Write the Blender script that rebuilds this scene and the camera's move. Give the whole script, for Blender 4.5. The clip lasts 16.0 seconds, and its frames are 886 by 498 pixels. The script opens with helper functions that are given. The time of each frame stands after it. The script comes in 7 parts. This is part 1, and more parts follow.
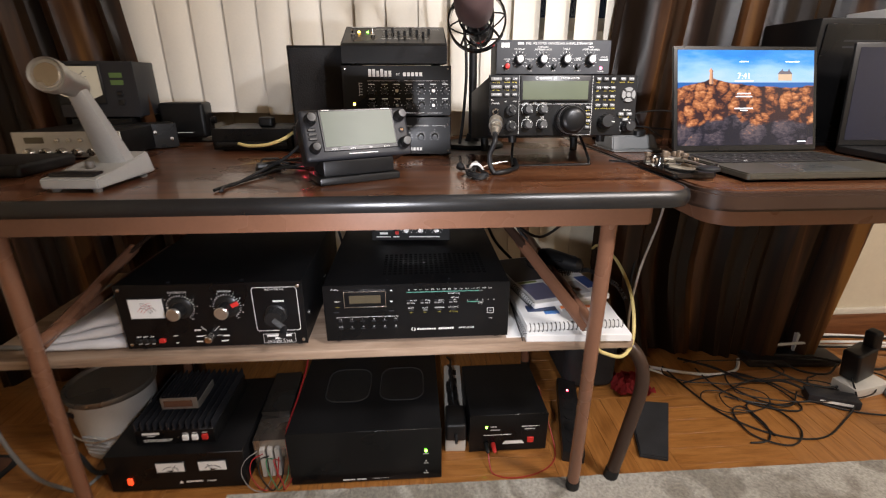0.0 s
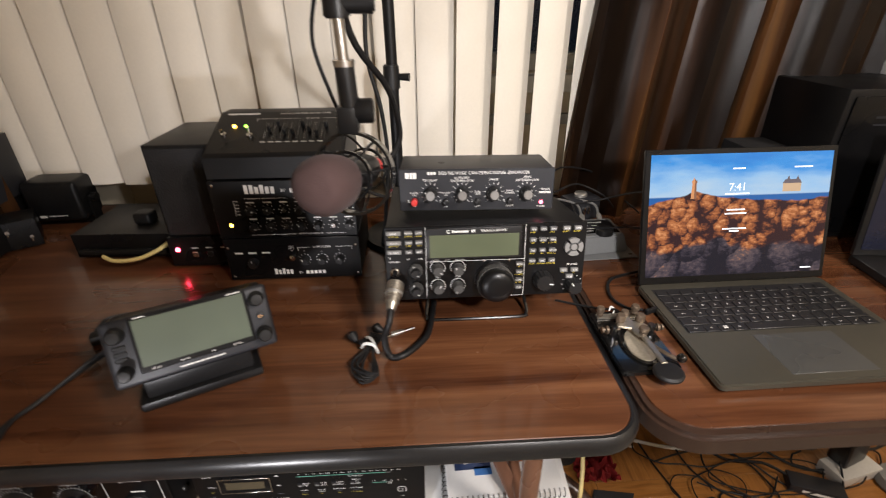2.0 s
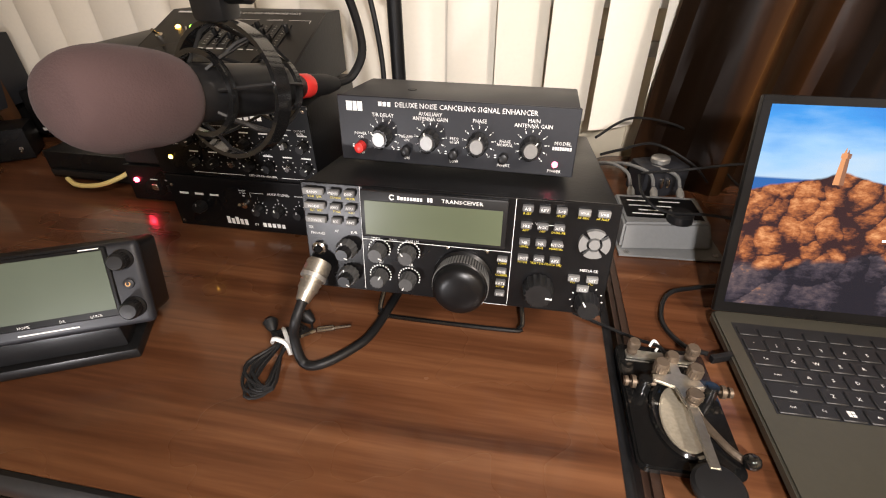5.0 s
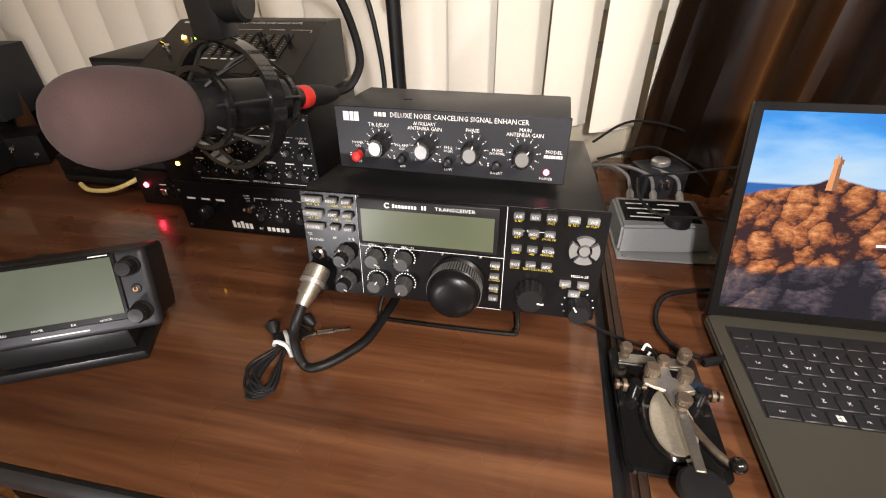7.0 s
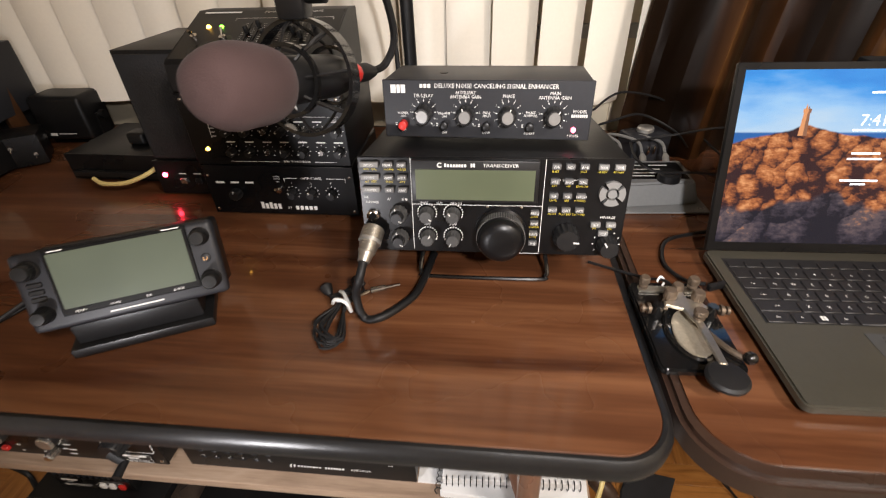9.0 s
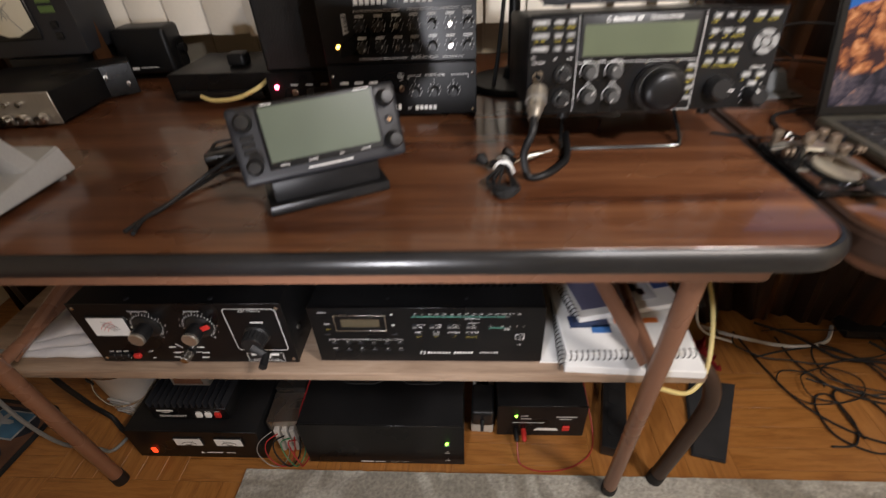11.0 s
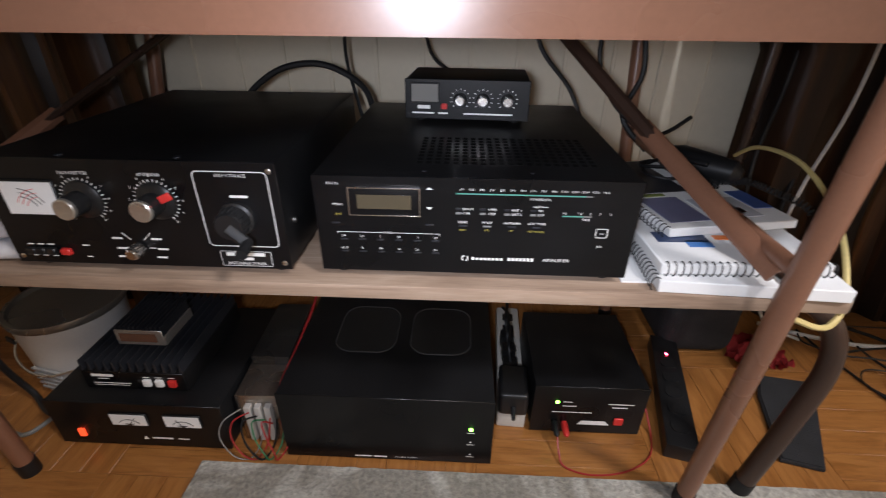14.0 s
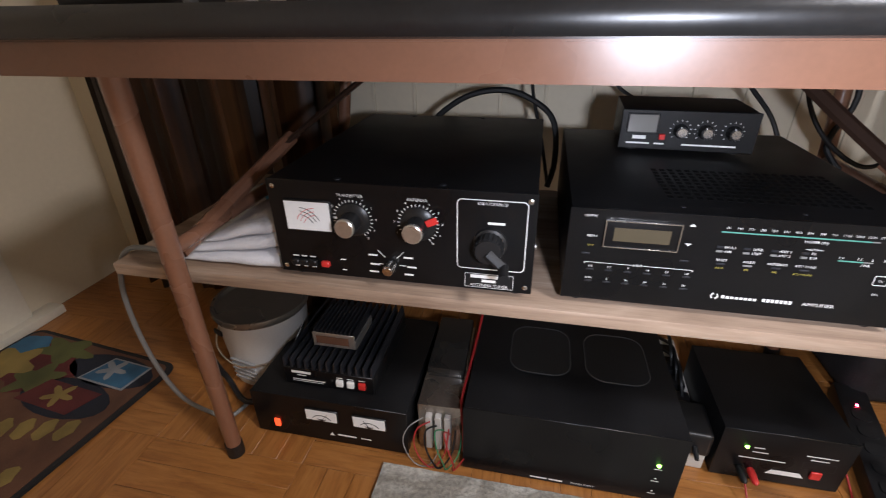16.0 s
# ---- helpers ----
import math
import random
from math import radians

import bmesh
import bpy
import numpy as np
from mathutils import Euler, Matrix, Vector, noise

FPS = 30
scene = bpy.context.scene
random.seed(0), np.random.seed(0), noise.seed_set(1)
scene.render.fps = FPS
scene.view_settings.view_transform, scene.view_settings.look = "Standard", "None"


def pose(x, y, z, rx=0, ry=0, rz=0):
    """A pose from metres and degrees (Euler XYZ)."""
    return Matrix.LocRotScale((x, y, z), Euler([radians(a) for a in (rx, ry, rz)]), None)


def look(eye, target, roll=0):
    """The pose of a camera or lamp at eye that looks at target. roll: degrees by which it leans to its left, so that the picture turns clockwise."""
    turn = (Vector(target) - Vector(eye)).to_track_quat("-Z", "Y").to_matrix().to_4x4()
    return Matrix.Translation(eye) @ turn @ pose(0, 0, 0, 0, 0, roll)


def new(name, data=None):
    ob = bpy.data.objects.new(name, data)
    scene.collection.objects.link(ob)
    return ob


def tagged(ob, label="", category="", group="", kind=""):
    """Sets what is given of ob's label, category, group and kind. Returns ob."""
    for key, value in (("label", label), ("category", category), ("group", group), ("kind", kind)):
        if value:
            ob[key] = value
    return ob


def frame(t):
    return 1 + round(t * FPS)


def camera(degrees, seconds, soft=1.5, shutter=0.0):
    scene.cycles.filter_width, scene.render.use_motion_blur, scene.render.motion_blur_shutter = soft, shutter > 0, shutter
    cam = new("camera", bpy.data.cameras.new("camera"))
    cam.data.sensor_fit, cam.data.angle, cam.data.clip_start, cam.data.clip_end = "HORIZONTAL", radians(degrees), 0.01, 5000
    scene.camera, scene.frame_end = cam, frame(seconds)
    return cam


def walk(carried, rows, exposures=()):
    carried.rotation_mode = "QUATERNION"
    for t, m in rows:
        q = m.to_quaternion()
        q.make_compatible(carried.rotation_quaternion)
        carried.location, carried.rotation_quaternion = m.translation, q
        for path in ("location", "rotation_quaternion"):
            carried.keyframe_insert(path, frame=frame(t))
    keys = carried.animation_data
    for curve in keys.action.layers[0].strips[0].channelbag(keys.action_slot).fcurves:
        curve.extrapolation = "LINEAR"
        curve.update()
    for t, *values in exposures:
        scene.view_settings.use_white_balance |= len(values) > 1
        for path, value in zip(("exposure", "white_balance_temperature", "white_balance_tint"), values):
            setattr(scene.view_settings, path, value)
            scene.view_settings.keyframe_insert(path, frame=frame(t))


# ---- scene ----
cam = camera(88.3, 16.0, soft=1.1, shutter=0.5)
METRES, EYE, TILT, LEAN, TURN = 1.85, 0.89, -20.5, 0.0, -3.7
ROWS = [
    (0.0, 0.0, 0.0, 0.0, -0.0, -0.0, 0.0),
    (0.5, -0.0151, 0.0426, 0.0247, -1.91, 0.0, 1.13),
    (1.0, -0.0005, 0.0583, 0.1146, -2.81, -1.71, 2.17),
    (1.5, 0.0275, 0.0792, 0.1879, -2.86, -4.73, 2.45),
    (2.0, 0.0881, 0.1135, 0.1912, 0.57, -7.63, 0.17),
    (2.5, 0.1272, 0.1477, 0.1911, 4.34, -8.9, -1.25),
    (3.0, 0.1266, 0.1887, 0.1919, 5.22, -10.56, -1.36),
    (3.5, 0.1263, 0.2184, 0.1866, 7.17, -12.72, -2.28),
    (4.0, 0.1515, 0.2273, 0.1878, 10.34, -13.72, -3.75),
    (4.5, 0.1546, 0.2361, 0.1909, 12.53, -14.28, -4.72),
    (7.0, 0.1638, 0.2333, 0.1974, 14.57, -14.87, -4.17),
    (7.5, 0.1483, 0.2367, 0.197, 12.43, -15.17, -2.97),
    (8.0, 0.1367, 0.2317, 0.1969, 10.32, -15.14, -2.06),
    (10.5, 0.0751, 0.1247, 0.1486, 8.45, -15.47, -0.98),
    (11.0, 0.0277, 0.1337, 0.1088, 6.78, -16.34, 0.27),
    (11.5, -0.0115, 0.1587, 0.0419, 5.15, -14.76, -0.12),
    (12.0, -0.0081, 0.1788, 0.006, 4.76, -12.46, -1.0),
    (12.5, -0.0086, 0.1917, -0.0084, 4.26, -10.29, -1.55),
    (13.0, -0.0057, 0.2034, -0.0157, 3.93, -9.05, -2.02),
    (13.5, -0.0012, 0.2064, -0.0224, 4.12, -8.76, -2.34),
    (14.0, -0.0187, 0.1973, -0.0351, 5.71, -8.86, -2.64),
    (14.5, -0.0539, 0.1936, -0.0316, 8.11, -8.67, -3.0),
    (15.0, -0.0789, 0.1897, -0.0282, 10.66, -8.43, -3.57),
    (15.5, -0.1034, 0.1783, -0.028, 13.19, -8.1, -4.24),
    (16.0, -0.1247, 0.171, -0.0299, 14.82, -8.08, -4.64),
]
EXPOSURES = [(0.0, 0.38, 6250, 13), (0.7, 0.28, 6350, 13), (1.5, 0.0, 6500, 13), (2.5, -0.04, 6550, 13), (3.5, 0.18, 6600, 13), (4.5, 0.26, 6650, 13), (7.0, 0.20, 6600, 13), (8.0, 0.26, 6650, 13), (10.5, -0.15, 6450, 13), (11.0, 0.02, 6400, 13), (11.5, 0.03, 6250, 13), (12.5, 0.25, 5850, 13), (14.0, 0.27, 5800, 13), (16.0, 0.60, 5750, 13)]
walk(cam, [(t, pose(0, 0, EYE, TILT, LEAN, TURN) @ pose(METRES * x, METRES * y, METRES * z, 90 + pitch, roll, yaw)) for t, x, y, z, yaw, pitch, roll in ROWS], EXPOSURES)

# ---- light ----
world = bpy.data.worlds.new("night")
world.use_nodes = True
world.node_tree.nodes["Background"].inputs[0].default_value = (0.010, 0.012, 0.018, 1)
world.node_tree.nodes["Background"].inputs[1].default_value = 0.5
scene.world = world


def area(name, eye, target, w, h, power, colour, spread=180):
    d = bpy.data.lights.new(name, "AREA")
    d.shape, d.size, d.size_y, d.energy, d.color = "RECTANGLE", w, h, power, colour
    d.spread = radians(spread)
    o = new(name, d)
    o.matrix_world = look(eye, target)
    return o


area("ceiling_lamp_light", (1.52, -0.45, 2.36), (1.48, -0.25, 0), 0.36, 0.36, 46, (1.0, 0.90, 0.80))
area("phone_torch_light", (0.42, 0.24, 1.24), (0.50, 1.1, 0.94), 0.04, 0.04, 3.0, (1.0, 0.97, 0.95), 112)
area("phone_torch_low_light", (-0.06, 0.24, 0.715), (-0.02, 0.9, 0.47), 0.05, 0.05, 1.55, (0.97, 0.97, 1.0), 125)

# ---- materials ----
MATS = {}


def nodes_of(name):
    m = bpy.data.materials.new(name)
    m.use_nodes = True
    nt = m.node_tree
    return m, nt, nt.nodes["Principled BSDF"]


def link(nt, a, b):
    nt.links.new(a, b)


def noise_node(nt, scale, detail=4, stretch=(1, 1, 1), space="Object", offset=None):
    tc = nt.nodes.new("ShaderNodeTexCoord")
    mp = nt.nodes.new("ShaderNodeMapping")
    mp.inputs["Scale"].default_value = stretch
    link(nt, tc.outputs[space], mp.inputs["Vector"])
    n = nt.nodes.new("ShaderNodeTexNoise")
    n.inputs["Scale"].default_value, n.inputs["Detail"].default_value = scale, detail
    if offset:
        info = nt.nodes.new("ShaderNodeObjectInfo")
        mul = nt.nodes.new("ShaderNodeMath")
        mul.operation = "MULTIPLY"
        mul.inputs[1].default_value = offset
        link(nt, info.outputs["Random"], mul.inputs[0])
        link(nt, mul.outputs[0], mp.inputs["Location"])
    link(nt, mp.outputs[0], n.inputs["Vector"])
    return n


def ramp(nt, fac, stops):
    r = nt.nodes.new("ShaderNodeValToRGB")
    el = r.color_ramp.elements
    while len(el) < len(stops):
        el.new(0.5)
    for e, (p, c) in zip(el, stops):
        e.position, e.color = p, (*c, 1)
    link(nt, fac, r.inputs[0])
    return r


def bumped(nt, p, height, strength, distance=0.002):
    b = nt.nodes.new("ShaderNodeBump")
    b.inputs["Strength"].default_value, b.inputs["Distance"].default_value = strength, distance
    link(nt, height, b.inputs["Height"])
    link(nt, b.outputs[0], p.inputs["Normal"])


def material(name, colour, rough=0.5, metal=0.0, vary=0.15, scale=40, bump=0.0, coat=0.0, dust=0.0, spec=0.5):
    """Paint, plastic, metal: broad stains and fine grain, with worn gloss."""
    if name in MATS:
        return MATS[name]
    m, nt, p = nodes_of(name)
    a = noise_node(nt, scale * 0.15, 3)
    b = noise_node(nt, scale * 6, 3)
    mix = nt.nodes.new("ShaderNodeMath")
    mix.operation = "ADD"
    h = nt.nodes.new("ShaderNodeMath")
    h.operation = "MULTIPLY"
    h.inputs[1].default_value = 0.4
    link(nt, b.outputs[0], h.inputs[0])
    link(nt, a.outputs[0], mix.inputs[0])
    link(nt, h.outputs[0], mix.inputs[1])
    lo = [c * (1 - vary) for c in colour]
    hi = [min(1, c * (1 + vary) + dust) for c in colour]
    r = ramp(nt, mix.outputs[0], [(0.45, lo), (0.95, hi)])
    link(nt, r.outputs[0], p.inputs["Base Color"])
    rr = ramp(nt, a.outputs[0], [(0.3, [max(0.02, rough - 0.08)] * 3), (0.7, [min(1, rough + 0.08)] * 3)])
    link(nt, rr.outputs[0], p.inputs["Roughness"])
    p.inputs["Metallic"].default_value = metal
    p.inputs["Coat Weight"].default_value = coat
    p.inputs["Specular IOR Level"].default_value = spec
    if bump:
        bumped(nt, p, b.outputs[0], bump, 0.001)
    MATS[name] = m
    return m


def grain(name, stops, rough=0.35, stretch=(1.0, 16, 16), scale=5, coat=0.0, bump=0.05, offset=None):
    """Wood with long streaks along x, broken by a second, finer grain."""
    m, nt, p = nodes_of(name)
    a = noise_node(nt, scale, 6, stretch, offset=offset)
    a.inputs["Distortion"].default_value = 0.7
    b = noise_node(nt, scale * 7, 4, stretch, offset=offset)
    mx = nt.nodes.new("ShaderNodeMix")
    mx.inputs[0].default_value = 0.24
    link(nt, a.outputs[0], mx.inputs[2])
    link(nt, b.outputs[0], mx.inputs[3])
    r = ramp(nt, mx.outputs[0], stops)
    link(nt, r.outputs[0], p.inputs["Base Color"])
    s = noise_node(nt, 6, 3)
    rr = ramp(nt, s.outputs[0], [(0.3, [rough - 0.06] * 3), (0.7, [rough + 0.1] * 3)])
    link(nt, rr.outputs[0], p.inputs["Roughness"])
    p.inputs["Coat Weight"].default_value = coat
    bumped(nt, p, b.outputs[0], bump, 0.0006)
    MATS[name] = m
    return m


def glow(name, colour, strength):
    m, nt, p = nodes_of(name)
    p.inputs["Base Color"].default_value = (*[c * 0.5 for c in colour], 1)
    p.inputs["Emission Color"].default_value = (*colour, 1)
    p.inputs["Emission Strength"].default_value = strength
    p.inputs["Roughness"].default_value = 0.3
    MATS[name] = m
    return m


BLACK = material("black_powder_coat", (0.0065, 0.0065, 0.007), 0.42, vary=0.35, bump=0.12, dust=0.002, spec=0.26)
GLOSSBLACK = material("black_panel_paint", (0.0045, 0.0045, 0.005), 0.30, vary=0.3, dust=0.001, spec=0.28)
CHARCOAL = material("charcoal_paint", (0.018, 0.019, 0.023), 0.46, vary=0.2, bump=0.05, spec=0.4)
RUBBER = material("black_rubber", (0.008, 0.008, 0.0085), 0.5, vary=0.3, bump=0.1, dust=0.002, spec=0.35)
PLASTIC = material("black_plastic", (0.009, 0.009, 0.0095), 0.36, vary=0.25, dust=0.002, spec=0.4)
BUMPER = material("black_vinyl_edge", (0.008, 0.008, 0.0085), 0.3, vary=0.4, bump=0.06, dust=0.004)
BROWN = material("brown_enamel", (0.205, 0.098, 0.058), 0.30, vary=0.12, bump=0.04)
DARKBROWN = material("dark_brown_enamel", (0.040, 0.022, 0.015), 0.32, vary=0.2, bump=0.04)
WHITE = material("white_print", (0.78, 0.78, 0.76), 0.5, vary=0.06)
YELLOW = material("yellow_print", (0.72, 0.58, 0.06), 0.5, vary=0.08)
TEAL = material("green_bar_print", (0.10, 0.30, 0.24), 0.4, vary=0.1)
CHROME = material("brushed_steel", (0.62, 0.60, 0.57), 0.24, metal=1.0, vary=0.08)
ALU = material("dull_aluminium", (0.50, 0.49, 0.46), 0.42, metal=0.8, vary=0.15, bump=0.06)
GREYPAINT = material("grey_hammer_paint", (0.33, 0.33, 0.32), 0.45, vary=0.1, bump=0.15)
HAMMER = material("dark_hammer_paint", (0.20, 0.205, 0.205), 0.45, vary=0.1, bump=0.15)
KEYGREY = material("pale_button_plastic", (0.19, 0.19, 0.185), 0.45, vary=0.1)
KEYDARK = material("grey_button_plastic", (0.105, 0.105, 0.105), 0.42, vary=0.12)
RED = material("red_plastic", (0.55, 0.03, 0.025), 0.35, vary=0.15)
PAPER = material("paper", (0.75, 0.75, 0.74), 0.75, vary=0.05)
CREAM = material("cream_wall_paint", (0.62, 0.55, 0.42), 0.6, vary=0.06, scale=12, bump=0.12)
TRIM = material("white_trim_paint", (0.66, 0.62, 0.53), 0.45, vary=0.08, scale=14, bump=0.05)
CEIL = material("ceiling_paint", (0.72, 0.68, 0.60), 0.8, vary=0.04, scale=12)
VINYL = material("window_vinyl", (0.60, 0.60, 0.58), 0.4, vary=0.05)
SLAT = material("cream_vane_fabric", (0.88, 0.83, 0.73), 0.62, vary=0.04, scale=30, bump=0.1)
WIREYEL = material("yellow_cable", (0.62, 0.50, 0.20), 0.5)
WIREWHT = material("white_cable", (0.66, 0.65, 0.62), 0.45)
WIRERED = material("red_cable", (0.30, 0.018, 0.018), 0.45)
BRASS = material("tarnished_brass", (0.165, 0.125, 0.09), 0.46, metal=0.6, vary=0.35, bump=0.1)
NICKEL = material("old_nickel", (0.50, 0.47, 0.41), 0.36, metal=0.9, vary=0.25)
LACQUER = material("black_lacquer", (0.008, 0.008, 0.008), 0.16, vary=0.4, coat=0.5)
GUN = material("gunmetal_laptop", (0.088, 0.082, 0.064), 0.40, metal=0.45, vary=0.08)
KNOBGREY = material("worn_knob_rubber", (0.048, 0.048, 0.047), 0.42, vary=0.35, dust=0.012)
DULLCAP = material("spun_dull_cap", (0.34, 0.335, 0.325), 0.40, metal=0.8, vary=0.2)
KEYCAP = material("laptop_key", (0.016, 0.016, 0.017), 0.42, vary=0.15)
WALNUT = grain("walnut_laminate", [(0.33, (0.054, 0.0175, 0.0075)), (0.50, (0.114, 0.043, 0.0185)), (0.68, (0.192, 0.081, 0.036))], 0.25, (0.45, 7.5, 7.5), 4.0, 0.3)
SHELFWOOD = grain("raw_board", [(0.3, (0.17, 0.11, 0.072)), (0.55, (0.33, 0.235, 0.165)), (0.75, (0.47, 0.36, 0.27))], 0.6, (0.8, 10, 10), 5)
OAK = grain("oak_parquet", [(0.30, (0.20, 0.076, 0.017)), (0.5, (0.30, 0.124, 0.030)), (0.72, (0.38, 0.170, 0.046))], 0.32, (1.6, 14, 14), 7, 0.1, 0.06, 37.0)
STAINED = grain("stained_skirting", [(0.3, (0.10, 0.036, 0.014)), (0.6, (0.21, 0.085, 0.034))], 0.4)
LED_RED, LED_GREEN, LED_AMBER = glow("red_led", (1, 0.03, 0.06), 60), glow("green_led", (0.25, 1, 0.05), 10), glow("amber_led", (1, 0.5, 0.06), 16)
VOID = material("dark_opening", (0.0035, 0.0035, 0.0035), 0.8, vary=0.1, spec=0.1)
LED_PINK = glow("pink_led", (1, 0.12, 0.2), 9)


def lcd(name, colour, rough=0.12):
    m, nt, p = nodes_of(name)
    n = noise_node(nt, 9, 2)
    r = ramp(nt, n.outputs[0], [(0.35, [c * 0.88 for c in colour]), (0.7, [c * 1.1 for c in colour])])
    link(nt, r.outputs[0], p.inputs["Base Color"])
    p.inputs["Roughness"].default_value = rough
    p.inputs["Specular IOR Level"].default_value = 0.3
    MATS[name] = m
    return m


LCD_GREEN, LCD_AMBER, LCD_GREY = lcd("green_lcd", (0.092, 0.108, 0.066), 0.32), lcd("amber_lcd", (0.078, 0.064, 0.040)), lcd("grey_lcd", (0.095, 0.115, 0.085), 0.36)


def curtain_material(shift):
    m, nt, p = nodes_of("brown_satin_painted_sheen")
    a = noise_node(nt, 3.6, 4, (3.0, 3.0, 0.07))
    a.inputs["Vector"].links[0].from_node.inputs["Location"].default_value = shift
    # golden sheen and dark fold shade are painted as streaks in the base colour
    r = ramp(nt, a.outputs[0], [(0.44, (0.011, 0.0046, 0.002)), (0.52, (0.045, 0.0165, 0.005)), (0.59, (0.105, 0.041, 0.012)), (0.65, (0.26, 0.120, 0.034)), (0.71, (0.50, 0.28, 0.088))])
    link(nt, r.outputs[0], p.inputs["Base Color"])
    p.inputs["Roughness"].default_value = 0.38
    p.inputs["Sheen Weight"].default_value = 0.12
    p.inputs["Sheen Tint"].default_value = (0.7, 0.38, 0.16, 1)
    w = noise_node(nt, 900, 2, (1, 1, 0.2))
    bumped(nt, p, w.outputs[0], 0.2, 0.0005)
    return m


def rug_material():
    m, nt, p = nodes_of("grey_shag")
    a = noise_node(nt, 5.5, 3)
    a.inputs["Distortion"].default_value = 1.2
    b = noise_node(nt, 160, 4)
    r = ramp(nt, a.outputs[0], [(0.44, (0.44, 0.42, 0.37)), (0.54, (0.27, 0.25, 0.21))])
    g = ramp(nt, b.outputs[0], [(0.3, (0.55, 0.55, 0.55)), (0.7, (1.1, 1.1, 1.1))])
    mx = nt.nodes.new("ShaderNodeMix")
    mx.data_type, mx.blend_type = "RGBA", "MULTIPLY"
    mx.inputs[0].default_value = 0.8
    link(nt, r.outputs[0], mx.inputs[6])
    link(nt, g.outputs[0], mx.inputs[7])
    link(nt, mx.outputs[2], p.inputs["Base Color"])
    p.inputs["Roughness"].default_value = 0.95
    bumped(nt, p, b.outputs[0], 0.8, 0.004)
    return m


def foam_material():
    m, nt, p = nodes_of("mauve_foam")
    b = noise_node(nt, 700, 3)
    a = noise_node(nt, 14, 3)
    r = ramp(nt, a.outputs[0], [(0.3, (0.060, 0.038, 0.037)), (0.7, (0.090, 0.058, 0.057))])
    link(nt, r.outputs[0], p.inputs["Base Color"])
    p.inputs["Roughness"].default_value = 0.95
    p.inputs["Sheen Weight"].default_value = 0.05
    p.inputs["Specular IOR Level"].default_value = 0.1
    bumped(nt, p, b.outputs[0], 0.35, 0.0012)
    return m


def cloth_material(name, lo, hi, scale=300):
    m, nt, p = nodes_of(name)
    b = noise_node(nt, scale, 3)
    a = noise_node(nt, 9, 3)
    r = ramp(nt, a.outputs[0], [(0.35, lo), (0.7, hi)])
    link(nt, r.outputs[0], p.inputs["Base Color"])
    p.inputs["Roughness"].default_value = 0.9
    bumped(nt, p, b.outputs[0], 0.6, 0.002)
    MATS[name] = m
    return m


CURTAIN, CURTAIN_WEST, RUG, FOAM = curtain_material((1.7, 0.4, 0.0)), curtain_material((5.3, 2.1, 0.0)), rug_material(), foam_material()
TOWEL = cloth_material("white_towel", (0.50, 0.50, 0.53), (0.66, 0.66, 0.68))
DARKCLOTH = cloth_material("black_cloth", (0.008, 0.008, 0.009), (0.02, 0.02, 0.022))
REDCLOTH = cloth_material("red_mesh_cloth", (0.25, 0.012, 0.012), (0.42, 0.03, 0.03))


def glass_material(name, colour, alpha=0.25):
    m, nt, p = nodes_of(name)
    p.inputs["Base Color"].default_value = (*colour, 1)
    p.inputs["Transmission Weight"].default_value = 1.0 - alpha
    p.inputs["Roughness"].default_value = 0.05
    return m


PANE = glass_material("window_glass", (0.9, 0.95, 0.95), 0.0)

# ---- building helpers ----


def B():
    return bmesh.new()


def add_box(bm, x0, x1, y0, y1, z0, z1, bevel=0.0, seg=2):
    m = Matrix.Translation(((x0 + x1) / 2, (y0 + y1) / 2, (z0 + z1) / 2)) @ Matrix.Diagonal((x1 - x0, y1 - y0, z1 - z0, 1))
    vs = bmesh.ops.create_cube(bm, size=1, matrix=m)["verts"]
    if bevel:
        es = list({e for v in vs for e in v.link_edges})
        bmesh.ops.bevel(bm, geom=es, offset=bevel, segments=seg, affect="EDGES", profile=0.6)
    return bm


def box(*a, **k):
    return add_box(B(), *a, **k)


def add_cyl(bm, p0, p1, r0, r1=None, seg=20, bevel=0.0):
    p0, p1 = Vector(p0), Vector(p1)
    d = p1 - p0
    m = Matrix.Translation((p0 + p1) / 2) @ d.to_track_quat("Z", "Y").to_matrix().to_4x4()
    vs = bmesh.ops.create_cone(bm, cap_ends=True, segments=seg, radius1=r0, radius2=r0 if r1 is None else r1, depth=d.length, matrix=m)["verts"]
    if bevel:
        es = [e for e in {e for v in vs for e in v.link_edges} if any(len(f.verts) > 4 for f in e.link_faces)]
        bmesh.ops.bevel(bm, geom=es, offset=bevel, segments=2, affect="EDGES")
    return bm


def cyl(*a, **k):
    return add_cyl(B(), *a, **k)


def smooth_path(pts, steps=6):
    pts = [Vector(p) for p in pts]
    if len(pts) < 3:
        return pts
    out = []
    for i in range(len(pts) - 1):
        a, b, c, d = pts[max(i - 1, 0)], pts[i], pts[i + 1], pts[min(i + 2, len(pts) - 1)]
        for k in range(steps):
            t = k / steps
            out.append(0.5 * (2 * b + (c - a) * t + (2 * a - 5 * b + 4 * c - d) * t * t + (3 * b - a - 3 * c + d) * t ** 3))
    return out + [pts[-1]]


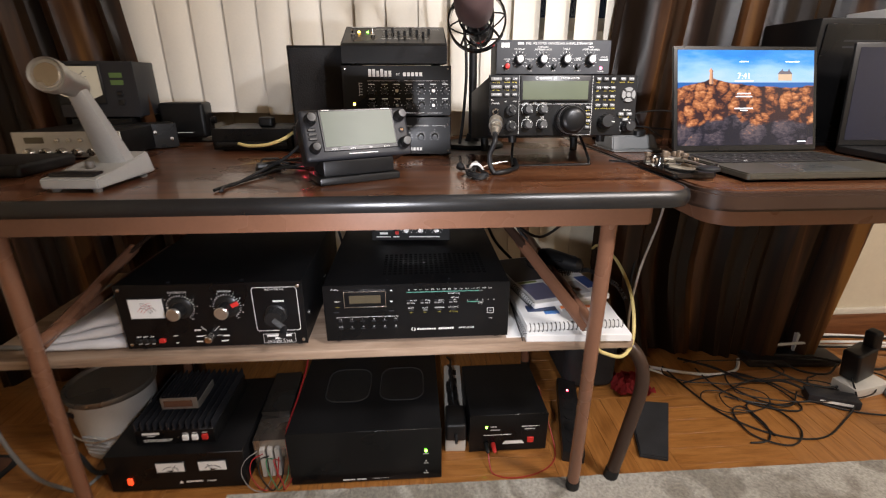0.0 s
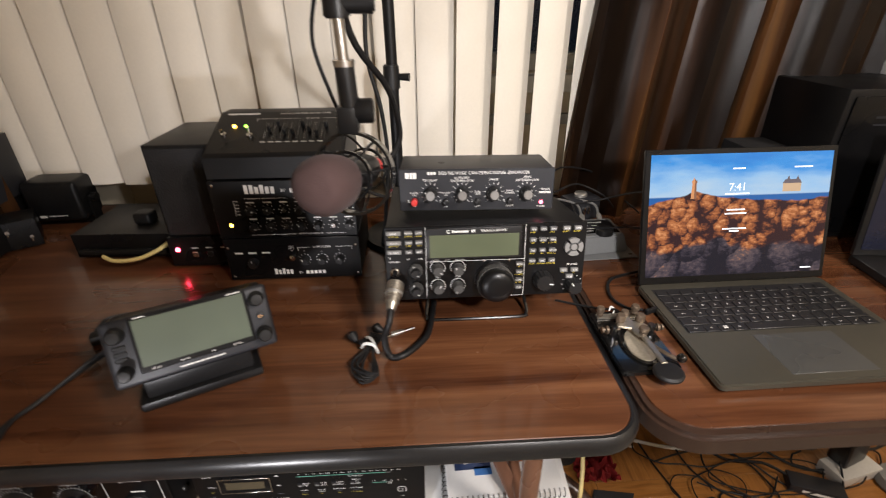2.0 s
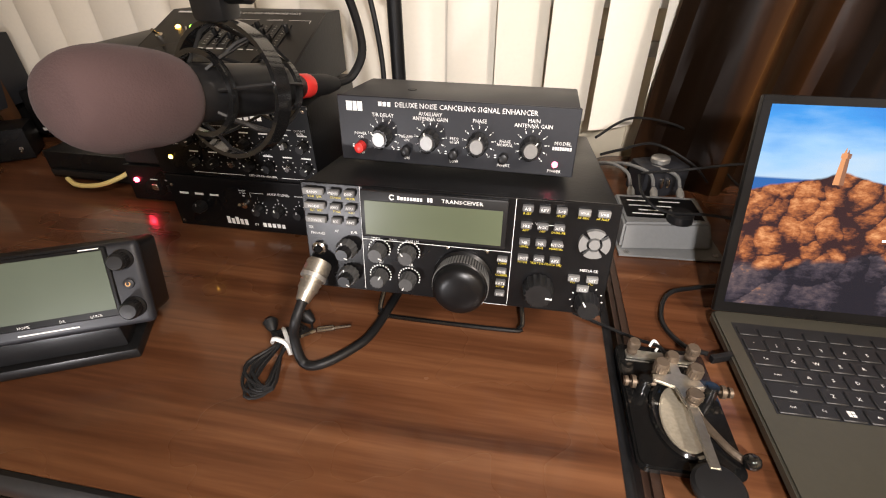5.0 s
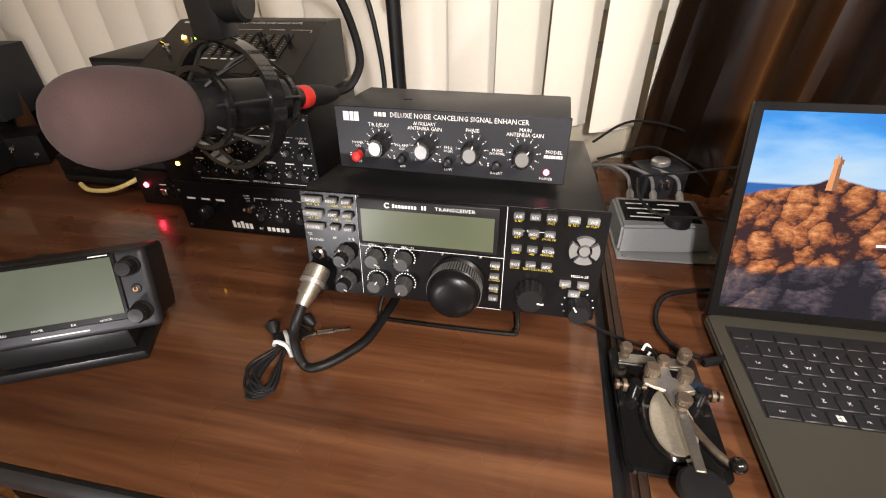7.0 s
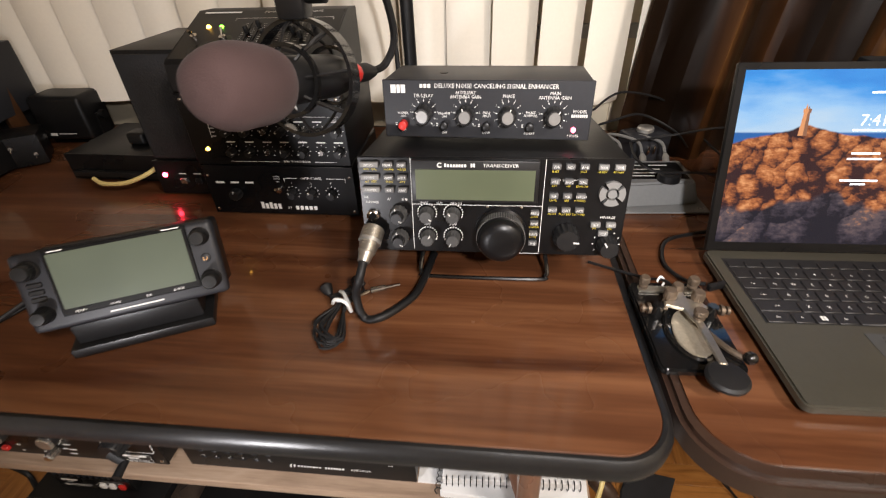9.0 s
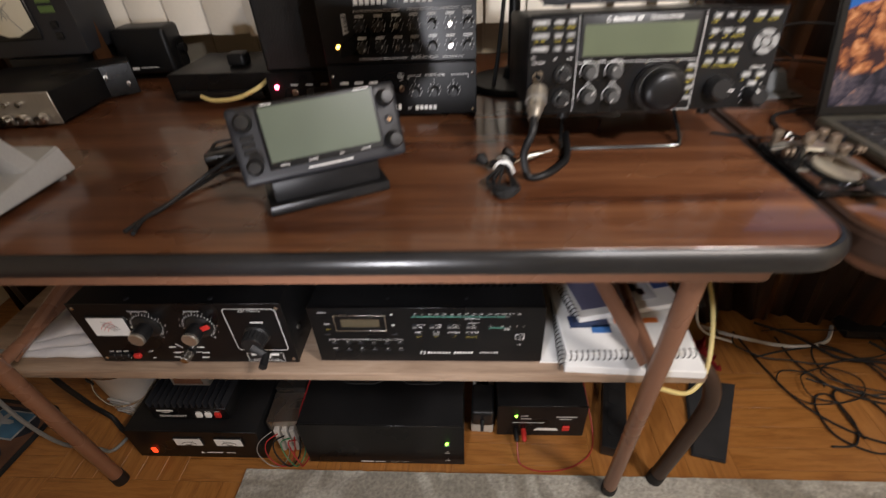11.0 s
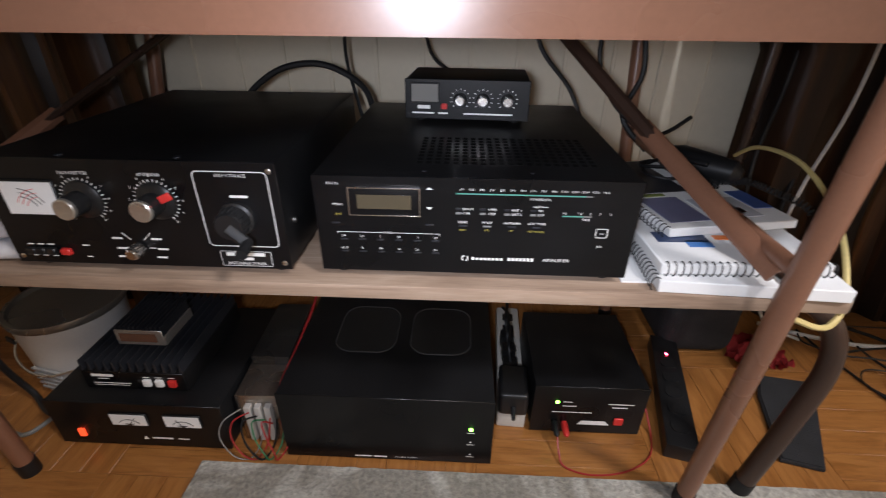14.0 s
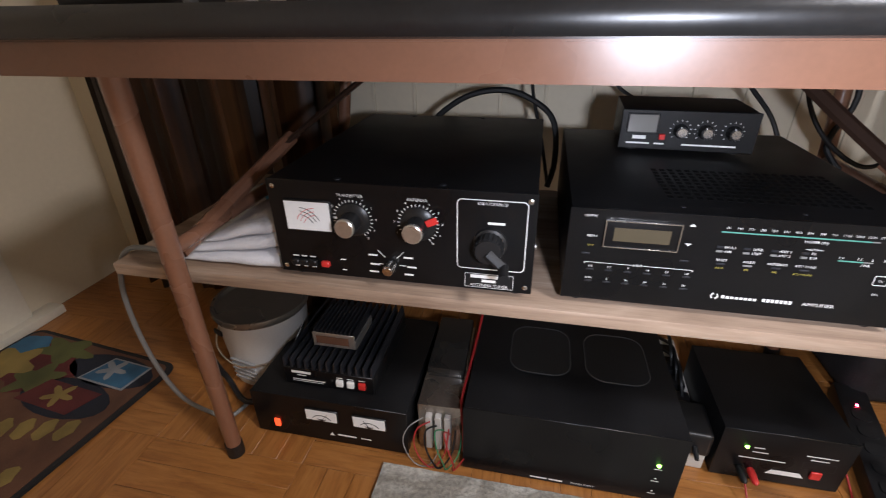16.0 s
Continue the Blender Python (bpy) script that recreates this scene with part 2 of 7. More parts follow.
def add_tube(bm, pts, r, seg=8, steps=6, flat=1.0):
    pts = smooth_path(pts, steps) if steps else [Vector(p) for p in pts]
    rings, side = [], None
    for i, p in enumerate(pts):
        d = (pts[min(i + 1, len(pts) - 1)] - pts[max(i - 1, 0)]).normalized()
        if side is None:
            side = d.orthogonal().normalized()
        side = (side - d * side.dot(d)).normalized()
        up = d.cross(side)
        rings.append([bm.verts.new(p + (side * math.cos(a) + up * math.sin(a) * flat) * r) for a in (2 * math.pi * k / seg for k in range(seg))])
    for a, b in zip(rings, rings[1:]):
        for k in range(seg):
            bm.faces.new((a[k], a[(k + 1) % seg], b[(k + 1) % seg], b[k]))
    bm.faces.new(rings[0][::-1])
    bm.faces.new(rings[-1])
    return bm


def tube(*a, **k):
    return add_tube(B(), *a, **k)


def lathe(profile, seg=32, axis="Z", at=(0, 0, 0)):
    """A turned solid: profile of (radius, height), about the z or the y axis."""
    bm = B()
    rings = []
    for r, h in profile:
        ring = []
        for k in range(seg):
            a = 2 * math.pi * k / seg
            p = (r * math.cos(a), r * math.sin(a), h) if axis == "Z" else (r * math.cos(a), h, r * math.sin(a))
            ring.append(bm.verts.new(Vector(at) + Vector(p)))
        rings.append(ring)
    for a, b in zip(rings, rings[1:]):
        for k in range(seg):
            bm.faces.new((a[k], a[(k + 1) % seg], b[(k + 1) % seg], b[k]))
    bm.faces.new(rings[0])
    bm.faces.new(rings[-1])
    bmesh.ops.recalc_face_normals(bm, faces=bm.faces)
    return bm


def prism(outline, z0, z1, bevel=0.0, seg=2):
    """A plate with the given outline in x and y."""
    bm = B()
    lo = [bm.verts.new((x, y, z0)) for x, y in outline]
    hi = [bm.verts.new((x, y, z1)) for x, y in outline]
    n = len(outline)
    bm.faces.new(lo[::-1])
    bm.faces.new(hi)
    for k in range(n):
        bm.faces.new((lo[k], lo[(k + 1) % n], hi[(k + 1) % n], hi[k]))
    bmesh.ops.recalc_face_normals(bm, faces=bm.faces)
    if bevel:
        es = [e for e in bm.edges if abs(e.verts[0].co.z - e.verts[1].co.z) < 1e-6]
        bmesh.ops.bevel(bm, geom=es, offset=bevel, segments=seg, affect="EDGES")
    return bm


def rounded(x0, x1, y0, y1, r, n=6):
    pts = []
    for cx, cy, a0 in ((x1 - r, y1 - r, 0), (x0 + r, y1 - r, 90), (x0 + r, y0 + r, 180), (x1 - r, y0 + r, 270)):
        for k in range(n + 1):
            a = radians(a0 + 90 * k / n)
            pts.append((cx + r * math.cos(a), cy + r * math.sin(a)))
    return pts


def mesh_of(name, bm, mat):
    me = bpy.data.meshes.new(name)
    bmesh.ops.recalc_face_normals(bm, faces=bm.faces)
    bm.to_mesh(me)
    bm.free()
    me.materials.append(mat)
    if len(me.polygons):
        me.polygons.foreach_set("use_smooth", [True] * len(me.polygons))
        me.set_sharp_from_angle(angle=radians(38))
    return me


def part(name, bm, mat, parent, label=""):
    ob = new(name, mesh_of(name, bm, mat))
    ob.parent = parent
    if label:
        ob["label"] = label
    if name in ("lettering", "screen_text"):
        ob["kind"] = "stuff"
    return ob


def share(name, me, parent, m):
    ob = new(name, me)
    ob.parent = parent
    ob.matrix_basis = m
    return ob


def thing(name, m, label, category, group="", kind=""):
    ob = new(name)
    ob.empty_display_size = 0.02
    ob.matrix_world = m
    return tagged(ob, label, category, group, kind)


def solid(name, bm, mat, label, category, group="", kind="", m=None):
    ob = new(name, mesh_of(name, bm, mat))
    if m:
        ob.matrix_world = m
    return tagged(ob, label, category, group, kind)


LETTERS = {}


def add_text(bm, body, x, z, size, y=-0.0006, align="CENTER", stretch=1.0):
    """Flat printed words on a face that looks towards -y; x, z: middle of the line."""
    key = (body, align)
    if key not in LETTERS:
        cu = bpy.data.curves.new("words", "FONT")
        cu.body, cu.align_x, cu.align_y, cu.resolution_u = body, align, "CENTER", 1
        ob = bpy.data.objects.new("words", cu)
        LETTERS[key] = bpy.data.meshes.new_from_object(ob)
        bpy.data.objects.remove(ob)
    start = len(bm.verts)
    bm.from_mesh(LETTERS[key])
    bm.verts.ensure_lookup_table()
    for v in bm.verts[start:]:
        v.co = Vector((x + v.co.x * size * stretch, y, z + v.co.y * size))
    return bm


def add_bar(bm, x0, x1, z0, z1, y=-0.0006):
    """A flat printed bar on a face that looks towards -y."""
    vs = [bm.verts.new(c) for c in ((x0, y, z0), (x1, y, z0), (x1, y, z1), (x0, y, z1))]
    bm.faces.new(vs)
    return bm


def add_blocks(bm, x0, x1, z0, z1, n, y=-0.0006, tall=()):
    """A word drawn as a row of n plain upright blocks."""
    step = (x1 - x0) / n
    for k in range(n):
        add_bar(bm, x0 + k * step, x0 + (k + 0.72) * step, z0, z1 if k in tall or not tall else z0 + (z1 - z0) * 0.78, y)
    return bm


def add_ticks(bm, x, z, r0, r1, n=11, sweep=270, w=0.0006, y=-0.0006):
    """Scale marks round a knob."""
    for k in range(n):
        a = radians(90 + sweep / 2 - sweep * k / (n - 1))
        d, s = Vector((math.cos(a), 0, math.sin(a))), Vector((-math.sin(a), 0, math.cos(a))) * w
        o = Vector((x, y, z))
        bm.faces.new([bm.verts.new(c) for c in (o + d * r0 - s, o + d * r1 - s, o + d * r1 + s, o + d * r0 + s)])
    return bm


def knob(parent, x, z, r, depth, mat=None, cap=None, turn=30, skirt=0.0, ridges=14):
    """A fluted control knob that stands out from a front panel, with a cap and a pointer line."""
    bm = B()
    if skirt:
        add_cyl(bm, (x, -0.0002, z), (x, -0.004, z), skirt, skirt * 0.96, 28, 0.0006)
    rings = []
    for y, f in ((-0.002, 1.0), (-depth * 0.85, 0.93), (-depth, 0.82)):
        rings.append([bm.verts.new((x + r * f * (1 - 0.09 * (k % 2)) * math.cos(a), y, z + r * f * (1 - 0.09 * (k % 2)) * math.sin(a))) for k, a in ((k, math.pi * k / ridges) for k in range(2 * ridges))])
    n = 2 * ridges
    for a, b in zip(rings, rings[1:]):
        for k in range(n):
            bm.faces.new((a[k], a[(k + 1) % n], b[(k + 1) % n], b[k]))
    bm.faces.new(rings[-1])
    k = part("knob", bm, mat or PLASTIC, parent)
    if cap:
        part("cap", cyl((x, -depth + 0.001, z), (x, -depth - 0.0014, z), r * 0.66, r * 0.60, 24), cap, k, "spun metal cap")
    a = radians(90 + turn)
    d = Vector((math.cos(a), 0, math.sin(a)))
    b2 = B()
    p0, p1 = Vector((x, 0, z)) + d * r * 0.45, Vector((x, 0, z)) + d * r * 0.86
    add_tube(b2, [p0 + Vector((0, -depth - 0.0004, 0)), p1 + Vector((0, -depth * 0.93 - 0.0004, 0))], max(0.0006, r * 0.07), 5, 0)
    part("pointer", b2, WHITE, k)
    return k


def toggle(parent, x, z, up=True, s=1.0):
    t = part("toggle_switch", add_cyl(cyl((x, 0, z), (x, -0.004 * s, z), 0.0045 * s, seg=10), (x, -0.003 * s, z), (x, -0.013 * s, z + (0.006 if up else -0.006) * s), 0.0014 * s, 0.002 * s, 8), CHROME, parent)
    return t


def led(parent, x, z, r, mat, label):
    return part("indicator_lamp", lathe([(r * 0.3, -r * 0.9), (r * 0.8, -r * 0.5), (r, 0.0005)], 12, "Y", (x, 0, z)), mat, parent, label)


def feet(parent, w, d, h, r=0.008, inset=0.02):
    for x in (inset, w - inset):
        for y in (inset, d - inset):
            part("foot", cyl((x, y, 0), (x, y, h + 0.001), r * 0.9, r, 12), RUBBER, parent)


def screws(parent, pts, r=0.0022):
    for x, z in pts:
        part("screw", lathe([(r * 0.5, -0.0013), (r, -0.0006), (r, 0.0004)], 10, "Y", (x, 0, z)), CHROME, parent)


def bezel(x0, x1, z0, z1, w, y0, y1):
    """A rectangular frame round a display, on a face that looks towards -y."""
    bm = B()
    for a, b, c, d in ((x0 - w, x1 + w, z1, z1 + w), (x0 - w, x1 + w, z0 - w, z0), (x0 - w, x0, z0, z1), (x1, x1 + w, z0, z1)):
        add_box(bm, a, b, y0, y1, c, d, w * 0.2, 1)
    return bm

# ---- the room ----
XL, XR, YB, YF, ZC = -1.50, 2.30, 1.385, -2.20, 2.44
TOP = 0.733   # height of the tabletops
WX0, WX1, WZ0, WZ1 = -0.66, 0.86, 1.015, 2.05   # window opening


def walls():
    t = 0.12
    solid("ceiling", box(XL - t, XR + t, YF - t, YB + t, ZC, ZC + 0.1), CEIL, "off-white painted ceiling", "ceiling", kind="structure")
    bm = B()
    add_box(bm, XL - t, WX0, YB, YB + t, 0, ZC)
    add_box(bm, WX1, XR + t, YB, YB + t, 0, ZC)
    add_box(bm, WX0, WX1, YB, YB + t, 0, WZ0)
    add_box(bm, WX0, WX1, YB, YB + t, WZ1, ZC)
    wall = solid("wall_north", bm, CREAM, "cream painted wall with upright panel joints below the window", "wall", kind="structure")
    for k in range(-8, 12):
        x = 0.1 + k * 0.102
        if XL + 0.05 < x < 1.3:
            part("batten", box(x - 0.004, x + 0.004, YB - 0.005, YB + 0.001, 0.09, 0.9, 0.001, 1), CREAM, wall)
    solid("wall_west", box(XL - t, XL, YF - t, YB, 0, ZC), CREAM, "cream painted side wall", "wall", kind="structure")
    solid("wall_east", box(XR, XR + t, YF - t, YB, 0, ZC), CREAM, "cream painted side wall", "wall", kind="structure")
    solid("wall_south", box(XL, XR, YF - t, YF, 0, ZC), CREAM, "cream painted wall across the room", "wall", kind="structure")
    bb = box(1.0, XR - 0.02, YB - 0.016, YB - 0.0005, 0, 0.085, 0.003)
    solid("baseboard", bb, STAINED, "brown stained wooden baseboard", "baseboard", kind="structure")
    solid("trim", box(1.0, XR - 0.02, YB - 0.012, YB - 0.0005, 0.0855, 0.11, 0.004), TRIM, "thin white moulding above the baseboard", "moulding", kind="structure")
    # doorway trim on the west wall
    cas = solid("door_trim", box(XL + 0.001, XL + 0.022, 0.93, 1.03, 0, 2.08, 0.005), TRIM, "white painted door casing, scuffed", "door casing", kind="structure")
    part("sill", box(XL + 0.002, XL + 0.05, 0.2, 1.09, 0.0, 0.025, 0.004), TRIM, cas)
    d = solid("door_1", box(XL + 0.0005, XL + 0.012, 0.16, 0.925, 0.03, 2.05, 0.003), TRIM, "white painted panel door, closed", "door", kind="structure")
    for z0, z1 in ((0.15, 0.95), (1.1, 1.9)):
        part("panel", box(XL + 0.010, XL + 0.018, 0.28, 0.82, z0, z1, 0.004), TRIM, d)
    part("door_handle", lathe([(0.008, 0), (0.01, 0.03), (0.026, 0.045), (0.022, 0.06)], 16, "Y", (0, 0, 0)), BRASS, d).matrix_basis = pose(XL + 0.012, 0.86, 1.0, 0, 0, -90)


def window():
    w = thing("window_1", pose(0, YB, 0), "white vinyl window with black night behind", "window", kind="structure")
    bm = B()
    for a, b, c, d in ((WX0, WX1, WZ0, WZ0 + 0.035), (WX0, WX1, WZ1 - 0.05, WZ1), (WX0, WX0 + 0.05, WZ0 + 0.035, WZ1 - 0.05), (WX1 - 0.05, WX1, WZ0 + 0.035, WZ1 - 0.05)):
        add_box(bm, a, b, 0.02, 0.09, c, d, 0.004)
    part("window_frame", bm, VINYL, w)
    part("window_sill", box(WX0 - 0.04, WX1 + 0.04, -0.035, 0.02, 0.975, 1.012, 0.005), VINYL, w)
    # grey strip added to paint in the shade beneath the sill
    part("sill_shade_strip", box(WX0 - 0.02, WX1 + 0.02, -0.016, -0.001, 0.90, 0.925, 0.004), GREYPAINT, w)
    p = part("pane", box(WX0 + 0.05, WX1 - 0.05, 0.05, 0.055, WZ0 + 0.035, WZ1 - 0.05), PANE, w)
    p.visible_shadow = False


def blinds():
    """Upright fabric vanes on a headrail; those by the mic stand are turned open."""
    y = 1.305
    rail = thing("vertical_blind", pose(0, 0, 0), "cream fabric vertical blind, partly turned open", "window blind")
    part("headrail", box(-0.86, 0.78, y - 0.025, y + 0.025, 2.10, 2.14, 0.004), VINYL, rail)
    bm = B()
    n, w, z0, z1 = 12, 0.089, 0.0, 1.30
    arc = [(k / n * 2 - 1) for k in range(n + 1)]
    loop = [(u * w / 2, -0.007 * (1 - u * u)) for u in arc] + [(u * w / 2, 0.0012 - 0.007 * (1 - u * u)) for u in arc[::-1]]
    lo = [bm.verts.new((*p, z0)) for p in loop]
    hi = [bm.verts.new((*p, z1)) for p in loop]
    for k in range(len(loop)):
        bm.faces.new((lo[k], lo[(k + 1) % len(loop)], hi[(k + 1) % len(loop)], hi[k]))
    for k in range(n):
        j = len(loop) - 1 - k
        bm.faces.new((lo[k], lo[j], lo[j - 1], lo[k + 1]))
        bm.faces.new((hi[k], hi[k + 1], hi[j - 1], hi[j]))
    bmesh.ops.recalc_face_normals(bm, faces=bm.faces)
    me = mesh_of("vane", bm, SLAT)
    for k in range(20):
        edge = -0.8635 + k * 0.0805
        turn = (9 if edge < 0.20 else 30) + random.uniform(-2, 2)
        x = edge + 0.0445 * math.cos(radians(turn))
        share("vane", me, rail, pose(x, y, 0.802 + random.uniform(-0.004, 0.004), random.uniform(-0.5, 0.5), random.uniform(-0.4, 0.4), turn))


def curtain(name, x0, x1, y, z0, z1, folds, flare, label, depth=0.035, mat=None):
    bm = B()
    nx, nz = folds * 12, 26
    rows = []
    for j in range(nz + 1):
        v = j / nz
        row = []
        for i in range(nx + 1):
            u = i / nx
            x = x0 + (x1 - x0) * u + flare(u, v)
            ph = 2 * math.pi * folds * (u + 0.025 * math.sin(5 * u + 2 * v))
            yy = y + depth * (0.75 + 0.35 * math.sin(7.3 * u + 1.2)) * math.sin(ph) + 0.008 * math.sin(3 * ph + 4 * v) - 0.012 * (1 - v)
            row.append(bm.verts.new((x, yy, z0 + (z1 - z0) * v + (0.02 * math.sin(6 * u) if j == 0 else 0))))
        rows.append(row)
    for a, b in zip(rows, rows[1:]):
        for i in range(nx):
            bm.faces.new((a[i], a[i + 1], b[i + 1], b[i]))
    bmesh.ops.solidify(bm, geom=bm.faces, thickness=0.002)
    return solid(name, bm, mat or CURTAIN, label, "curtain", group="curtains at the window")


def tables():
    r = 0.045
    t = thing("folding_table", pose(0, 0, 0), "walnut laminate folding table with black edge and brown steel legs", "table", group="folding tables")
    part("tabletop", prism(rounded(-0.79, 0.421, 0.6425, 1.360, r, 8), 0.714, TOP, 0.001, 1), WALNUT, t, "walnut woodgrain laminate top")
    out = rounded(-0.801, 0.432, 0.631, 1.371, r + 0.012, 8)
    bm = B()
    inner = rounded(-0.789, 0.420, 0.6415, 1.3595, r - 0.001, 8)
    prof = [(0.0, TOP + 0.0005), (0.35, TOP + 0.0005), (0.8, 0.7295), (1.0, 0.722), (0.95, 0.714), (0.7, 0.7095), (0.0, 0.709)]
    rings = [[bm.verts.new((a[0] + (b[0] - a[0]) * f, a[1] + (b[1] - a[1]) * f, z)) for a, b in zip(inner, out)] for f, z in prof]
    n = len(out)
    for a, b in zip(rings, rings[1:] + rings[:1]):
        for k in range(n):
            bm.faces.new((a[k], a[(k + 1) % n], b[(k + 1) % n], b[k]))
    part("edge_moulding", bm, BUMPER, t, "black vinyl bumper edge")
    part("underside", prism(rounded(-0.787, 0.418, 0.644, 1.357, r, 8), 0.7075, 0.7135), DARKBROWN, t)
    for x0, x1, y0, y1 in ((-0.735, 0.372, 0.660, 0.682), (-0.735, 0.372, 1.315, 1.337)):
        part("apron", prism(rounded(x0, x1, y0, y1, 0.0095, 5), 0.675, 0.707, 0.002), BROWN, t, "brown enamelled steel apron")
    for s, xt, xf in ((-1, -0.628, -0.712), (1, 0.316, 0.347)):
        for yt, yf in ((0.690, 0.770), (1.30, 1.24)):
            lg = part("leg", tube([(xt, yt, 0.706), (xf, yf, 0.03)], 0.0132, 16, 0), BROWN, t, "brown enamelled tube leg")
            part("foot_cap", tube([(xf - (xt - xf) * 0.002, yf, 0.034), (xf + (xf - xt) * 0.045, yf + (yf - yt) * 0.045, 0.0)], 0.0150, 16, 0), RUBBER, lg, "black rubber foot")
        xm = xt + (xf - xt) * 0.36
        part("crossbar", tube([(xm, 0.712, 0.46), (xm, 1.27, 0.46)], 0.010, 10, 0), BROWN, t)
        # flat strut from the front leg up to the middle of the frame
        bm = B()
        a, b = Vector((0.3264 if s > 0 else xt + (xf - xt) * 0.40 - 0.012, 0.748, 0.442)), Vector((0.240 if s > 0 else -0.618, 0.985, 0.540))
        c = Vector((0.094 if s > 0 else xt + 0.20, 1.18, 0.698))
        add_tube(bm, [a, b], 0.0125, 8, 0, 0.45 if s > 0 else 0.9)
        br = part("brace", bm, BROWN, t, "flat brown steel brace")
        part("brace_link", tube([b - (b - a).normalized() * 0.03, b + (c - b) * 0.3, c], 0.010, 6, 0, 0.5), DARKBROWN, br)
        part("rivet", cyl(a + Vector((0, -0.014, 0)), a + Vector((0, -0.004, 0)), 0.006, 0.006, 10), CHROME, br)
    t2 = thing("folding_table", pose(0, 0, 0), "second walnut folding table with brown rounded edge, close beside the first", "table", group="folding tables")
    part("tabletop", prism(rounded(0.445, 1.40, 0.643, 1.355, 0.055, 8), 0.7145, TOP - 0.001, 0.003), WALNUT, t2, "walnut woodgrain laminate top")
    part("edge_moulding", prism(rounded(0.436, 1.408, 0.632, 1.363, 0.062, 8), 0.700, TOP - 0.003, 0.005), DARKBROWN, t2, "dark brown rolled edge")
    part("apron", prism(rounded(0.470, 1.36, 0.662, 1.34, 0.05, 8), 0.668, 0.6995, 0.003), BROWN, t2)
    for x, y in ((1.30, 0.72), (1.30, 1.27), (0.56, 1.27)):
        part("leg", tube([(x, y, 0.69), (x, y, 0.0)], 0.014, 14, 0), DARKBROWN, t2)
    # a bent tube frame that stands under the shelf board
    st = thing("tube_stand", pose(0, 0, 0), "dark brown bent steel tube stand under the shelf board", "stand")
    part("tube", tube([(0.447, 0.797, 0.0), (0.475, 0.80, 0.16), (0.490, 0.805, 0.27), (0.470, 0.82, 0.335), (0.42, 0.86, 0.362), (0.37, 0.93, 0.367), (0.37, 1.08, 0.367), (0.42, 1.14, 0.35), (0.47, 1.17, 0.25), (0.47, 1.18, 0.0)], 0.0145, 14, 6), DARKBROWN, st)
    for a, b in (((0.447, 0.797, 0.0), (0.452, 0.7975, 0.030)), ((0.47, 1.18, 0.0), (0.47, 1.18, 0.030))):
        part("foot_cap", tube([a, b], 0.0160, 14, 0), RUBBER, st, "black rubber foot")
    # shelf board
    sh = B()
    add_box(sh, -0.80, 0.425, 0.752, 1.16, 0.390, 0.409, 0.003)
    solid("shelf_board", sh, SHELFWOOD, "raw wooden shelf board with a worn, chipped front edge", "shelf")


walls()
window()
blinds()
curtain("curtain", 0.510, 1.36, 1.250, 0.03, 2.2, 5, lambda u, v: (-0.035 * (1 - u) if v > 0.3 else 0) - 0.07 * u * max(0, 0.25 - v) / 0.25 + 0.20 * (1 - u) * max(0, v - 0.35) + (0.10 * (1 - u) * max(0, 0.14 - v) / 0.14 + 0.02), "dark brown satin curtain with painted golden sheen, hanging to the floor", 0.028)
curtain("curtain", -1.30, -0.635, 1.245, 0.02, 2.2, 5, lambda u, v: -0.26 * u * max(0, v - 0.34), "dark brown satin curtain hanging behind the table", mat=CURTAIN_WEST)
tables()

# ---- radio equipment on the table ----


def case(name, m, w, h, d, label, category, foot=0.008, mat=None, face=None, bevel=0.002, lid=True):
    """A metal equipment case on feet: front panel at y = 0, body behind it."""
    t = thing(name, m, label, category)
    part("body", box(0.001, w - 0.001, 0.0025, d, foot, h, bevel), mat or BLACK, t)
    part("front_panel", box(0, w, 0, 0.003, foot - 0.001, h + 0.0005, 0.0008, 1), face or GLOSSBLACK, t)
    if foot > 0.002:
        feet(t, w, d, foot)
    return t


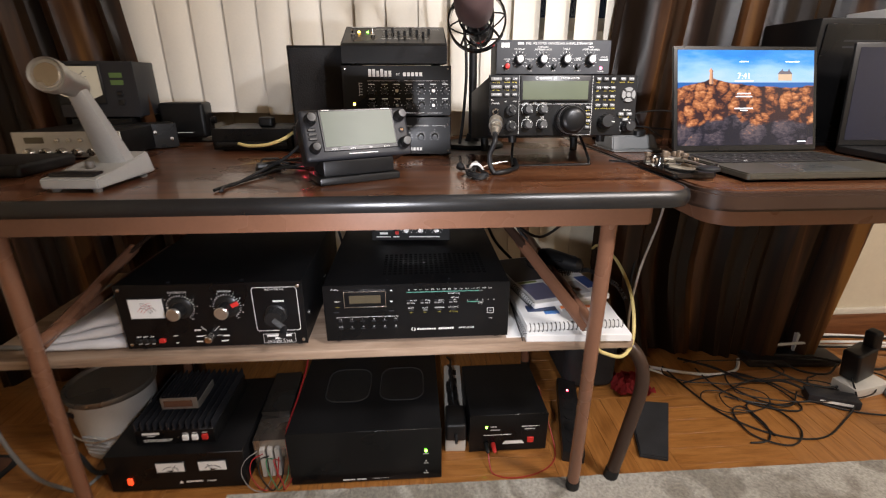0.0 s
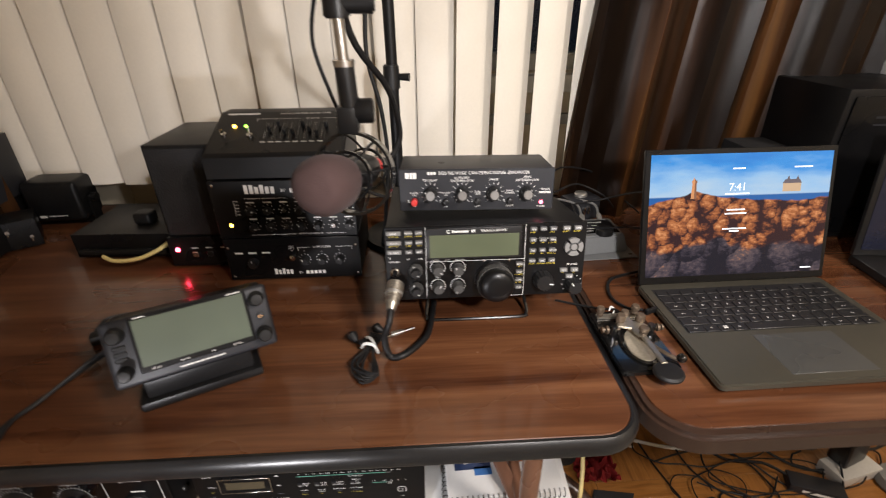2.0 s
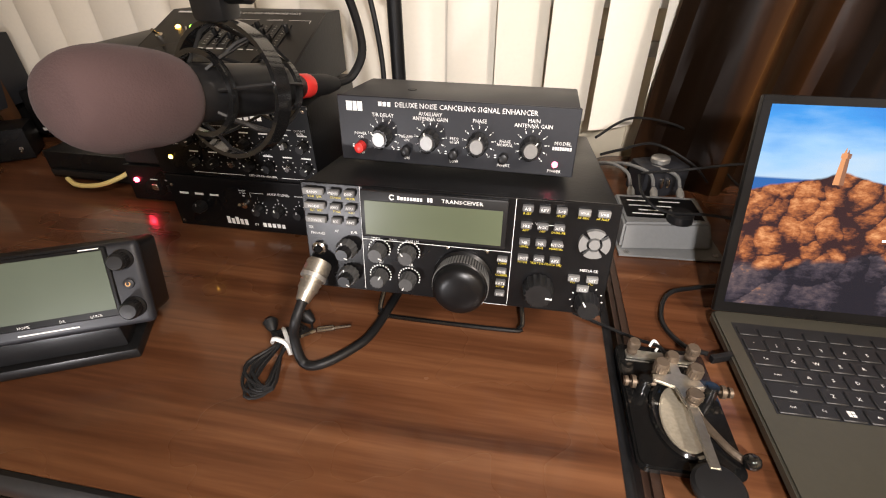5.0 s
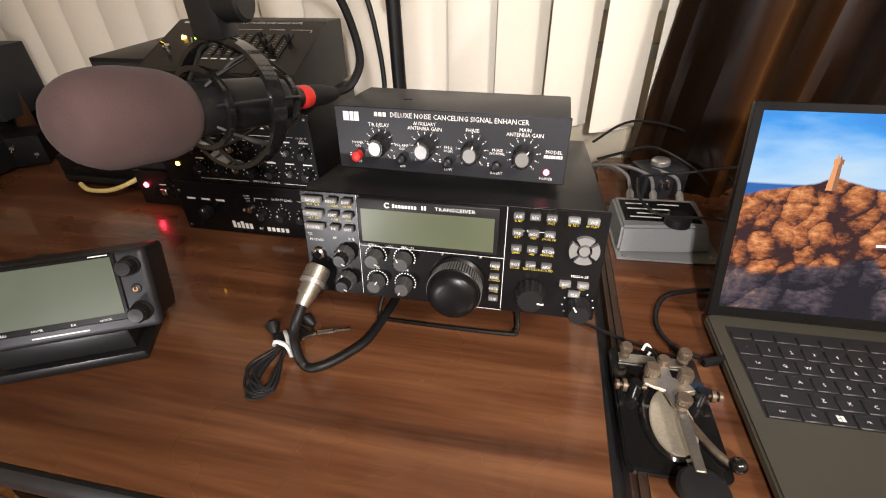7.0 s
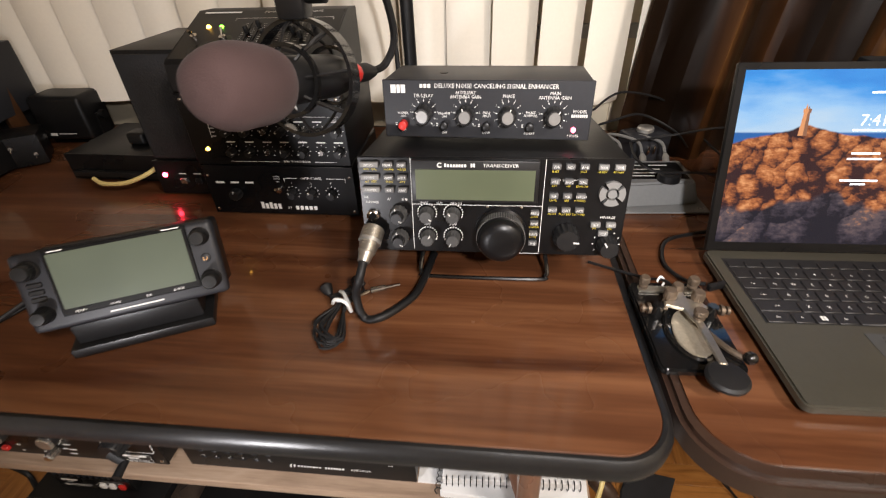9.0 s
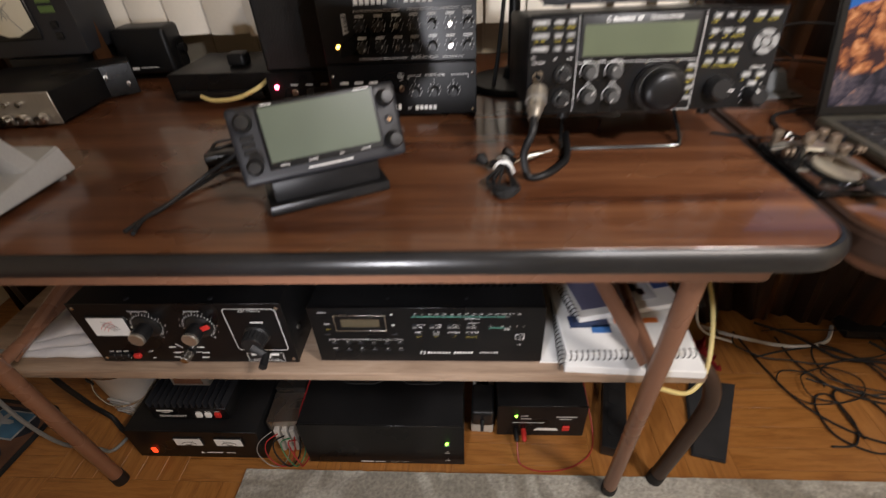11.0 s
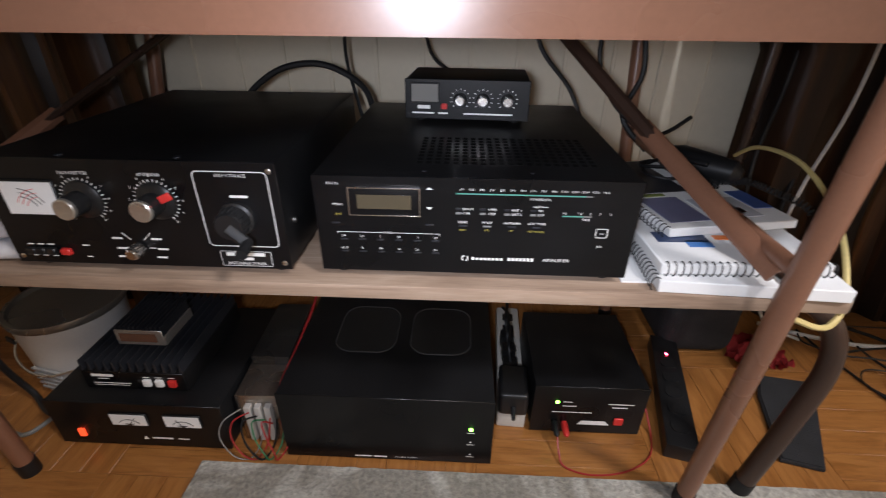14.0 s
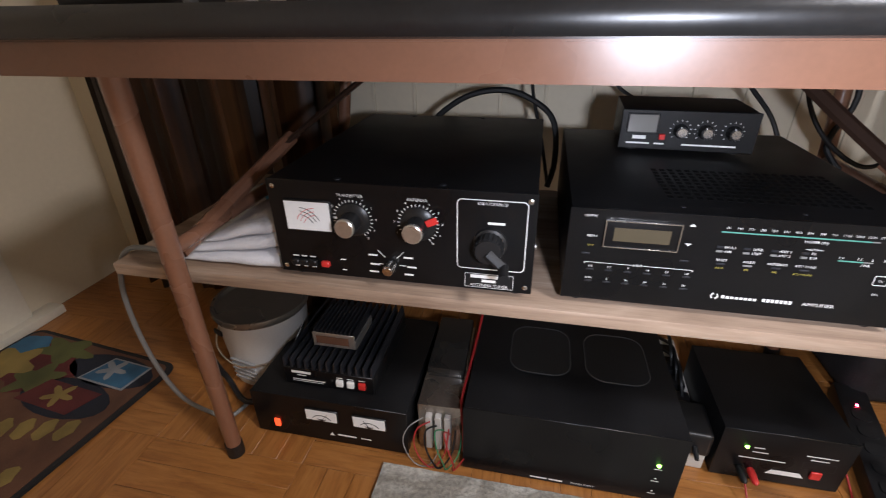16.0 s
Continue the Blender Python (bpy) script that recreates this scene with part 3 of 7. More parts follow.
def transceiver():
    w, h = 0.268, 0.103
    t = thing("transceiver", pose(0.135, 0.828, 0.794, -8.0, 0, 0.4), "black desktop radio transceiver propped up on its wire bail", "radio")
    part("body", box(0.002, w - 0.002, 0.004, 0.25, 0, h - 0.001, 0.003), BLACK, t)
    pn = part("front_panel", box(0, w, 0, 0.004, -0.001, h, 0.001, 1), GLOSSBLACK, t)
    # display with its bezel
    part("display_bezel", box(0.055, 0.180, -0.005, 0.0, 0.058, 0.101, 0.0015), PLASTIC, t)
    part("display", box(0.059, 0.176, -0.0056, -0.0045, 0.061, 0.092), LCD_GREEN, t, "unlit grey-green display")
    wd = B()
    add_text(wd, "TRANSCEIVER", 0.1425, 0.0965, 0.0046, -0.0055, stretch=1.2)
    add_tube(wd, [(0.0835 + 0.0022 * math.cos(radians(a)), -0.0056, 0.0967 + 0.0022 * math.sin(radians(a))) for a in (40, 110, 180, 250, 320)], 0.0006, 4, 3)
    add_blocks(wd, 0.088, 0.110, 0.0948, 0.0984, 8, -0.0055, (0,))
    add_blocks(wd, 0.1135, 0.1185, 0.0948, 0.0984, 2, -0.0055, (0, 1))
    for x0, x1, z0, z1 in ((0.0535, 0.054, 0.002, 0.102), (0.1855, 0.186, 0.002, 0.102), (0.054, 0.186, 0.0535, 0.054), (0.146, 0.186, 0.0, 0.0005)):
        add_bar(wd, x0, x1, z0, z1)
    for s, x, z in (("PHONES", 0.012, 0.055), ("MIC", 0.012, 0.038), ("SHIFT", 0.066, 0.0555), ("WIDTH", 0.099, 0.0555), ("AF", 0.030, 0.0585), ("SUB", 0.046, 0.0585), ("MIC", 0.069, 0.0315), ("PWR", 0.096, 0.0315), ("CUT", 0.082, 0.0555), ("TX", 0.006, 0.0605)):
        add_text(wd, s, x, z, 0.0036)
    add_text(wd, "MESSAGE", 0.251, 0.043, 0.0036)
    add_text(wd, "VFO", 0.206, 0.0815, 0.0036)
    add_bar(wd, 0.191, 0.201, 0.0813, 0.0818)
    add_bar(wd, 0.211, 0.2225, 0.0813, 0.0818)
    for k in range(4):
        add_ticks(wd, (0.069, 0.096)[k % 2], (0.0445, 0.0185)[k // 2], 0.0092, 0.0104, 15, 230, 0.0007)
    add_ticks(wd, 0.253, 0.0145, 0.0125, 0.0140, 9, 250, 0.0005)
    part("lettering", wd, WHITE, t, "white printed lettering")
    ye = B()
    # push buttons, one by one
    def button(x, z, bw, bh, word="", sub="", s=0.0036):
        b = part("button", box(x - bw / 2, x + bw / 2, -0.0045, 0, z - bh / 2, z + bh / 2, 0.001, 2), KEYGREY if bw > 0.0095 else KEYDARK, t)
        if word:
            part("legend", add_text(B(), word, x, z, s, -0.0049), WHITE, b)
        if sub:
            add_text(ye, sub, x, z - bh / 2 - 0.0027, 0.0028)
    for z, a, sub in ((0.0955, "BAND", "VOX  QSK"), (0.0825, "MODE", "ALT  TEST"), (0.0695, "POWER", "")):
        button(0.0125, z, 0.0185, 0.0054, a, sub)
    for i, (x, col) in enumerate(((0.0315, (("MENU", "CONFIG"), ("XMIT", "TUNE"), ("RX", ""))), (0.0450, (("DISP", "METER"), ("ATU", "ATU"), ("ANT", ""))))):
        for z, (a, sub) in zip((0.0955, 0.0825, 0.0695), col):
            button(x, z, 0.0092, 0.0054, a, sub)
    grid = ((("A/B", "B SET"), ("REV", ""), ("A>B", "SPLIT")), (("PRE", "ATT"), ("AGC", "OFF"), ("XFIL", "DUAL PB")), (("NB", "LEVEL"), ("NR", "ADJ"), ("NTCH", "MANUAL")), (("SPOT", "PITCH"), ("CWT", "TEXT DEC"), ("AFX", "DATA MD")))
    for j, row in enumerate(grid):
        for i, (a, sub) in enumerate(row):
            button(0.1955 + i * 0.0132, 0.0955 - j * 0.0148, 0.0088, 0.0055, a, sub)
    for x, a, sub in ((0.2395, "V>A", "AF REC"), (0.2545, "V>B", "AF PLAY")):
        button(x, 0.0955, 0.0098, 0.0054, a, sub)
    for x, z, a, sub in ((0.2395, 0.036, "RIT", "PF1"), (0.2545, 0.036, "XIT", "PF2"), (0.248, 0.0265, "CLR", "")):
        button(x, z, 0.0098, 0.0054, a, sub)
    for z, a, sub in ((0.0475, "FREQ", "SCAN"), (0.036, "FINE", "COARSE"), (0.0245, "RATE", "LOCK"), (0.0135, "SUB", "")):
        button(0.1785, z, 0.0086, 0.0050, a, sub)
    part("lettering", ye, YELLOW, t, "yellow printed lettering")
    # ring of message buttons
    for k in range(4):
        bm = B()
        vs = []
        for r in (0.0062, 0.0125):
            vs.append([(0.251 + r * math.cos(radians(a)), 0.0690 + r * math.sin(radians(a))) for a in range(90 * k - 36, 90 * k + 37, 12)])
        pts = vs[0] + vs[1][::-1]
        f0 = [bm.verts.new((x, -0.0045, z)) for x, z in pts]
        f1 = [bm.verts.new((x, 0.0, z)) for x, z in pts]
        bm.faces.new(f0)
        for i in range(len(pts)):
            bm.faces.new((f0[i], f0[(i + 1) % len(pts)], f1[(i + 1) % len(pts)], f1[i]))
        part("button", bm, KEYGREY, t)
    part("button", cyl((0.251, 0, 0.0690), (0.251, -0.0045, 0.0690), 0.0048, 0.0044, 18), KEYGREY, t)
    for k, (x, z) in enumerate(((0.069, 0.0445), (0.096, 0.0445), (0.0695, 0.0185), (0.096, 0.0185))):
        knob(t, x, z, 0.0078, 0.015, mat=KNOBGREY, turn=(-120, 40, -30, 150)[k])
    for z in (0.0435, 0.0165):
        knob(t, 0.0395, z, 0.0098, 0.010, mat=KNOBGREY, turn=20)
        knob(t, 0.0395, z, 0.0070, 0.018, turn=-130)
    # main tuning knob
    mk = part("tuning_knob", lathe([(0.0262, 0.0), (0.0262, -0.004), (0.0238, -0.006), (0.0238, -0.020), (0.0226, -0.021), (0.0222, -0.026), (0.0195, -0.0295), (0.012, -0.0315), (0.001, -0.0320)], 64, "Y", (0.1450, 0, 0.0255)), GLOSSBLACK, t, "large black main tuning knob")
    bm = B()
    for k in range(60):
        a = 2 * math.pi * k / 60
        add_tube(bm, [(0.1450 + 0.0235 * math.cos(a), -0.0065, 0.0255 + 0.0235 * math.sin(a)), (0.1450 + 0.0240 * math.cos(a), -0.0195, 0.0255 + 0.0240 * math.sin(a))], 0.0008, 4, 0)
    part("grip", bm, material("dusty_grip", (0.13, 0.128, 0.122), 0.55), mk, "ribbed rubber grip")
    knob(t, 0.211, 0.0235, 0.0135, 0.018, turn=-100, ridges=16)
    knob(t, 0.253, 0.0145, 0.0108, 0.018, turn=35, ridges=16)
    part("phone_jack", lathe([(0.0065, 0), (0.0065, -0.003), (0.0048, -0.0045), (0.0046, -0.001)], 20, "Y", (0.012, 0, 0.0405)), CHROME, t, "chrome headphone socket")
    part("socket_hole", cyl((0.012, -0.003, 0.0405), (0.012, -0.0048, 0.0405), 0.0034, seg=14), VOID, t)
    screws(t, ((0.058, 0.099), (0.1775, 0.099), (0.058, 0.0605), (0.1775, 0.0605), (0.131, 0.052), (0.165, 0.052)), 0.0017)
    # wire bail and feet
    bail = tube([(0.062, 0.075, 0.002), (0.053, 0.046, -0.042), (0.055, 0.040, -0.0515), (0.066, 0.037, -0.0540), (0.190, 0.037, -0.0540), (0.201, 0.040, -0.0515), (0.203, 0.046, -0.042), (0.194, 0.075, 0.002)], 0.0026, 8, 4)
    part("bail", bail, LACQUER, t, "black wire tilt bail")
    for x in (0.03, w - 0.03):
        part("foot", cyl((x, 0.23, -0.029), (x, 0.23, 0.001), 0.008, 0.009, 14), RUBBER, t)
        part("foot", cyl((x + (0.02 if x < 0.1 else -0.02), 0.03, -0.012), (x + (0.02 if x < 0.1 else -0.02), 0.03, 0.001), 0.007, 0.008, 14), RUBBER, t)
    return t


def noise_canceler():
    w, h, d = 0.210, 0.054, 0.088
    t = case("signal_enhancer", pose(0.1555, 0.892, 0.8950, -4.5, 0, -2.0) @ Matrix.Diagonal((1, 1, 1.11, 1)), w, h, d, "charcoal metal accessory box with four knobs, on top of the transceiver", "radio accessory", 0.003, CHARCOAL, CHARCOAL)
    wd = B()
    add_text(wd, "DELUXE NOISE CANCELING SIGNAL ENHANCER", 0.1145, 0.0492, 0.0056)
    for x in (0.0385, 0.0425, 0.0465):
        add_bar(wd, x, x + 0.003, 0.0475, 0.0509)
    for x, w0 in ((0.0085, 0.0055), (0.0148, 0.0035), (0.0190, 0.0045)):
        add_bar(wd, x, x + w0, 0.0428, 0.0502)
    for word, x, z in (("T/R DELAY", 0.042, 0.0405), ("AUXILIARY", 0.085, 0.0435), ("ANTENNA GAIN", 0.085, 0.0398), ("PHASE", 0.128, 0.0408), ("MAIN", 0.173, 0.0435), ("ANTENNA GAIN", 0.173, 0.0398), ("MODEL", 0.1985, 0.0280)):
        add_text(wd, word, x, z, 0.0042)
    for word, x, z in (("POWER", 0.020, 0.0248), ("ON", 0.020, 0.0220), ("OFF", 0.020, 0.0085), ("PRE-AMP", 0.063, 0.0248), ("ON", 0.063, 0.0220), ("OFF", 0.063, 0.0070), ("FREQ", 0.1065, 0.0258), ("HIGH", 0.1065, 0.0230), ("LOW", 0.1065, 0.0075), ("PHASE", 0.1505, 0.0265), ("NORMAL", 0.1505, 0.0238), ("INVERT", 0.1505, 0.0075), ("POWER", 0.194, 0.0062)):
        add_text(wd, word, x, z, 0.0033)
    add_blocks(wd, 0.1905, 0.2065, 0.0230, 0.0255, 8, -0.0006, (0, 1, 2, 3, 4, 5, 6, 7))
    for x in (0.0115, 0.0545, 0.098, 0.142):
        add_bar(wd, x, x + 0.0018, 0.0150, 0.0158)
        add_bar(wd, x, x + 0.0018, 0.0132, 0.0140)
    for x in (0.042, 0.085, 0.128, 0.173):
        add_ticks(wd, x, 0.0245, 0.0108, 0.0128, 11, 280, 0.00035)
        for k in range(11):
            ang = radians(230 - 28 * k)
            add_text(wd, str(k), x + 0.0142 * math.cos(ang), 0.0245 + 0.0142 * math.sin(ang), 0.0021)
    part("lettering", wd, WHITE, t, "white printed lettering")
    for x, ang in ((0.042, 60), (0.085, 20), (0.128, -20), (0.173, -40)):
        knob(t, x, 0.0245, 0.0092, 0.014, cap=DULLCAP, turn=ang)
    part("button", lathe([(0.0025, -0.0085), (0.0042, -0.0078), (0.0046, 0)], 18, "Y", (0.020, 0, 0.0142)), RED, t, "red power button")
    for x in (0.063, 0.1065, 0.1505):
        part("button", lathe([(0.0022, -0.0075), (0.0038, -0.0068), (0.0042, 0)], 16, "Y", (x, 0, 0.0140)), PLASTIC, t)
    led(t, 0.194, 0.0115, 0.0027, LED_PINK, "lit pink-red power lamp")
    part("hole", cyl((0.058, 0.040, h - 0.0006), (0.058, 0.040, h + 0.0005), 0.0042, seg=16), RUBBER, t)
    part("rear_connector", add_cyl(cyl((0.200, d, 0.03), (0.200, d + 0.012, 0.03), 0.006, seg=12), (0.200, d + 0.012, 0.03), (0.200, d + 0.022, 0.03), 0.0045, seg=12), CHROME, t)


def eq_stack():
    # lower unit
    w = 0.219
    a = case("audio_interface", pose(-0.139, 0.987, TOP), w, 0.081, 0.15, "black audio level box at the bottom of the stack", "audio unit", 0.006)
    wd = B()
    for s, x, z, k in (("OUTPUT LEVEL", 0.158, 0.064, 0.0045), ("INVERT", 0.108, 0.066, 0.003), ("PHASE", 0.108, 0.0625, 0.003), ("ON", 0.108, 0.0585, 0.003)):
        add_text(wd, s, x, z, k)
    for x0, x1, z0, z1 in ((0.118, 0.137, 0.0636, 0.0642), (0.18, 0.207, 0.0636, 0.0642), (0.118, 0.1186, 0.058, 0.0642), (0.2064, 0.207, 0.058, 0.0642)):
        add_bar(wd, x0, x1, z0, z1)
    # plain shapes in place of the maker's mark
    add_blocks(wd, 0.074, 0.106, 0.0140, 0.0250, 5, -0.0006, (0, 2))
    add_text(wd, "BY", 0.117, 0.016, 0.0052)
    add_blocks(wd, 0.126, 0.160, 0.0133, 0.0196, 5, -0.0006, (0, 1, 2, 3, 4))
    for x in (0.022, 0.044, 0.066):
        add_bar(wd, x - 0.007, x + 0.006, 0.0545, 0.0575)
    for i, x in enumerate((0.128, 0.156, 0.185)):
        add_ticks(wd, x, 0.042, 0.0085, 0.010, 9, 270, 0.0005)
        add_text(wd, str(i + 1), x, 0.0565, 0.004)
    part("lettering", wd, WHITE, a, "white printed lettering")
    for i, x in enumerate((0.128, 0.156, 0.185)):
        knob(a, x, 0.042, 0.0068, 0.013, turn=40 - 20 * i)
    knob(a, 0.044, 0.040, 0.0085, 0.014, turn=0)
    toggle(a, 0.108, 0.046, True)
    screws(a, ((0.006, 0.066), (w - 0.006, 0.066), (0.006, 0.012), (w - 0.006, 0.012)))
    # middle unit
    b = case("audio_equalizer", pose(-0.139, 0.985, 0.8145), w, 0.099, 0.15, "black audio equalizer with two rows of small knobs", "audio unit", 0.004)
    wd = B()
    add_blocks(wd, 0.053, 0.101, 0.0785, 0.0930, 6, -0.0006, (0, 1, 3))
    add_text(wd, "BY", 0.112, 0.083, 0.0065)
    add_blocks(wd, 0.122, 0.163, 0.0795, 0.0868, 5, -0.0006, (0, 1, 2, 3, 4))
    xs = (0.058, 0.084, 0.109, 0.133, 0.158, 0.183, 0.207)
    for z in (0.052, 0.024):
        for i, x in enumerate(xs):
            add_ticks(wd, x, z, 0.0078, 0.0092, 7, 270, 0.0005)
            add_bar(wd, x - 0.006, x + 0.006, z + 0.0115, z + 0.0132)
    for x0, x1, z in ((0.05, 0.115, 0.0705), (0.125, 0.195, 0.0705), (0.05, 0.120, 0.008), (0.170, 0.2, 0.008)):
        add_bar(wd, x0, x1, z, z + 0.0006)
    add_text(wd, "EFFECTS PROCESSOR", 0.145, 0.0085, 0.004)
    add_text(wd, "OUTPUT", 0.205, 0.070, 0.0036)
    add_text(wd, "LEVEL", 0.205, 0.0665, 0.0036)
    add_text(wd, "LEVEL", 0.158, 0.0372, 0.0036)
    for k in range(5):
        add_bar(wd, 0.034, 0.040, 0.044 + k * 0.0055, 0.0448 + k * 0.0055)
    add_bar(wd, 0.033, 0.0336, 0.042, 0.068)
    part("lettering", wd, WHITE, b, "white printed lettering")
    for z in (0.052, 0.024):
        for i, x in enumerate(xs):
            if i in (2, 5):
                knob(b, x, z, 0.0042, 0.008, mat=CHROME, turn=60, ridges=8)
            else:
                knob(b, x, z, 0.0062, 0.013, turn=(i * 47 + int(z * 900)) % 240 - 120, ridges=9)
    led(b, 0.022, 0.026, 0.003, LED_AMBER, "lit amber lamp")
    screws(b, ((0.006, 0.093), (w - 0.006, 0.093)))
    # top unit: a sloping panel with sliders
    w2 = 0.209
    c = thing("band_equalizer", pose(-0.137, 0.985, 0.9140), "black slider equalizer with a sloping top panel", "audio unit")
    bm = B()
    prof = ((0, 0.004), (0.15, 0.004), (0.15, 0.078), (0.112, 0.080), (0.004, 0.040), (0, 0.036))
    lo = [bm.verts.new((0, y, z)) for y, z in prof]
    hi = [bm.verts.new((w2, y, z)) for y, z in prof]
    bm.faces.new(lo)
    bm.faces.new(hi[::-1])
    for k in range(len(prof)):
        bm.faces.new((lo[k], lo[(k + 1) % len(prof)], hi[(k + 1) % len(prof)], hi[k]))
    part("body", bm, BLACK, c)
    feet(c, w2, 0.15, 0.004)
    slope = math.degrees(math.atan2(0.040, 0.108))
    pl = part("control_panel", box(0.002, w2 - 0.002, 0, 0.002, 0.002, 0.113, 0.0006, 1), GLOSSBLACK, c)
    pl.matrix_basis = pose(0, 0.0045, 0.0405, -(90 - slope), 0, 0)
    wd = B()
    add_text(wd, "EQUALIZER AND NOISE GATE", 0.137, 0.107, 0.0060)
    add_bar(wd, 0.012, 0.064, 0.1052, 0.1088)
    add_text(wd, "EQUALIZER", 0.150, 0.092, 0.0040)
    for x0, x1, z0, z1 in ((0.062, 0.130, 0.0915, 0.0921), (0.168, 0.196, 0.0915, 0.0921), (0.062, 0.0626, 0.086, 0.0921), (0.1954, 0.196, 0.086, 0.0921)):
        add_bar(wd, x0, x1, z0, z1)
    for k in range(8):
        for j in range(9):
            add_bar(wd, 0.080 + k * 0.0125, 0.0835 + k * 0.0125, 0.038 + j * 0.005, 0.0384 + j * 0.005)
        add_bar(wd, 0.078 + k * 0.0125, 0.086 + k * 0.0125, 0.0275, 0.0295)
    part("lettering", wd, WHITE, pl, "white printed lettering")
    for k in range(8):
        z = 0.058 + 0.014 * math.sin(k * 1.9)
        part("slider", add_box(box(0.0867 + k * 0.0125, 0.0877 + k * 0.0125, -0.0012, 0.0005, 0.034, 0.082), 0.0848 + k * 0.0125, 0.0898 + k * 0.0125, -0.010, 0, z - 0.003, z + 0.003, 0.001, 1), PLASTIC, pl)
    led(pl, 0.030, 0.072, 0.0034, LED_AMBER, "lit amber lamp")
    led(pl, 0.048, 0.072, 0.0028, LED_GREEN, "lit green lamp")
    toggle(pl, 0.060, 0.045, True)
    toggle(pl, 0.020, 0.048, False)
    # dark speaker box and the small unit beneath it
    s = case("switch_box", pose(-0.262, 1.046, TOP), 0.115, 0.059, 0.15, "small black box with a glowing red lamp, under the loudspeaker", "radio accessory", 0.004)
    led(s, 0.015, 0.036, 0.0042, LED_RED, "glowing red lamp")
    wd = B()
    for x in (0.045, 0.07, 0.095):
        add_bar(wd, x - 0.006, x + 0.006, 0.038, 0.0395)
    part("lettering", wd, WHITE, s)
    for x in (0.045, 0.07):
        part("button", box(x - 0.005, x + 0.005, -0.004, 0, 0.022, 0.032, 0.001, 1), CHROME if x < 0.05 else PLASTIC, s)
    k = thing("loudspeaker", pose(-0.258, 1.046, 0.7925), "plain black boxed loudspeaker standing on a small unit", "speaker")
    part("body", box(0, 0.117, 0.004, 0.17, 0.0, 0.162, 0.003), BLACK, k)
    part("grille", box(0.005, 0.112, 0, 0.005, 0.005, 0.157, 0.002), DARKCLOTH, k, "black cloth grille")


def portable_radio():
    """Portable touch-screen radio tilted back on its stand."""
    base = pose(-0.1395, 0.705, TOP + 0.0005, 0, 0, 25.5)
    st = thing("radio_stand", base, "low black plastic stand under the portable radio", "stand")
    part("foot_plate", box(-0.004, 0.130, 0.0, 0.075, 0, 0.012, 0.003), PLASTIC, st)
    part("riser", box(0.004, 0.122, 0.006, 0.07, 0.0122, 0.037, 0.004), BLACK, st)
    m = pose(-0.159, 0.699, 0.7725, -22, 0, 25.5)
    w, h = 0.175, 0.078
    t = thing("portable_radio", m, "grey-black portable radio with a blank touch screen, tilted on its stand", "radio")
    part("body", box(0.004, w - 0.004, 0.008, 0.058, 0.003, h - 0.002, 0.006, 3), PLASTIC, t)
    part("bezel", box(0, w, -0.002, 0.010, 0, h, 0.006, 3), CHARCOAL, t, "dark grey rounded front")
    part("screen_surround", box(0.028, 0.151, -0.0035, -0.001, 0.012, 0.077, 0.001, 1), GLOSSBLACK, t)
    part("screen", box(0.0315, 0.1475, -0.0042, -0.003, 0.019, 0.0735), LCD_GREY, t, "blank grey-green touch screen")
    wd = B()
    for s, x in (("MENU", 0.044), ("HOME", 0.073), ("DR", 0.103), ("QUICK", 0.130)):
        add_text(wd, s, x, 0.0148, 0.0034, -0.0040)
    add_bar(wd, 0.034, 0.046, 0.0752, 0.0762, -0.0040)
    add_bar(wd, 0.130, 0.146, 0.0752, 0.0762, -0.0040)
    add_bar(wd, 0.066, 0.114, 0.0065, 0.0078, -0.0024)
    part("lettering", wd, WHITE, t, "white printed key names")
    for x, z, r in ((0.0145, 0.062, 0.0095), (0.0145, 0.018, 0.0085), (w - 0.0135, 0.063, 0.0092), (w - 0.0135, 0.018, 0.0098)):
        kk = part("knob", lathe([(r, -0.001), (r, -0.004), (r * 0.82, -0.006), (r * 0.82, -0.016), (r * 0.66, -0.0185), (0.001, -0.0187)], 28, "Y", (x, 0, z)), PLASTIC, t)
        bm = B()
        for k in range(22):
            a = 2 * math.pi * k / 22
            add_tube(bm, [(x + r * 0.83 * math.cos(a), -0.0062, z + r * 0.83 * math.sin(a)), (x + r * 0.81 * math.cos(a), -0.0158, z + r * 0.81 * math.sin(a))], 0.0005, 4, 0)
        part("grip", bm, RUBBER, kk)
    part("power_button", lathe([(0.003, -0.0045), (0.0046, -0.0036), (0.005, -0.001)], 16, "Y", (w - 0.0135, 0, 0.040)), CHARCOAL, t)
    part("power_symbol", tube([(w - 0.0135 + 0.0018 * math.cos(radians(a)), -0.0047, 0.040 + 0.0018 * math.sin(radians(a))) for a in range(120, 421, 30)], 0.0003, 4, 2), glow("dim_amber_mark", (1, 0.5, 0.15), 0.9), t, "faint amber power mark")
    for z in (0.033, 0.040, 0.047):
        part("button", box(0.008, 0.021, -0.0035, 0, z - 0.0025, z + 0.0025, 0.001, 1), PLASTIC, t)
    # power lead and plug at its side
    c = solid("power_lead", tube([(-0.185, 0.800, 0.790), (-0.215, 0.80, 0.765), (-0.245, 0.775, 0.750), (-0.275, 0.725, TOP + 0.0035), (-0.285, 0.700, TOP + 0.0035), (-0.280, 0.672, TOP + 0.0035)], 0.0024, 8), RUBBER, "thick black lead lying on the table", "cable")
    d = thing("cable_bundle", pose(0, 0, 0), "loose bundle of black cable beside the portable radio", "cable")
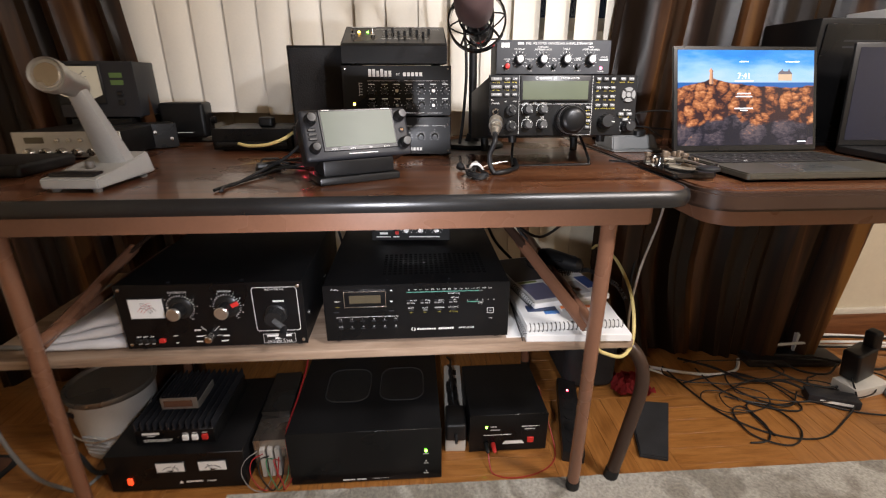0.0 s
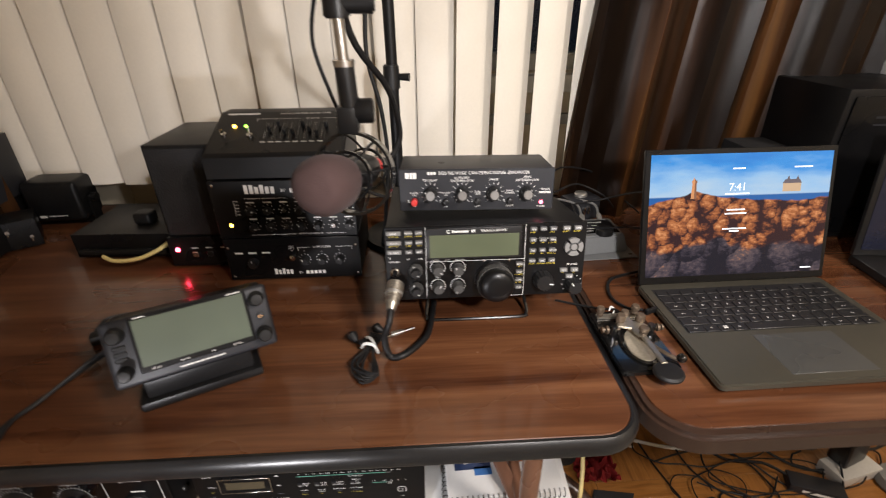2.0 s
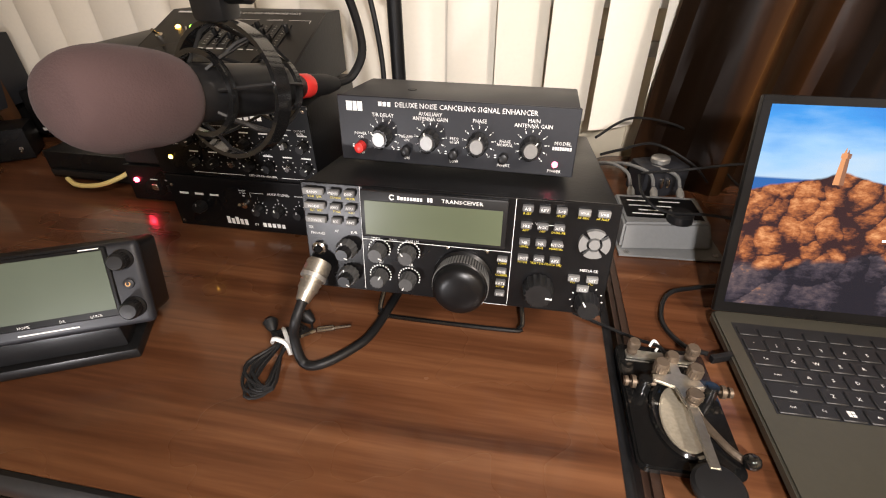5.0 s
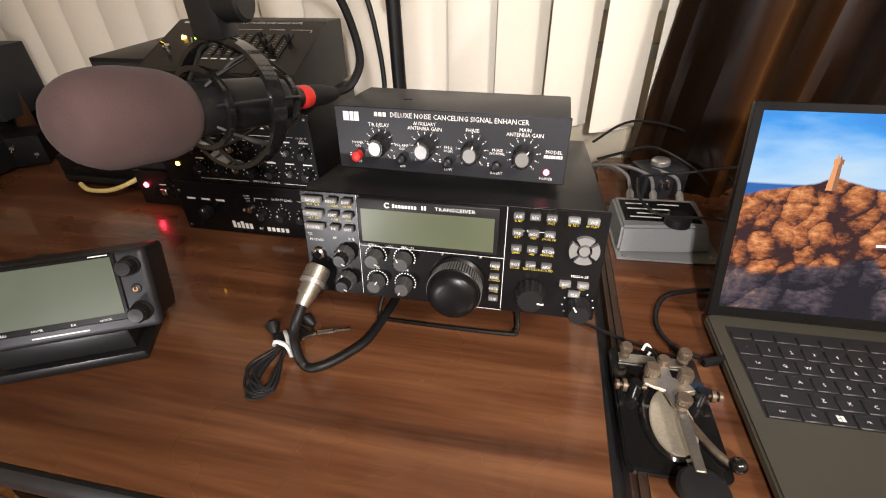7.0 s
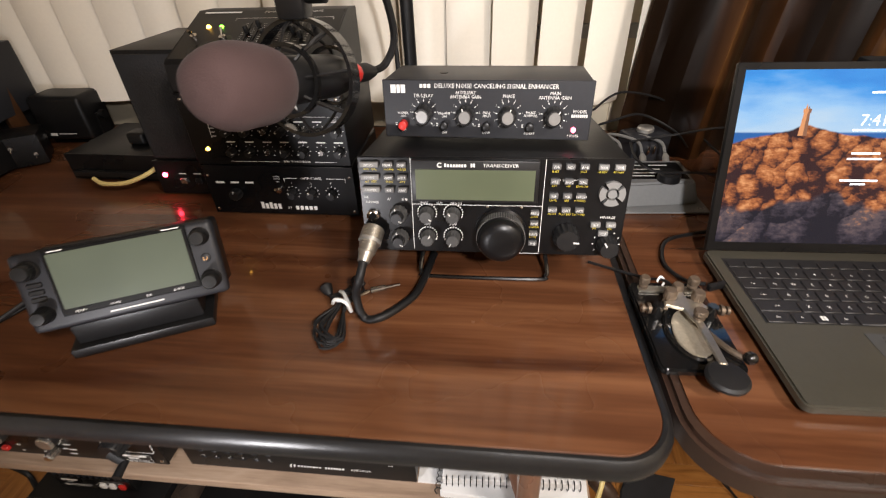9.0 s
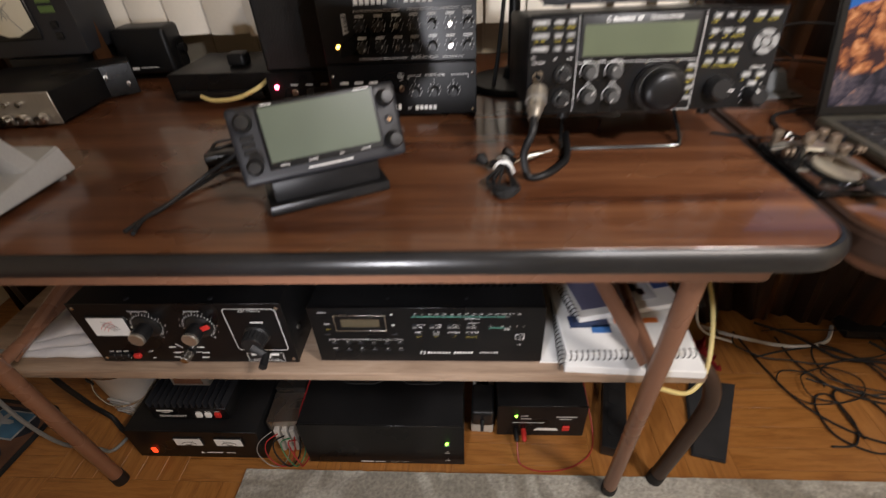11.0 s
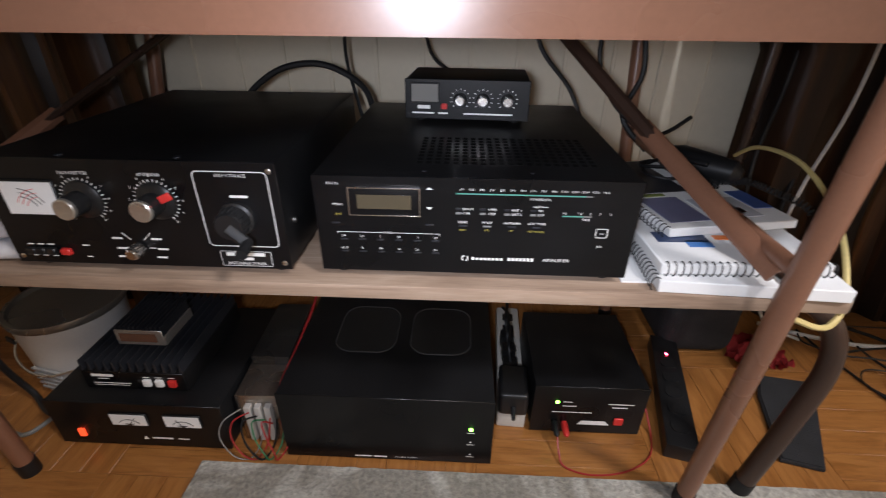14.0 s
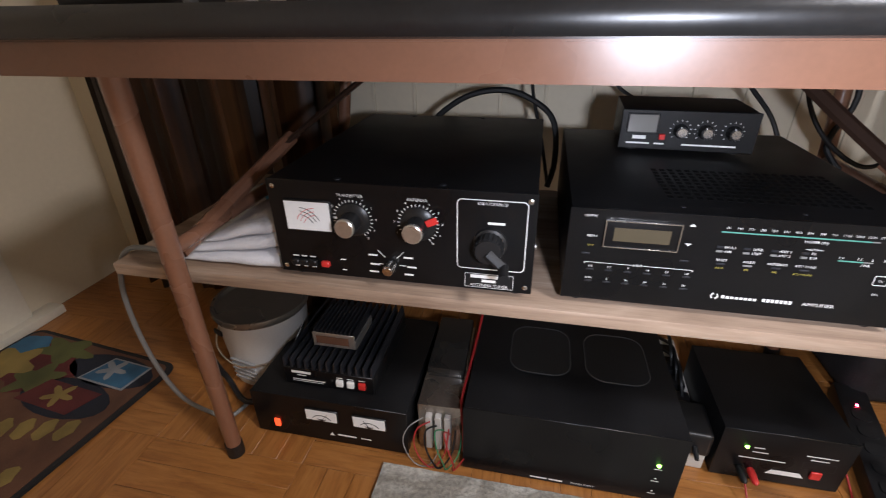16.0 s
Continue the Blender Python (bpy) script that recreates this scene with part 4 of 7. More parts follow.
    part("cord", tube([(-0.20, 0.80, 0.748), (-0.235, 0.81, 0.742), (-0.262, 0.765, TOP + 0.0035), (-0.283, 0.71, TOP + 0.0035), (-0.292, 0.676, TOP + 0.0035)], 0.0024, 8), RUBBER, d)
    for k in range(3):
        part("cord_loop", tube([(-0.235 + (0.052 - 0.004 * k) * math.cos(a + k), 0.860 + 0.028 * math.sin(a + k), 0.738 + 0.005 * k + 0.003 * math.sin(3 * a)) for a in (0, 0.8, 1.7, 2.6, 3.4, 4.2, 5.0, 5.8)], 0.0022, 7, 4), RUBBER, d)
    part("plug", box(-0.02, 0.02, -0.009, 0.009, 0, 0.014, 0.003), PLASTIC, d).matrix_basis = pose(-0.262, 0.845, TOP + 0.0005, 0, 0, 25)


transceiver()
noise_canceler()
eq_stack()
portable_radio()

# ---- under the table: on the shelf board ----
SHELF = 0.409


def round_bar_frame(x0, x1, z0, z1, r, w, y=-0.0006):
    """A printed rounded outline."""
    bm = B()
    out = rounded(x0, x1, z0, z1, r, 5)
    inn = rounded(x0 + w, x1 - w, z0 + w, z1 - w, max(r - w, 0.0004), 5)
    a = [bm.verts.new((x, y, z)) for x, z in out]
    b = [bm.verts.new((x, y, z)) for x, z in inn]
    for k in range(len(a)):
        bm.faces.new((a[k], a[(k + 1) % len(a)], b[(k + 1) % len(a)], b[k]))
    return bm


def amplifier():
    w, h = 0.349, 0.125
    t = case("power_amplifier", pose(-0.1725, 0.770, SHELF), w, h, 0.37, "large black power amplifier with a small display, on the shelf board", "amplifier", 0.010)
    part("display_bezel", box(0.0385, 0.1155, -0.0030, 0, 0.0815, 0.1135, 0.0015, 2), GLOSSBLACK, t, "black display surround")
    part("display_rim", bezel(0.0395, 0.1145, 0.0825, 0.1125, 0.0014, -0.0042, -0.001), CHROME, t, "thin bright display rim")
    part("display", box(0.048, 0.106, -0.0036, -0.0028, 0.0895, 0.1055), LCD_AMBER, t, "unlit amber-brown display")
    screws(t, ((0.0425, 0.1095), (0.1115, 0.1095), (0.0425, 0.0855), (0.1115, 0.0855)), 0.0013)
    wd = B()
    x = 0.1595
    for s in ("50", "100", "150", "200", "250", "300", "400", "500", "700", "900", "1100", "1300", "1500", "1700", "1900"):
        add_text(wd, s, x, 0.1130, 0.0038)
        x += 0.01075
    for s, x, z in (("STATUS", 0.022, 0.1165), ("MENU", 0.026, 0.0925), ("POWER (W)", 0.243, 0.1035), ("FAULT", 0.167, 0.0905), ("OVR", 0.165, 0.0855), ("OPER", 0.193, 0.0905), ("STBY", 0.193, 0.0855), ("ANT 1", 0.219, 0.0905), ("ANT 2", 0.219, 0.0855), ("ATU", 0.243, 0.0950), ("IN", 0.2445, 0.0905), ("BYP", 0.2455, 0.0855), ("RESET", 0.162, 0.075), ("MODE", 0.1885, 0.075), ("ANTENNA", 0.2155, 0.075), ("ATU TUNE", 0.2420, 0.075), ("SWR", 0.2935, 0.0815), ("ON", 0.313, 0.049), ("BAND", 0.080, 0.0595), ("1.0", 0.2700, 0.0885), ("1.5", 0.2865, 0.0885), ("2", 0.2975, 0.0885), ("3", 0.308, 0.0885), ("5", 0.319, 0.0885)):
        add_text(wd, s, x, z, 0.0040)
    for row, z in ((("1.8", "3.5", "7", "14", "21", "28"), 0.0545), (("AUX", "5", "10", "18", "24", "50"), 0.0390)):
        for k, s in enumerate(row):
            add_text(wd, s, 0.029 + k * 0.0206, z, 0.0038)
    for x0, x1, z0, z1 in ((0.022, 0.074, 0.0592, 0.0598), (0.086, 0.137, 0.0592, 0.0598), (0.022, 0.0226, 0.057, 0.0598), (0.1364, 0.137, 0.057, 0.0598), (0.236, 0.2395, 0.0948, 0.0953), (0.2465, 0.252, 0.0948, 0.0953)):
        add_bar(wd, x0, x1, z0, z1)
    add_text(wd, "AMPLIFIER", 0.2680, 0.0298, 0.0056, stretch=1.2)
    add_blocks(wd, 0.1730, 0.2095, 0.0278, 0.0318, 8, -0.0006, (0,))
    add_blocks(wd, 0.2140, 0.2440, 0.0278, 0.0318, 7, -0.0006, (0, 1, 2, 3, 4, 5, 6))
    for k in range(2):
        add_tube(wd, [(0.1655 + 0.0035 * math.cos(radians(a + 180 * k)), -0.0008, 0.0300 + 0.0035 * math.sin(radians(a + 180 * k))) for a in (110, 170, 230)], 0.0009, 4, 3)
    for z, s in ((0.1130, 1), (0.0905, -1)):
        v = [wd.verts.new((0.1255 + dx, -0.0006, z + s * dz)) for dx, dz in ((-0.0035, -0.0012), (0.0035, -0.0012), (0, 0.0018))]
        wd.faces.new(v)
    part("lettering", wd, WHITE, t, "white printed lettering")
    ye = B()
    for s, x, z in (("EDIT", 0.026, 0.081), ("INFO", 0.162, 0.0655), ("PF1", 0.1885, 0.0655), ("PF2", 0.2155, 0.0655), ("ATU MODE", 0.2420, 0.0655)):
        add_text(ye, s, x, z, 0.0034)
    part("lettering", ye, material("dull_yellow_print", (0.38, 0.32, 0.06), 0.5, vary=0.08), t, "yellow printed lettering")
    part("bar_meter", add_bar(add_bar(B(), 0.154, 0.290, 0.1075, 0.1090, -0.0008), 0.268, 0.290, 0.0845, 0.0860, -0.0008), TEAL, t, "grey-green bar meter")
    part("bar_meter", add_bar(add_bar(B(), 0.2902, 0.297, 0.1075, 0.1090, -0.0008), 0.2902, 0.2990, 0.0845, 0.0860, -0.0008), KEYGREY, t)
    for x in (0.157, 0.183, 0.209, 0.237):
        for z in (0.0905, 0.0855):
            part("indicator", box(x - 0.003, x + 0.003, -0.001, 0, z - 0.0011, z + 0.0011), KEYGREY if z < 0.09 else CHARCOAL, t)
    bx = round_bar_frame(0.3065, 0.3195, 0.0600, 0.0715, 0.0015, 0.0008)
    add_text(bx, "TX", 0.313, 0.0650, 0.0036)
    part("button_outline", bx, WHITE, t)
    for k in range(6):
        for z in (0.0505, 0.0350):
            part("button", box(0.025 + k * 0.0206, 0.033 + k * 0.0206, -0.0012, 0, z - 0.001, z + 0.001, 0.0004, 1), CHARCOAL, t)
    for x in (0.162, 0.1885, 0.2155, 0.2420, 0.022, 0.1255):
        part("button", box(x - 0.0045, x + 0.0045, -0.0012, 0, 0.0695, 0.0715, 0.0004, 1), KEYGREY if x == 0.1885 else CHARCOAL, t)
    # rows of vent slots in the lid
    for x0, n in ((0.108, 20),):
        vents = B()
        for i in range(n):
            for j in range(9):
                add_box(vents, x0 + i * 0.0103, x0 + i * 0.0103 + 0.0062, 0.045 + j * 0.0125, 0.0525 + j * 0.0125, h - 0.0008, h + 0.0004)
        part("vent_grille", vents, VOID, t, "grille of black vent holes")["kind"] = "stuff"
    for x in (0.118, 0.235):
        part("screw", cyl((x, 0.02, h - 0.001), (x, 0.02, h + 0.0006), 0.0024, seg=10), CHARCOAL, t)
    return t


def antenna_tuner():
    w, h = 0.329, 0.138
    t = case("antenna_tuner", pose(-0.536, 0.766, SHELF), w, h, 0.385, "large black antenna tuner with meter, dials and crank knob", "antenna tuner", 0.010)
    for x in (0.09, 0.22):
        for y in (0.012, 0.372):
            part("screw", cyl((x, y, h - 0.001), (x, y, h + 0.0012), 0.004, seg=10), CHARCOAL, t)
    # cross-needle meter
    mt = part("meter", box(0.020, 0.083, -0.003, 0, 0.072, 0.114, 0.001, 1), PLASTIC, t)
    part("meter_face", box(0.022, 0.081, -0.0036, -0.0028, 0.074, 0.112), PAPER, mt, "white cross-needle dial")
    ar, rd = B(), B()
    for k, r in enumerate((0.030, 0.025, 0.020)):
        for s in (-1, 1):
            add_tube(ar if s < 0 else rd, [(0.0515 + s * 0.012 - s * r * math.cos(radians(a)) , -0.0038, 0.076 + r * math.sin(radians(a)) * 0.95) for a in range(25, 100, 15)], 0.0004, 4, 2)
    part("dial_scale", ar, PLASTIC, mt)
    part("dial_scale", rd, RED, mt, "red curved dial lines")
    wd = B()
    for s, x, z in (("TRANSMITTER", 0.108, 0.1225), ("ANTENNA", 0.191, 0.1225), ("INDUCTANCE", 0.279, 0.1235), ("TUNER", 0.300, 0.0165)):
        add_text(wd, s, x, z, 0.0052)
    for x in (0.1095, 0.1915):
        add_ticks(wd, x, 0.092, 0.0225, 0.0255, 26, 290, 0.0005)
        for k in range(11):
            a = radians(235 - 29 * k)
            add_text(wd, str(k), x + 0.0295 * math.cos(a), 0.092 + 0.0295 * math.sin(a), 0.0042)
    for x, z in ((0.131, 0.045), (0.133, 0.032), (0.131, 0.021), (0.177, 0.045), (0.181, 0.032), (0.177, 0.021)):
        add_bar(wd, x - 0.006, x + 0.006, z - 0.0012, z + 0.0012)
    for a, b in (((0.147, 0.043), (0.138, 0.052)), ((0.162, 0.043), (0.171, 0.052)), ((0.165, 0.033), (0.173, 0.033)), ((0.144, 0.033), (0.138, 0.033))):
        add_tube(wd, [(a[0], -0.0004, a[1]), (b[0], -0.0004, b[1])], 0.0005, 4, 0)
    for x in (0.024, 0.036, 0.048, 0.09):
        add_bar(wd, x - 0.004, x + 0.004, 0.0335, 0.0352)
        add_bar(wd, x - 0.003, x + 0.003, 0.0185, 0.0200)
    add_bar(wd, 0.274, 0.294, 0.0985, 0.1015)
    part("lettering", wd, WHITE, t, "white printed lettering and dial marks")
    part("outline", round_bar_frame(0.238, 0.319, 0.0385, 0.1285, 0.006, 0.0011), WHITE, t)
    lab = part("label_plate", box(0.247, 0.308, -0.001, 0, 0.0125, 0.0335, 0.0004, 1), PLASTIC, t)
    lw = round_bar_frame(0.248, 0.307, 0.0132, 0.0328, 0.0015, 0.0006, -0.0013)
    add_bar(lw, 0.255, 0.300, 0.0265, 0.0310, -0.0013)
    add_bar(lw, 0.269, 0.286, 0.0210, 0.0248, -0.0013)
    add_text(lw, "ANTENNA TUNER", 0.2775, 0.0165, 0.0056, -0.0013)
    part("lettering", lw, WHITE, lab)
    for x in (0.1095, 0.1915):
        dial = part("dial", lathe([(0.022, 0), (0.0215, -0.002), (0.016, -0.006)], 36, "Y", (x, 0, 0.092)), PLASTIC, t, "black skirted dial")
        part("knob", lathe([(0.0125, -0.005), (0.0125, -0.024), (0.0115, -0.026)], 28, "Y", (x, 0, 0.092)), PLASTIC, dial)
        part("cap", lathe([(0.0121, -0.0258), (0.0119, -0.0290), (0.0105, -0.0300), (0.001, -0.0296)], 32, "Y", (x, 0, 0.092)), material("tuner_cap", (0.62, 0.60, 0.55), 0.28, metal=0.9, vary=0.15), dial, "spun aluminium cap")
    part("pointer", box(0, 0.0145, -0.0140, -0.0120, -0.0042, 0.0042, 0.0006, 1), RED, t, "red pointer").matrix_basis = pose(0.2040, 0, 0.0985, 0, -24, 0)
    part("pointer", add_bar(B(), 0.088, 0.0915, 0.0935, 0.0965, -0.0055), WHITE, t)
    knob(t, 0.1545, 0.033, 0.0082, 0.018, mat=CHROME, cap=CHROME, turn=30, ridges=18)
    for x, m in ((0.024, PLASTIC), (0.036, PLASTIC), (0.048, PLASTIC), (0.066, RED)):
        part("button", box(x - 0.0055, x + 0.0055, -0.006, 0, 0.0225, 0.0305, 0.001, 1), m, t)
    # crank with its handle
    ck = part("crank_knob", lathe([(0.020, 0), (0.0195, -0.004), (0.0165, -0.006), (0.0155, -0.022), (0.0145, -0.024), (0.001, -0.0245)], 32, "Y", (0.2775, 0, 0.074)), PLASTIC, t, "black fluted crank knob")
    bm = B()
    for k in range(20):
        a = 2 * math.pi * k / 20
        add_tube(bm, [(0.2775 + 0.0165 * math.cos(a), -0.006, 0.074 + 0.0165 * math.sin(a)), (0.2775 + 0.0157 * math.cos(a), -0.0215, 0.074 + 0.0157 * math.sin(a))], 0.0011, 5, 0)
    part("fluting", bm, RUBBER, ck)
    part("crank_handle", add_cyl(tube([(0.2775, -0.025, 0.074), (0.296, -0.027, 0.058)], 0.0065, 8, 0, 0.6), (0.296, -0.024, 0.058), (0.298, -0.048, 0.055), 0.0055, 0.0062, 14), RUBBER, ck)
    screws(t, ((0.008, 0.129), (w - 0.008, 0.129), (0.008, 0.018), (w - 0.008, 0.018)), 0.0032)
    # screws along the right side
    for y, z in ((0.03, 0.06), (0.2, 0.06)):
        part("screw", cyl((w - 0.002, y, z), (w + 0.002, y, z), 0.004, seg=10), CHROME, t)
    return t


def small_tuner():
    w, h = 0.178, 0.060
    t = case("travel_tuner", pose(-0.098, 1.000, SHELF + 0.1265, 0, 0, -3), w, h, 0.12, "small black tuner with a meter and three knobs, on the amplifier", "antenna tuner", 0.006, BLACK, BLACK)
    mt = part("meter", box(0.008, 0.050, -0.003, 0, 0.028, 0.056, 0.001, 1), PLASTIC, t)
    part("meter_face", box(0.010, 0.048, -0.0036, -0.0028, 0.030, 0.054), lcd("dim_meter_face", (0.20, 0.195, 0.18)), mt, "greyish meter dial")
    wd = B()
    add_bar(wd, 0.018, 0.036, 0.0195, 0.0245)
    for x0, x1 in ((0.010, 0.042), (0.048, 0.062), (0.085, 0.155)):
        add_bar(wd, x0, x1, 0.0125, 0.0148)
    for x in (0.080, 0.112, 0.147):
        add_ticks(wd, x, 0.034, 0.0125, 0.0145, 11, 270, 0.0005)
    part("lettering", wd, WHITE, t)
    for x in (0.080, 0.112, 0.147):
        knob(t, x, 0.034, 0.0098, 0.016, cap=CHROME, turn=20)
    part("button", box(0.053, 0.061, -0.005, 0, 0.020, 0.028, 0.001, 1), RED, t)


def notebook(x0, y0, z0, w, d, h, turn, label, blocks, front=False):
    """A comb-bound manual: pages, cover print and its wire binding along the left edge."""
    t = thing("spiral_notebook", pose(x0, y0, z0, 0, 0, turn), label, "notebook", "manuals on the shelf")
    pages = B()
    add_box(pages, 0.006, w, 0.0, d, 0.0, h - 0.0003, 0.0012, 1)
    part("page_block", pages, PAPER, t)
    for (a, b, c, e), col in blocks:
        m = material("cover_ink_%d_%d_%d" % tuple(int(v * 255) for v in col), col, 0.4, vary=0.3, scale=80)
        part("cover_print", box(a, b, c, e, h - 0.0002, h + 0.0006), m, t)
    if front:
        for k in range(int(w / 0.0085)):
            x = 0.012 + k * 0.0085
            part("binding_ring", tube([(x, 0.001 + 0.006 * math.cos(a), h / 2 + (h / 2 + 0.002) * math.sin(a)) for a in (0.2, 1.2, 2.2, 3.2, 4.2, 5.2, 6.2)], 0.0008, 5, 2), RUBBER, t)
    else:
        for k in range(int(d / 0.0085)):
            y = 0.004 + k * 0.0085
            part("binding_ring", tube([(0.004 + 0.006 * math.cos(a), y, h / 2 + (h / 2 + 0.002) * math.sin(a)) for a in (0.2, 1.2, 2.2, 3.2, 4.2, 5.2, 6.2)], 0.0008, 5, 2), RUBBER, t)
    return t


def shelf_things():
    notebook(0.205, 0.757, SHELF, 0.212, 0.27, 0.016, -3, "white spiral-bound manual lying on the shelf board", ())
    notebook(0.208, 0.768, SHELF + 0.0168, 0.200, 0.25, 0.014, 2, "white spiral-bound manual with dark blue cover print", (((0.022, 0.085, 0.052, 0.078), (0.02, 0.035, 0.09)), ((0.055, 0.085, 0.040, 0.056), (0.05, 0.16, 0.42)), ((0.095, 0.165, 0.060, 0.070), (0.75, 0.20, 0.04))), True)
    notebook(0.238, 0.829, SHELF + 0.0318, 0.185, 0.25, 0.012, 12, "spiral-bound manual with a dark photographic cover", (((0.012, 0.105, 0.110, 0.245), (0.030, 0.030, 0.034)), ((0.016, 0.060, 0.098, 0.106), (0.16, 0.20, 0.05)), ((0.016, 0.072, 0.016, 0.092), (0.15, 0.15, 0.24)), ((0.080, 0.150, 0.018, 0.080), (0.42, 0.42, 0.44)), ((0.100, 0.126, 0.040, 0.062), (0.10, 0.11, 0.13)), ((0.122, 0.136, 0.030, 0.046), (0.50, 0.14, 0.05)), ((0.155, 0.183, 0.040, 0.100), (0.05, 0.09, 0.26))))
    solid("paper_sheet", box(0.176, 0.235, 0.775, 0.98, SHELF, SHELF + 0.002), PAPER, "loose white sheet under the manuals", "paper")
    # hand microphone with coiled cord on the manuals
    hm = thing("hand_microphone", pose(0.347, 1.005, SHELF + 0.0445), "black hand microphone lying on the manuals with a coiled cord", "microphone")
    part("body", lathe([(0.006, -0.06), (0.017, -0.05), (0.021, -0.01), (0.024, 0.03), (0.018, 0.052), (0.004, 0.058)], 20, "Y"), PLASTIC, hm).matrix_basis = pose(0, 0, 0.024, 0, 0, 45)
    part("talk_key", box(-0.004, 0.004, -0.018, 0.018, 0, 0.006, 0.002), RUBBER, hm).matrix_basis = pose(-0.014, -0.016, 0.032, 0, -40, 45)
    line = smooth_path([(0.010, -0.045, 0.008), (-0.022, -0.042, 0.008), (0.012, -0.034, 0.010), (0.042, -0.038, 0.012), (0.062, -0.036, 0.011), (0.079, -0.071, 0.009), (0.099, -0.105, 0.004), (0.112, -0.130, -0.020)], 50)
    pts = []
    for k, c in enumerate(line):
        d = (line[min(k + 1, len(line) - 1)] - line[max(k - 1, 0)]).normalized()
        u = d.orthogonal().normalized()
        pts.append(c + (u * math.cos(k * 0.9) + d.cross(u) * math.sin(k * 0.9)) * 0.0045)
    part("coiled_cord", tube(pts, 0.0013, 5, 0), RUBBER, hm)
    # folded towel and a clear bottle beside the tuner
    bm = B()
    for k in range(3):
        x0, x1, y0, y1 = -0.715 + 0.024 * k, -0.546 - 0.001 * k, 0.775 + 0.006 * k, 0.955 - 0.008 * k
        rings = []
        for i in range(25):
            u = i / 24
            x = x0 + (x1 - x0) * u
            rise = 0.50 + 0.62 * u ** 1.2
            taper = min(1, 0.25 + 6 * u)
            ring = []
            for j in range(28):
                a = 2 * math.pi * j / 28
                cy = math.copysign(abs(math.cos(a)) ** 0.22, math.cos(a))
                cz = math.copysign(abs(math.sin(a)) ** 0.8, math.sin(a))
                y = (y0 + y1) / 2 + (y1 - y0) / 2 * cy
                z = 0.0235 * rise * (k + 0.5 + 0.49 * cz * taper)
                w = Vector((x * 18, y * 18, k * 1.7))
                ring.append(bm.verts.new((x + 0.004 * noise.noise(w), y + 0.007 * noise.noise(w + Vector((9, 0, 0))), SHELF + max(0.0, z + (0.007 * noise.noise(w * 0.8 + Vector((0, 4, 0))) if k else 0) * u))))
            rings.append(ring)
        for p, q in zip(rings, rings[1:]):
            for j in range(28):
                bm.faces.new((p[j], p[(j + 1) % 28], q[(j + 1) % 28], q[j]))
        bm.faces.new(rings[0][::-1])
        bm.faces.new(rings[-1])
    for f in bm.faces:
        f.smooth = True
    solid("folded_towel", bm, TOWEL, "folded white cloth towel lying on the shelf board", "towel")
    bt = thing("plastic_bottle", pose(-0.655, 0.985, SHELF + 0.028, 0, 82, 38), "small clear bottle with a blue label lying behind the towel", "bottle")
    part("body", lathe([(0.004, -0.08), (0.024, -0.078), (0.026, -0.05), (0.026, 0.04), (0.011, 0.07), (0.011, 0.085)], 24), material("clear_plastic", (0.45, 0.46, 0.46), 0.12, vary=0.1), bt)
    part("label", lathe([(0.0263, -0.03), (0.0266, -0.029), (0.0266, 0.02), (0.0263, 0.021)], 24), material("blue_label", (0.03, 0.22, 0.42), 0.4), bt, "blue paper label")


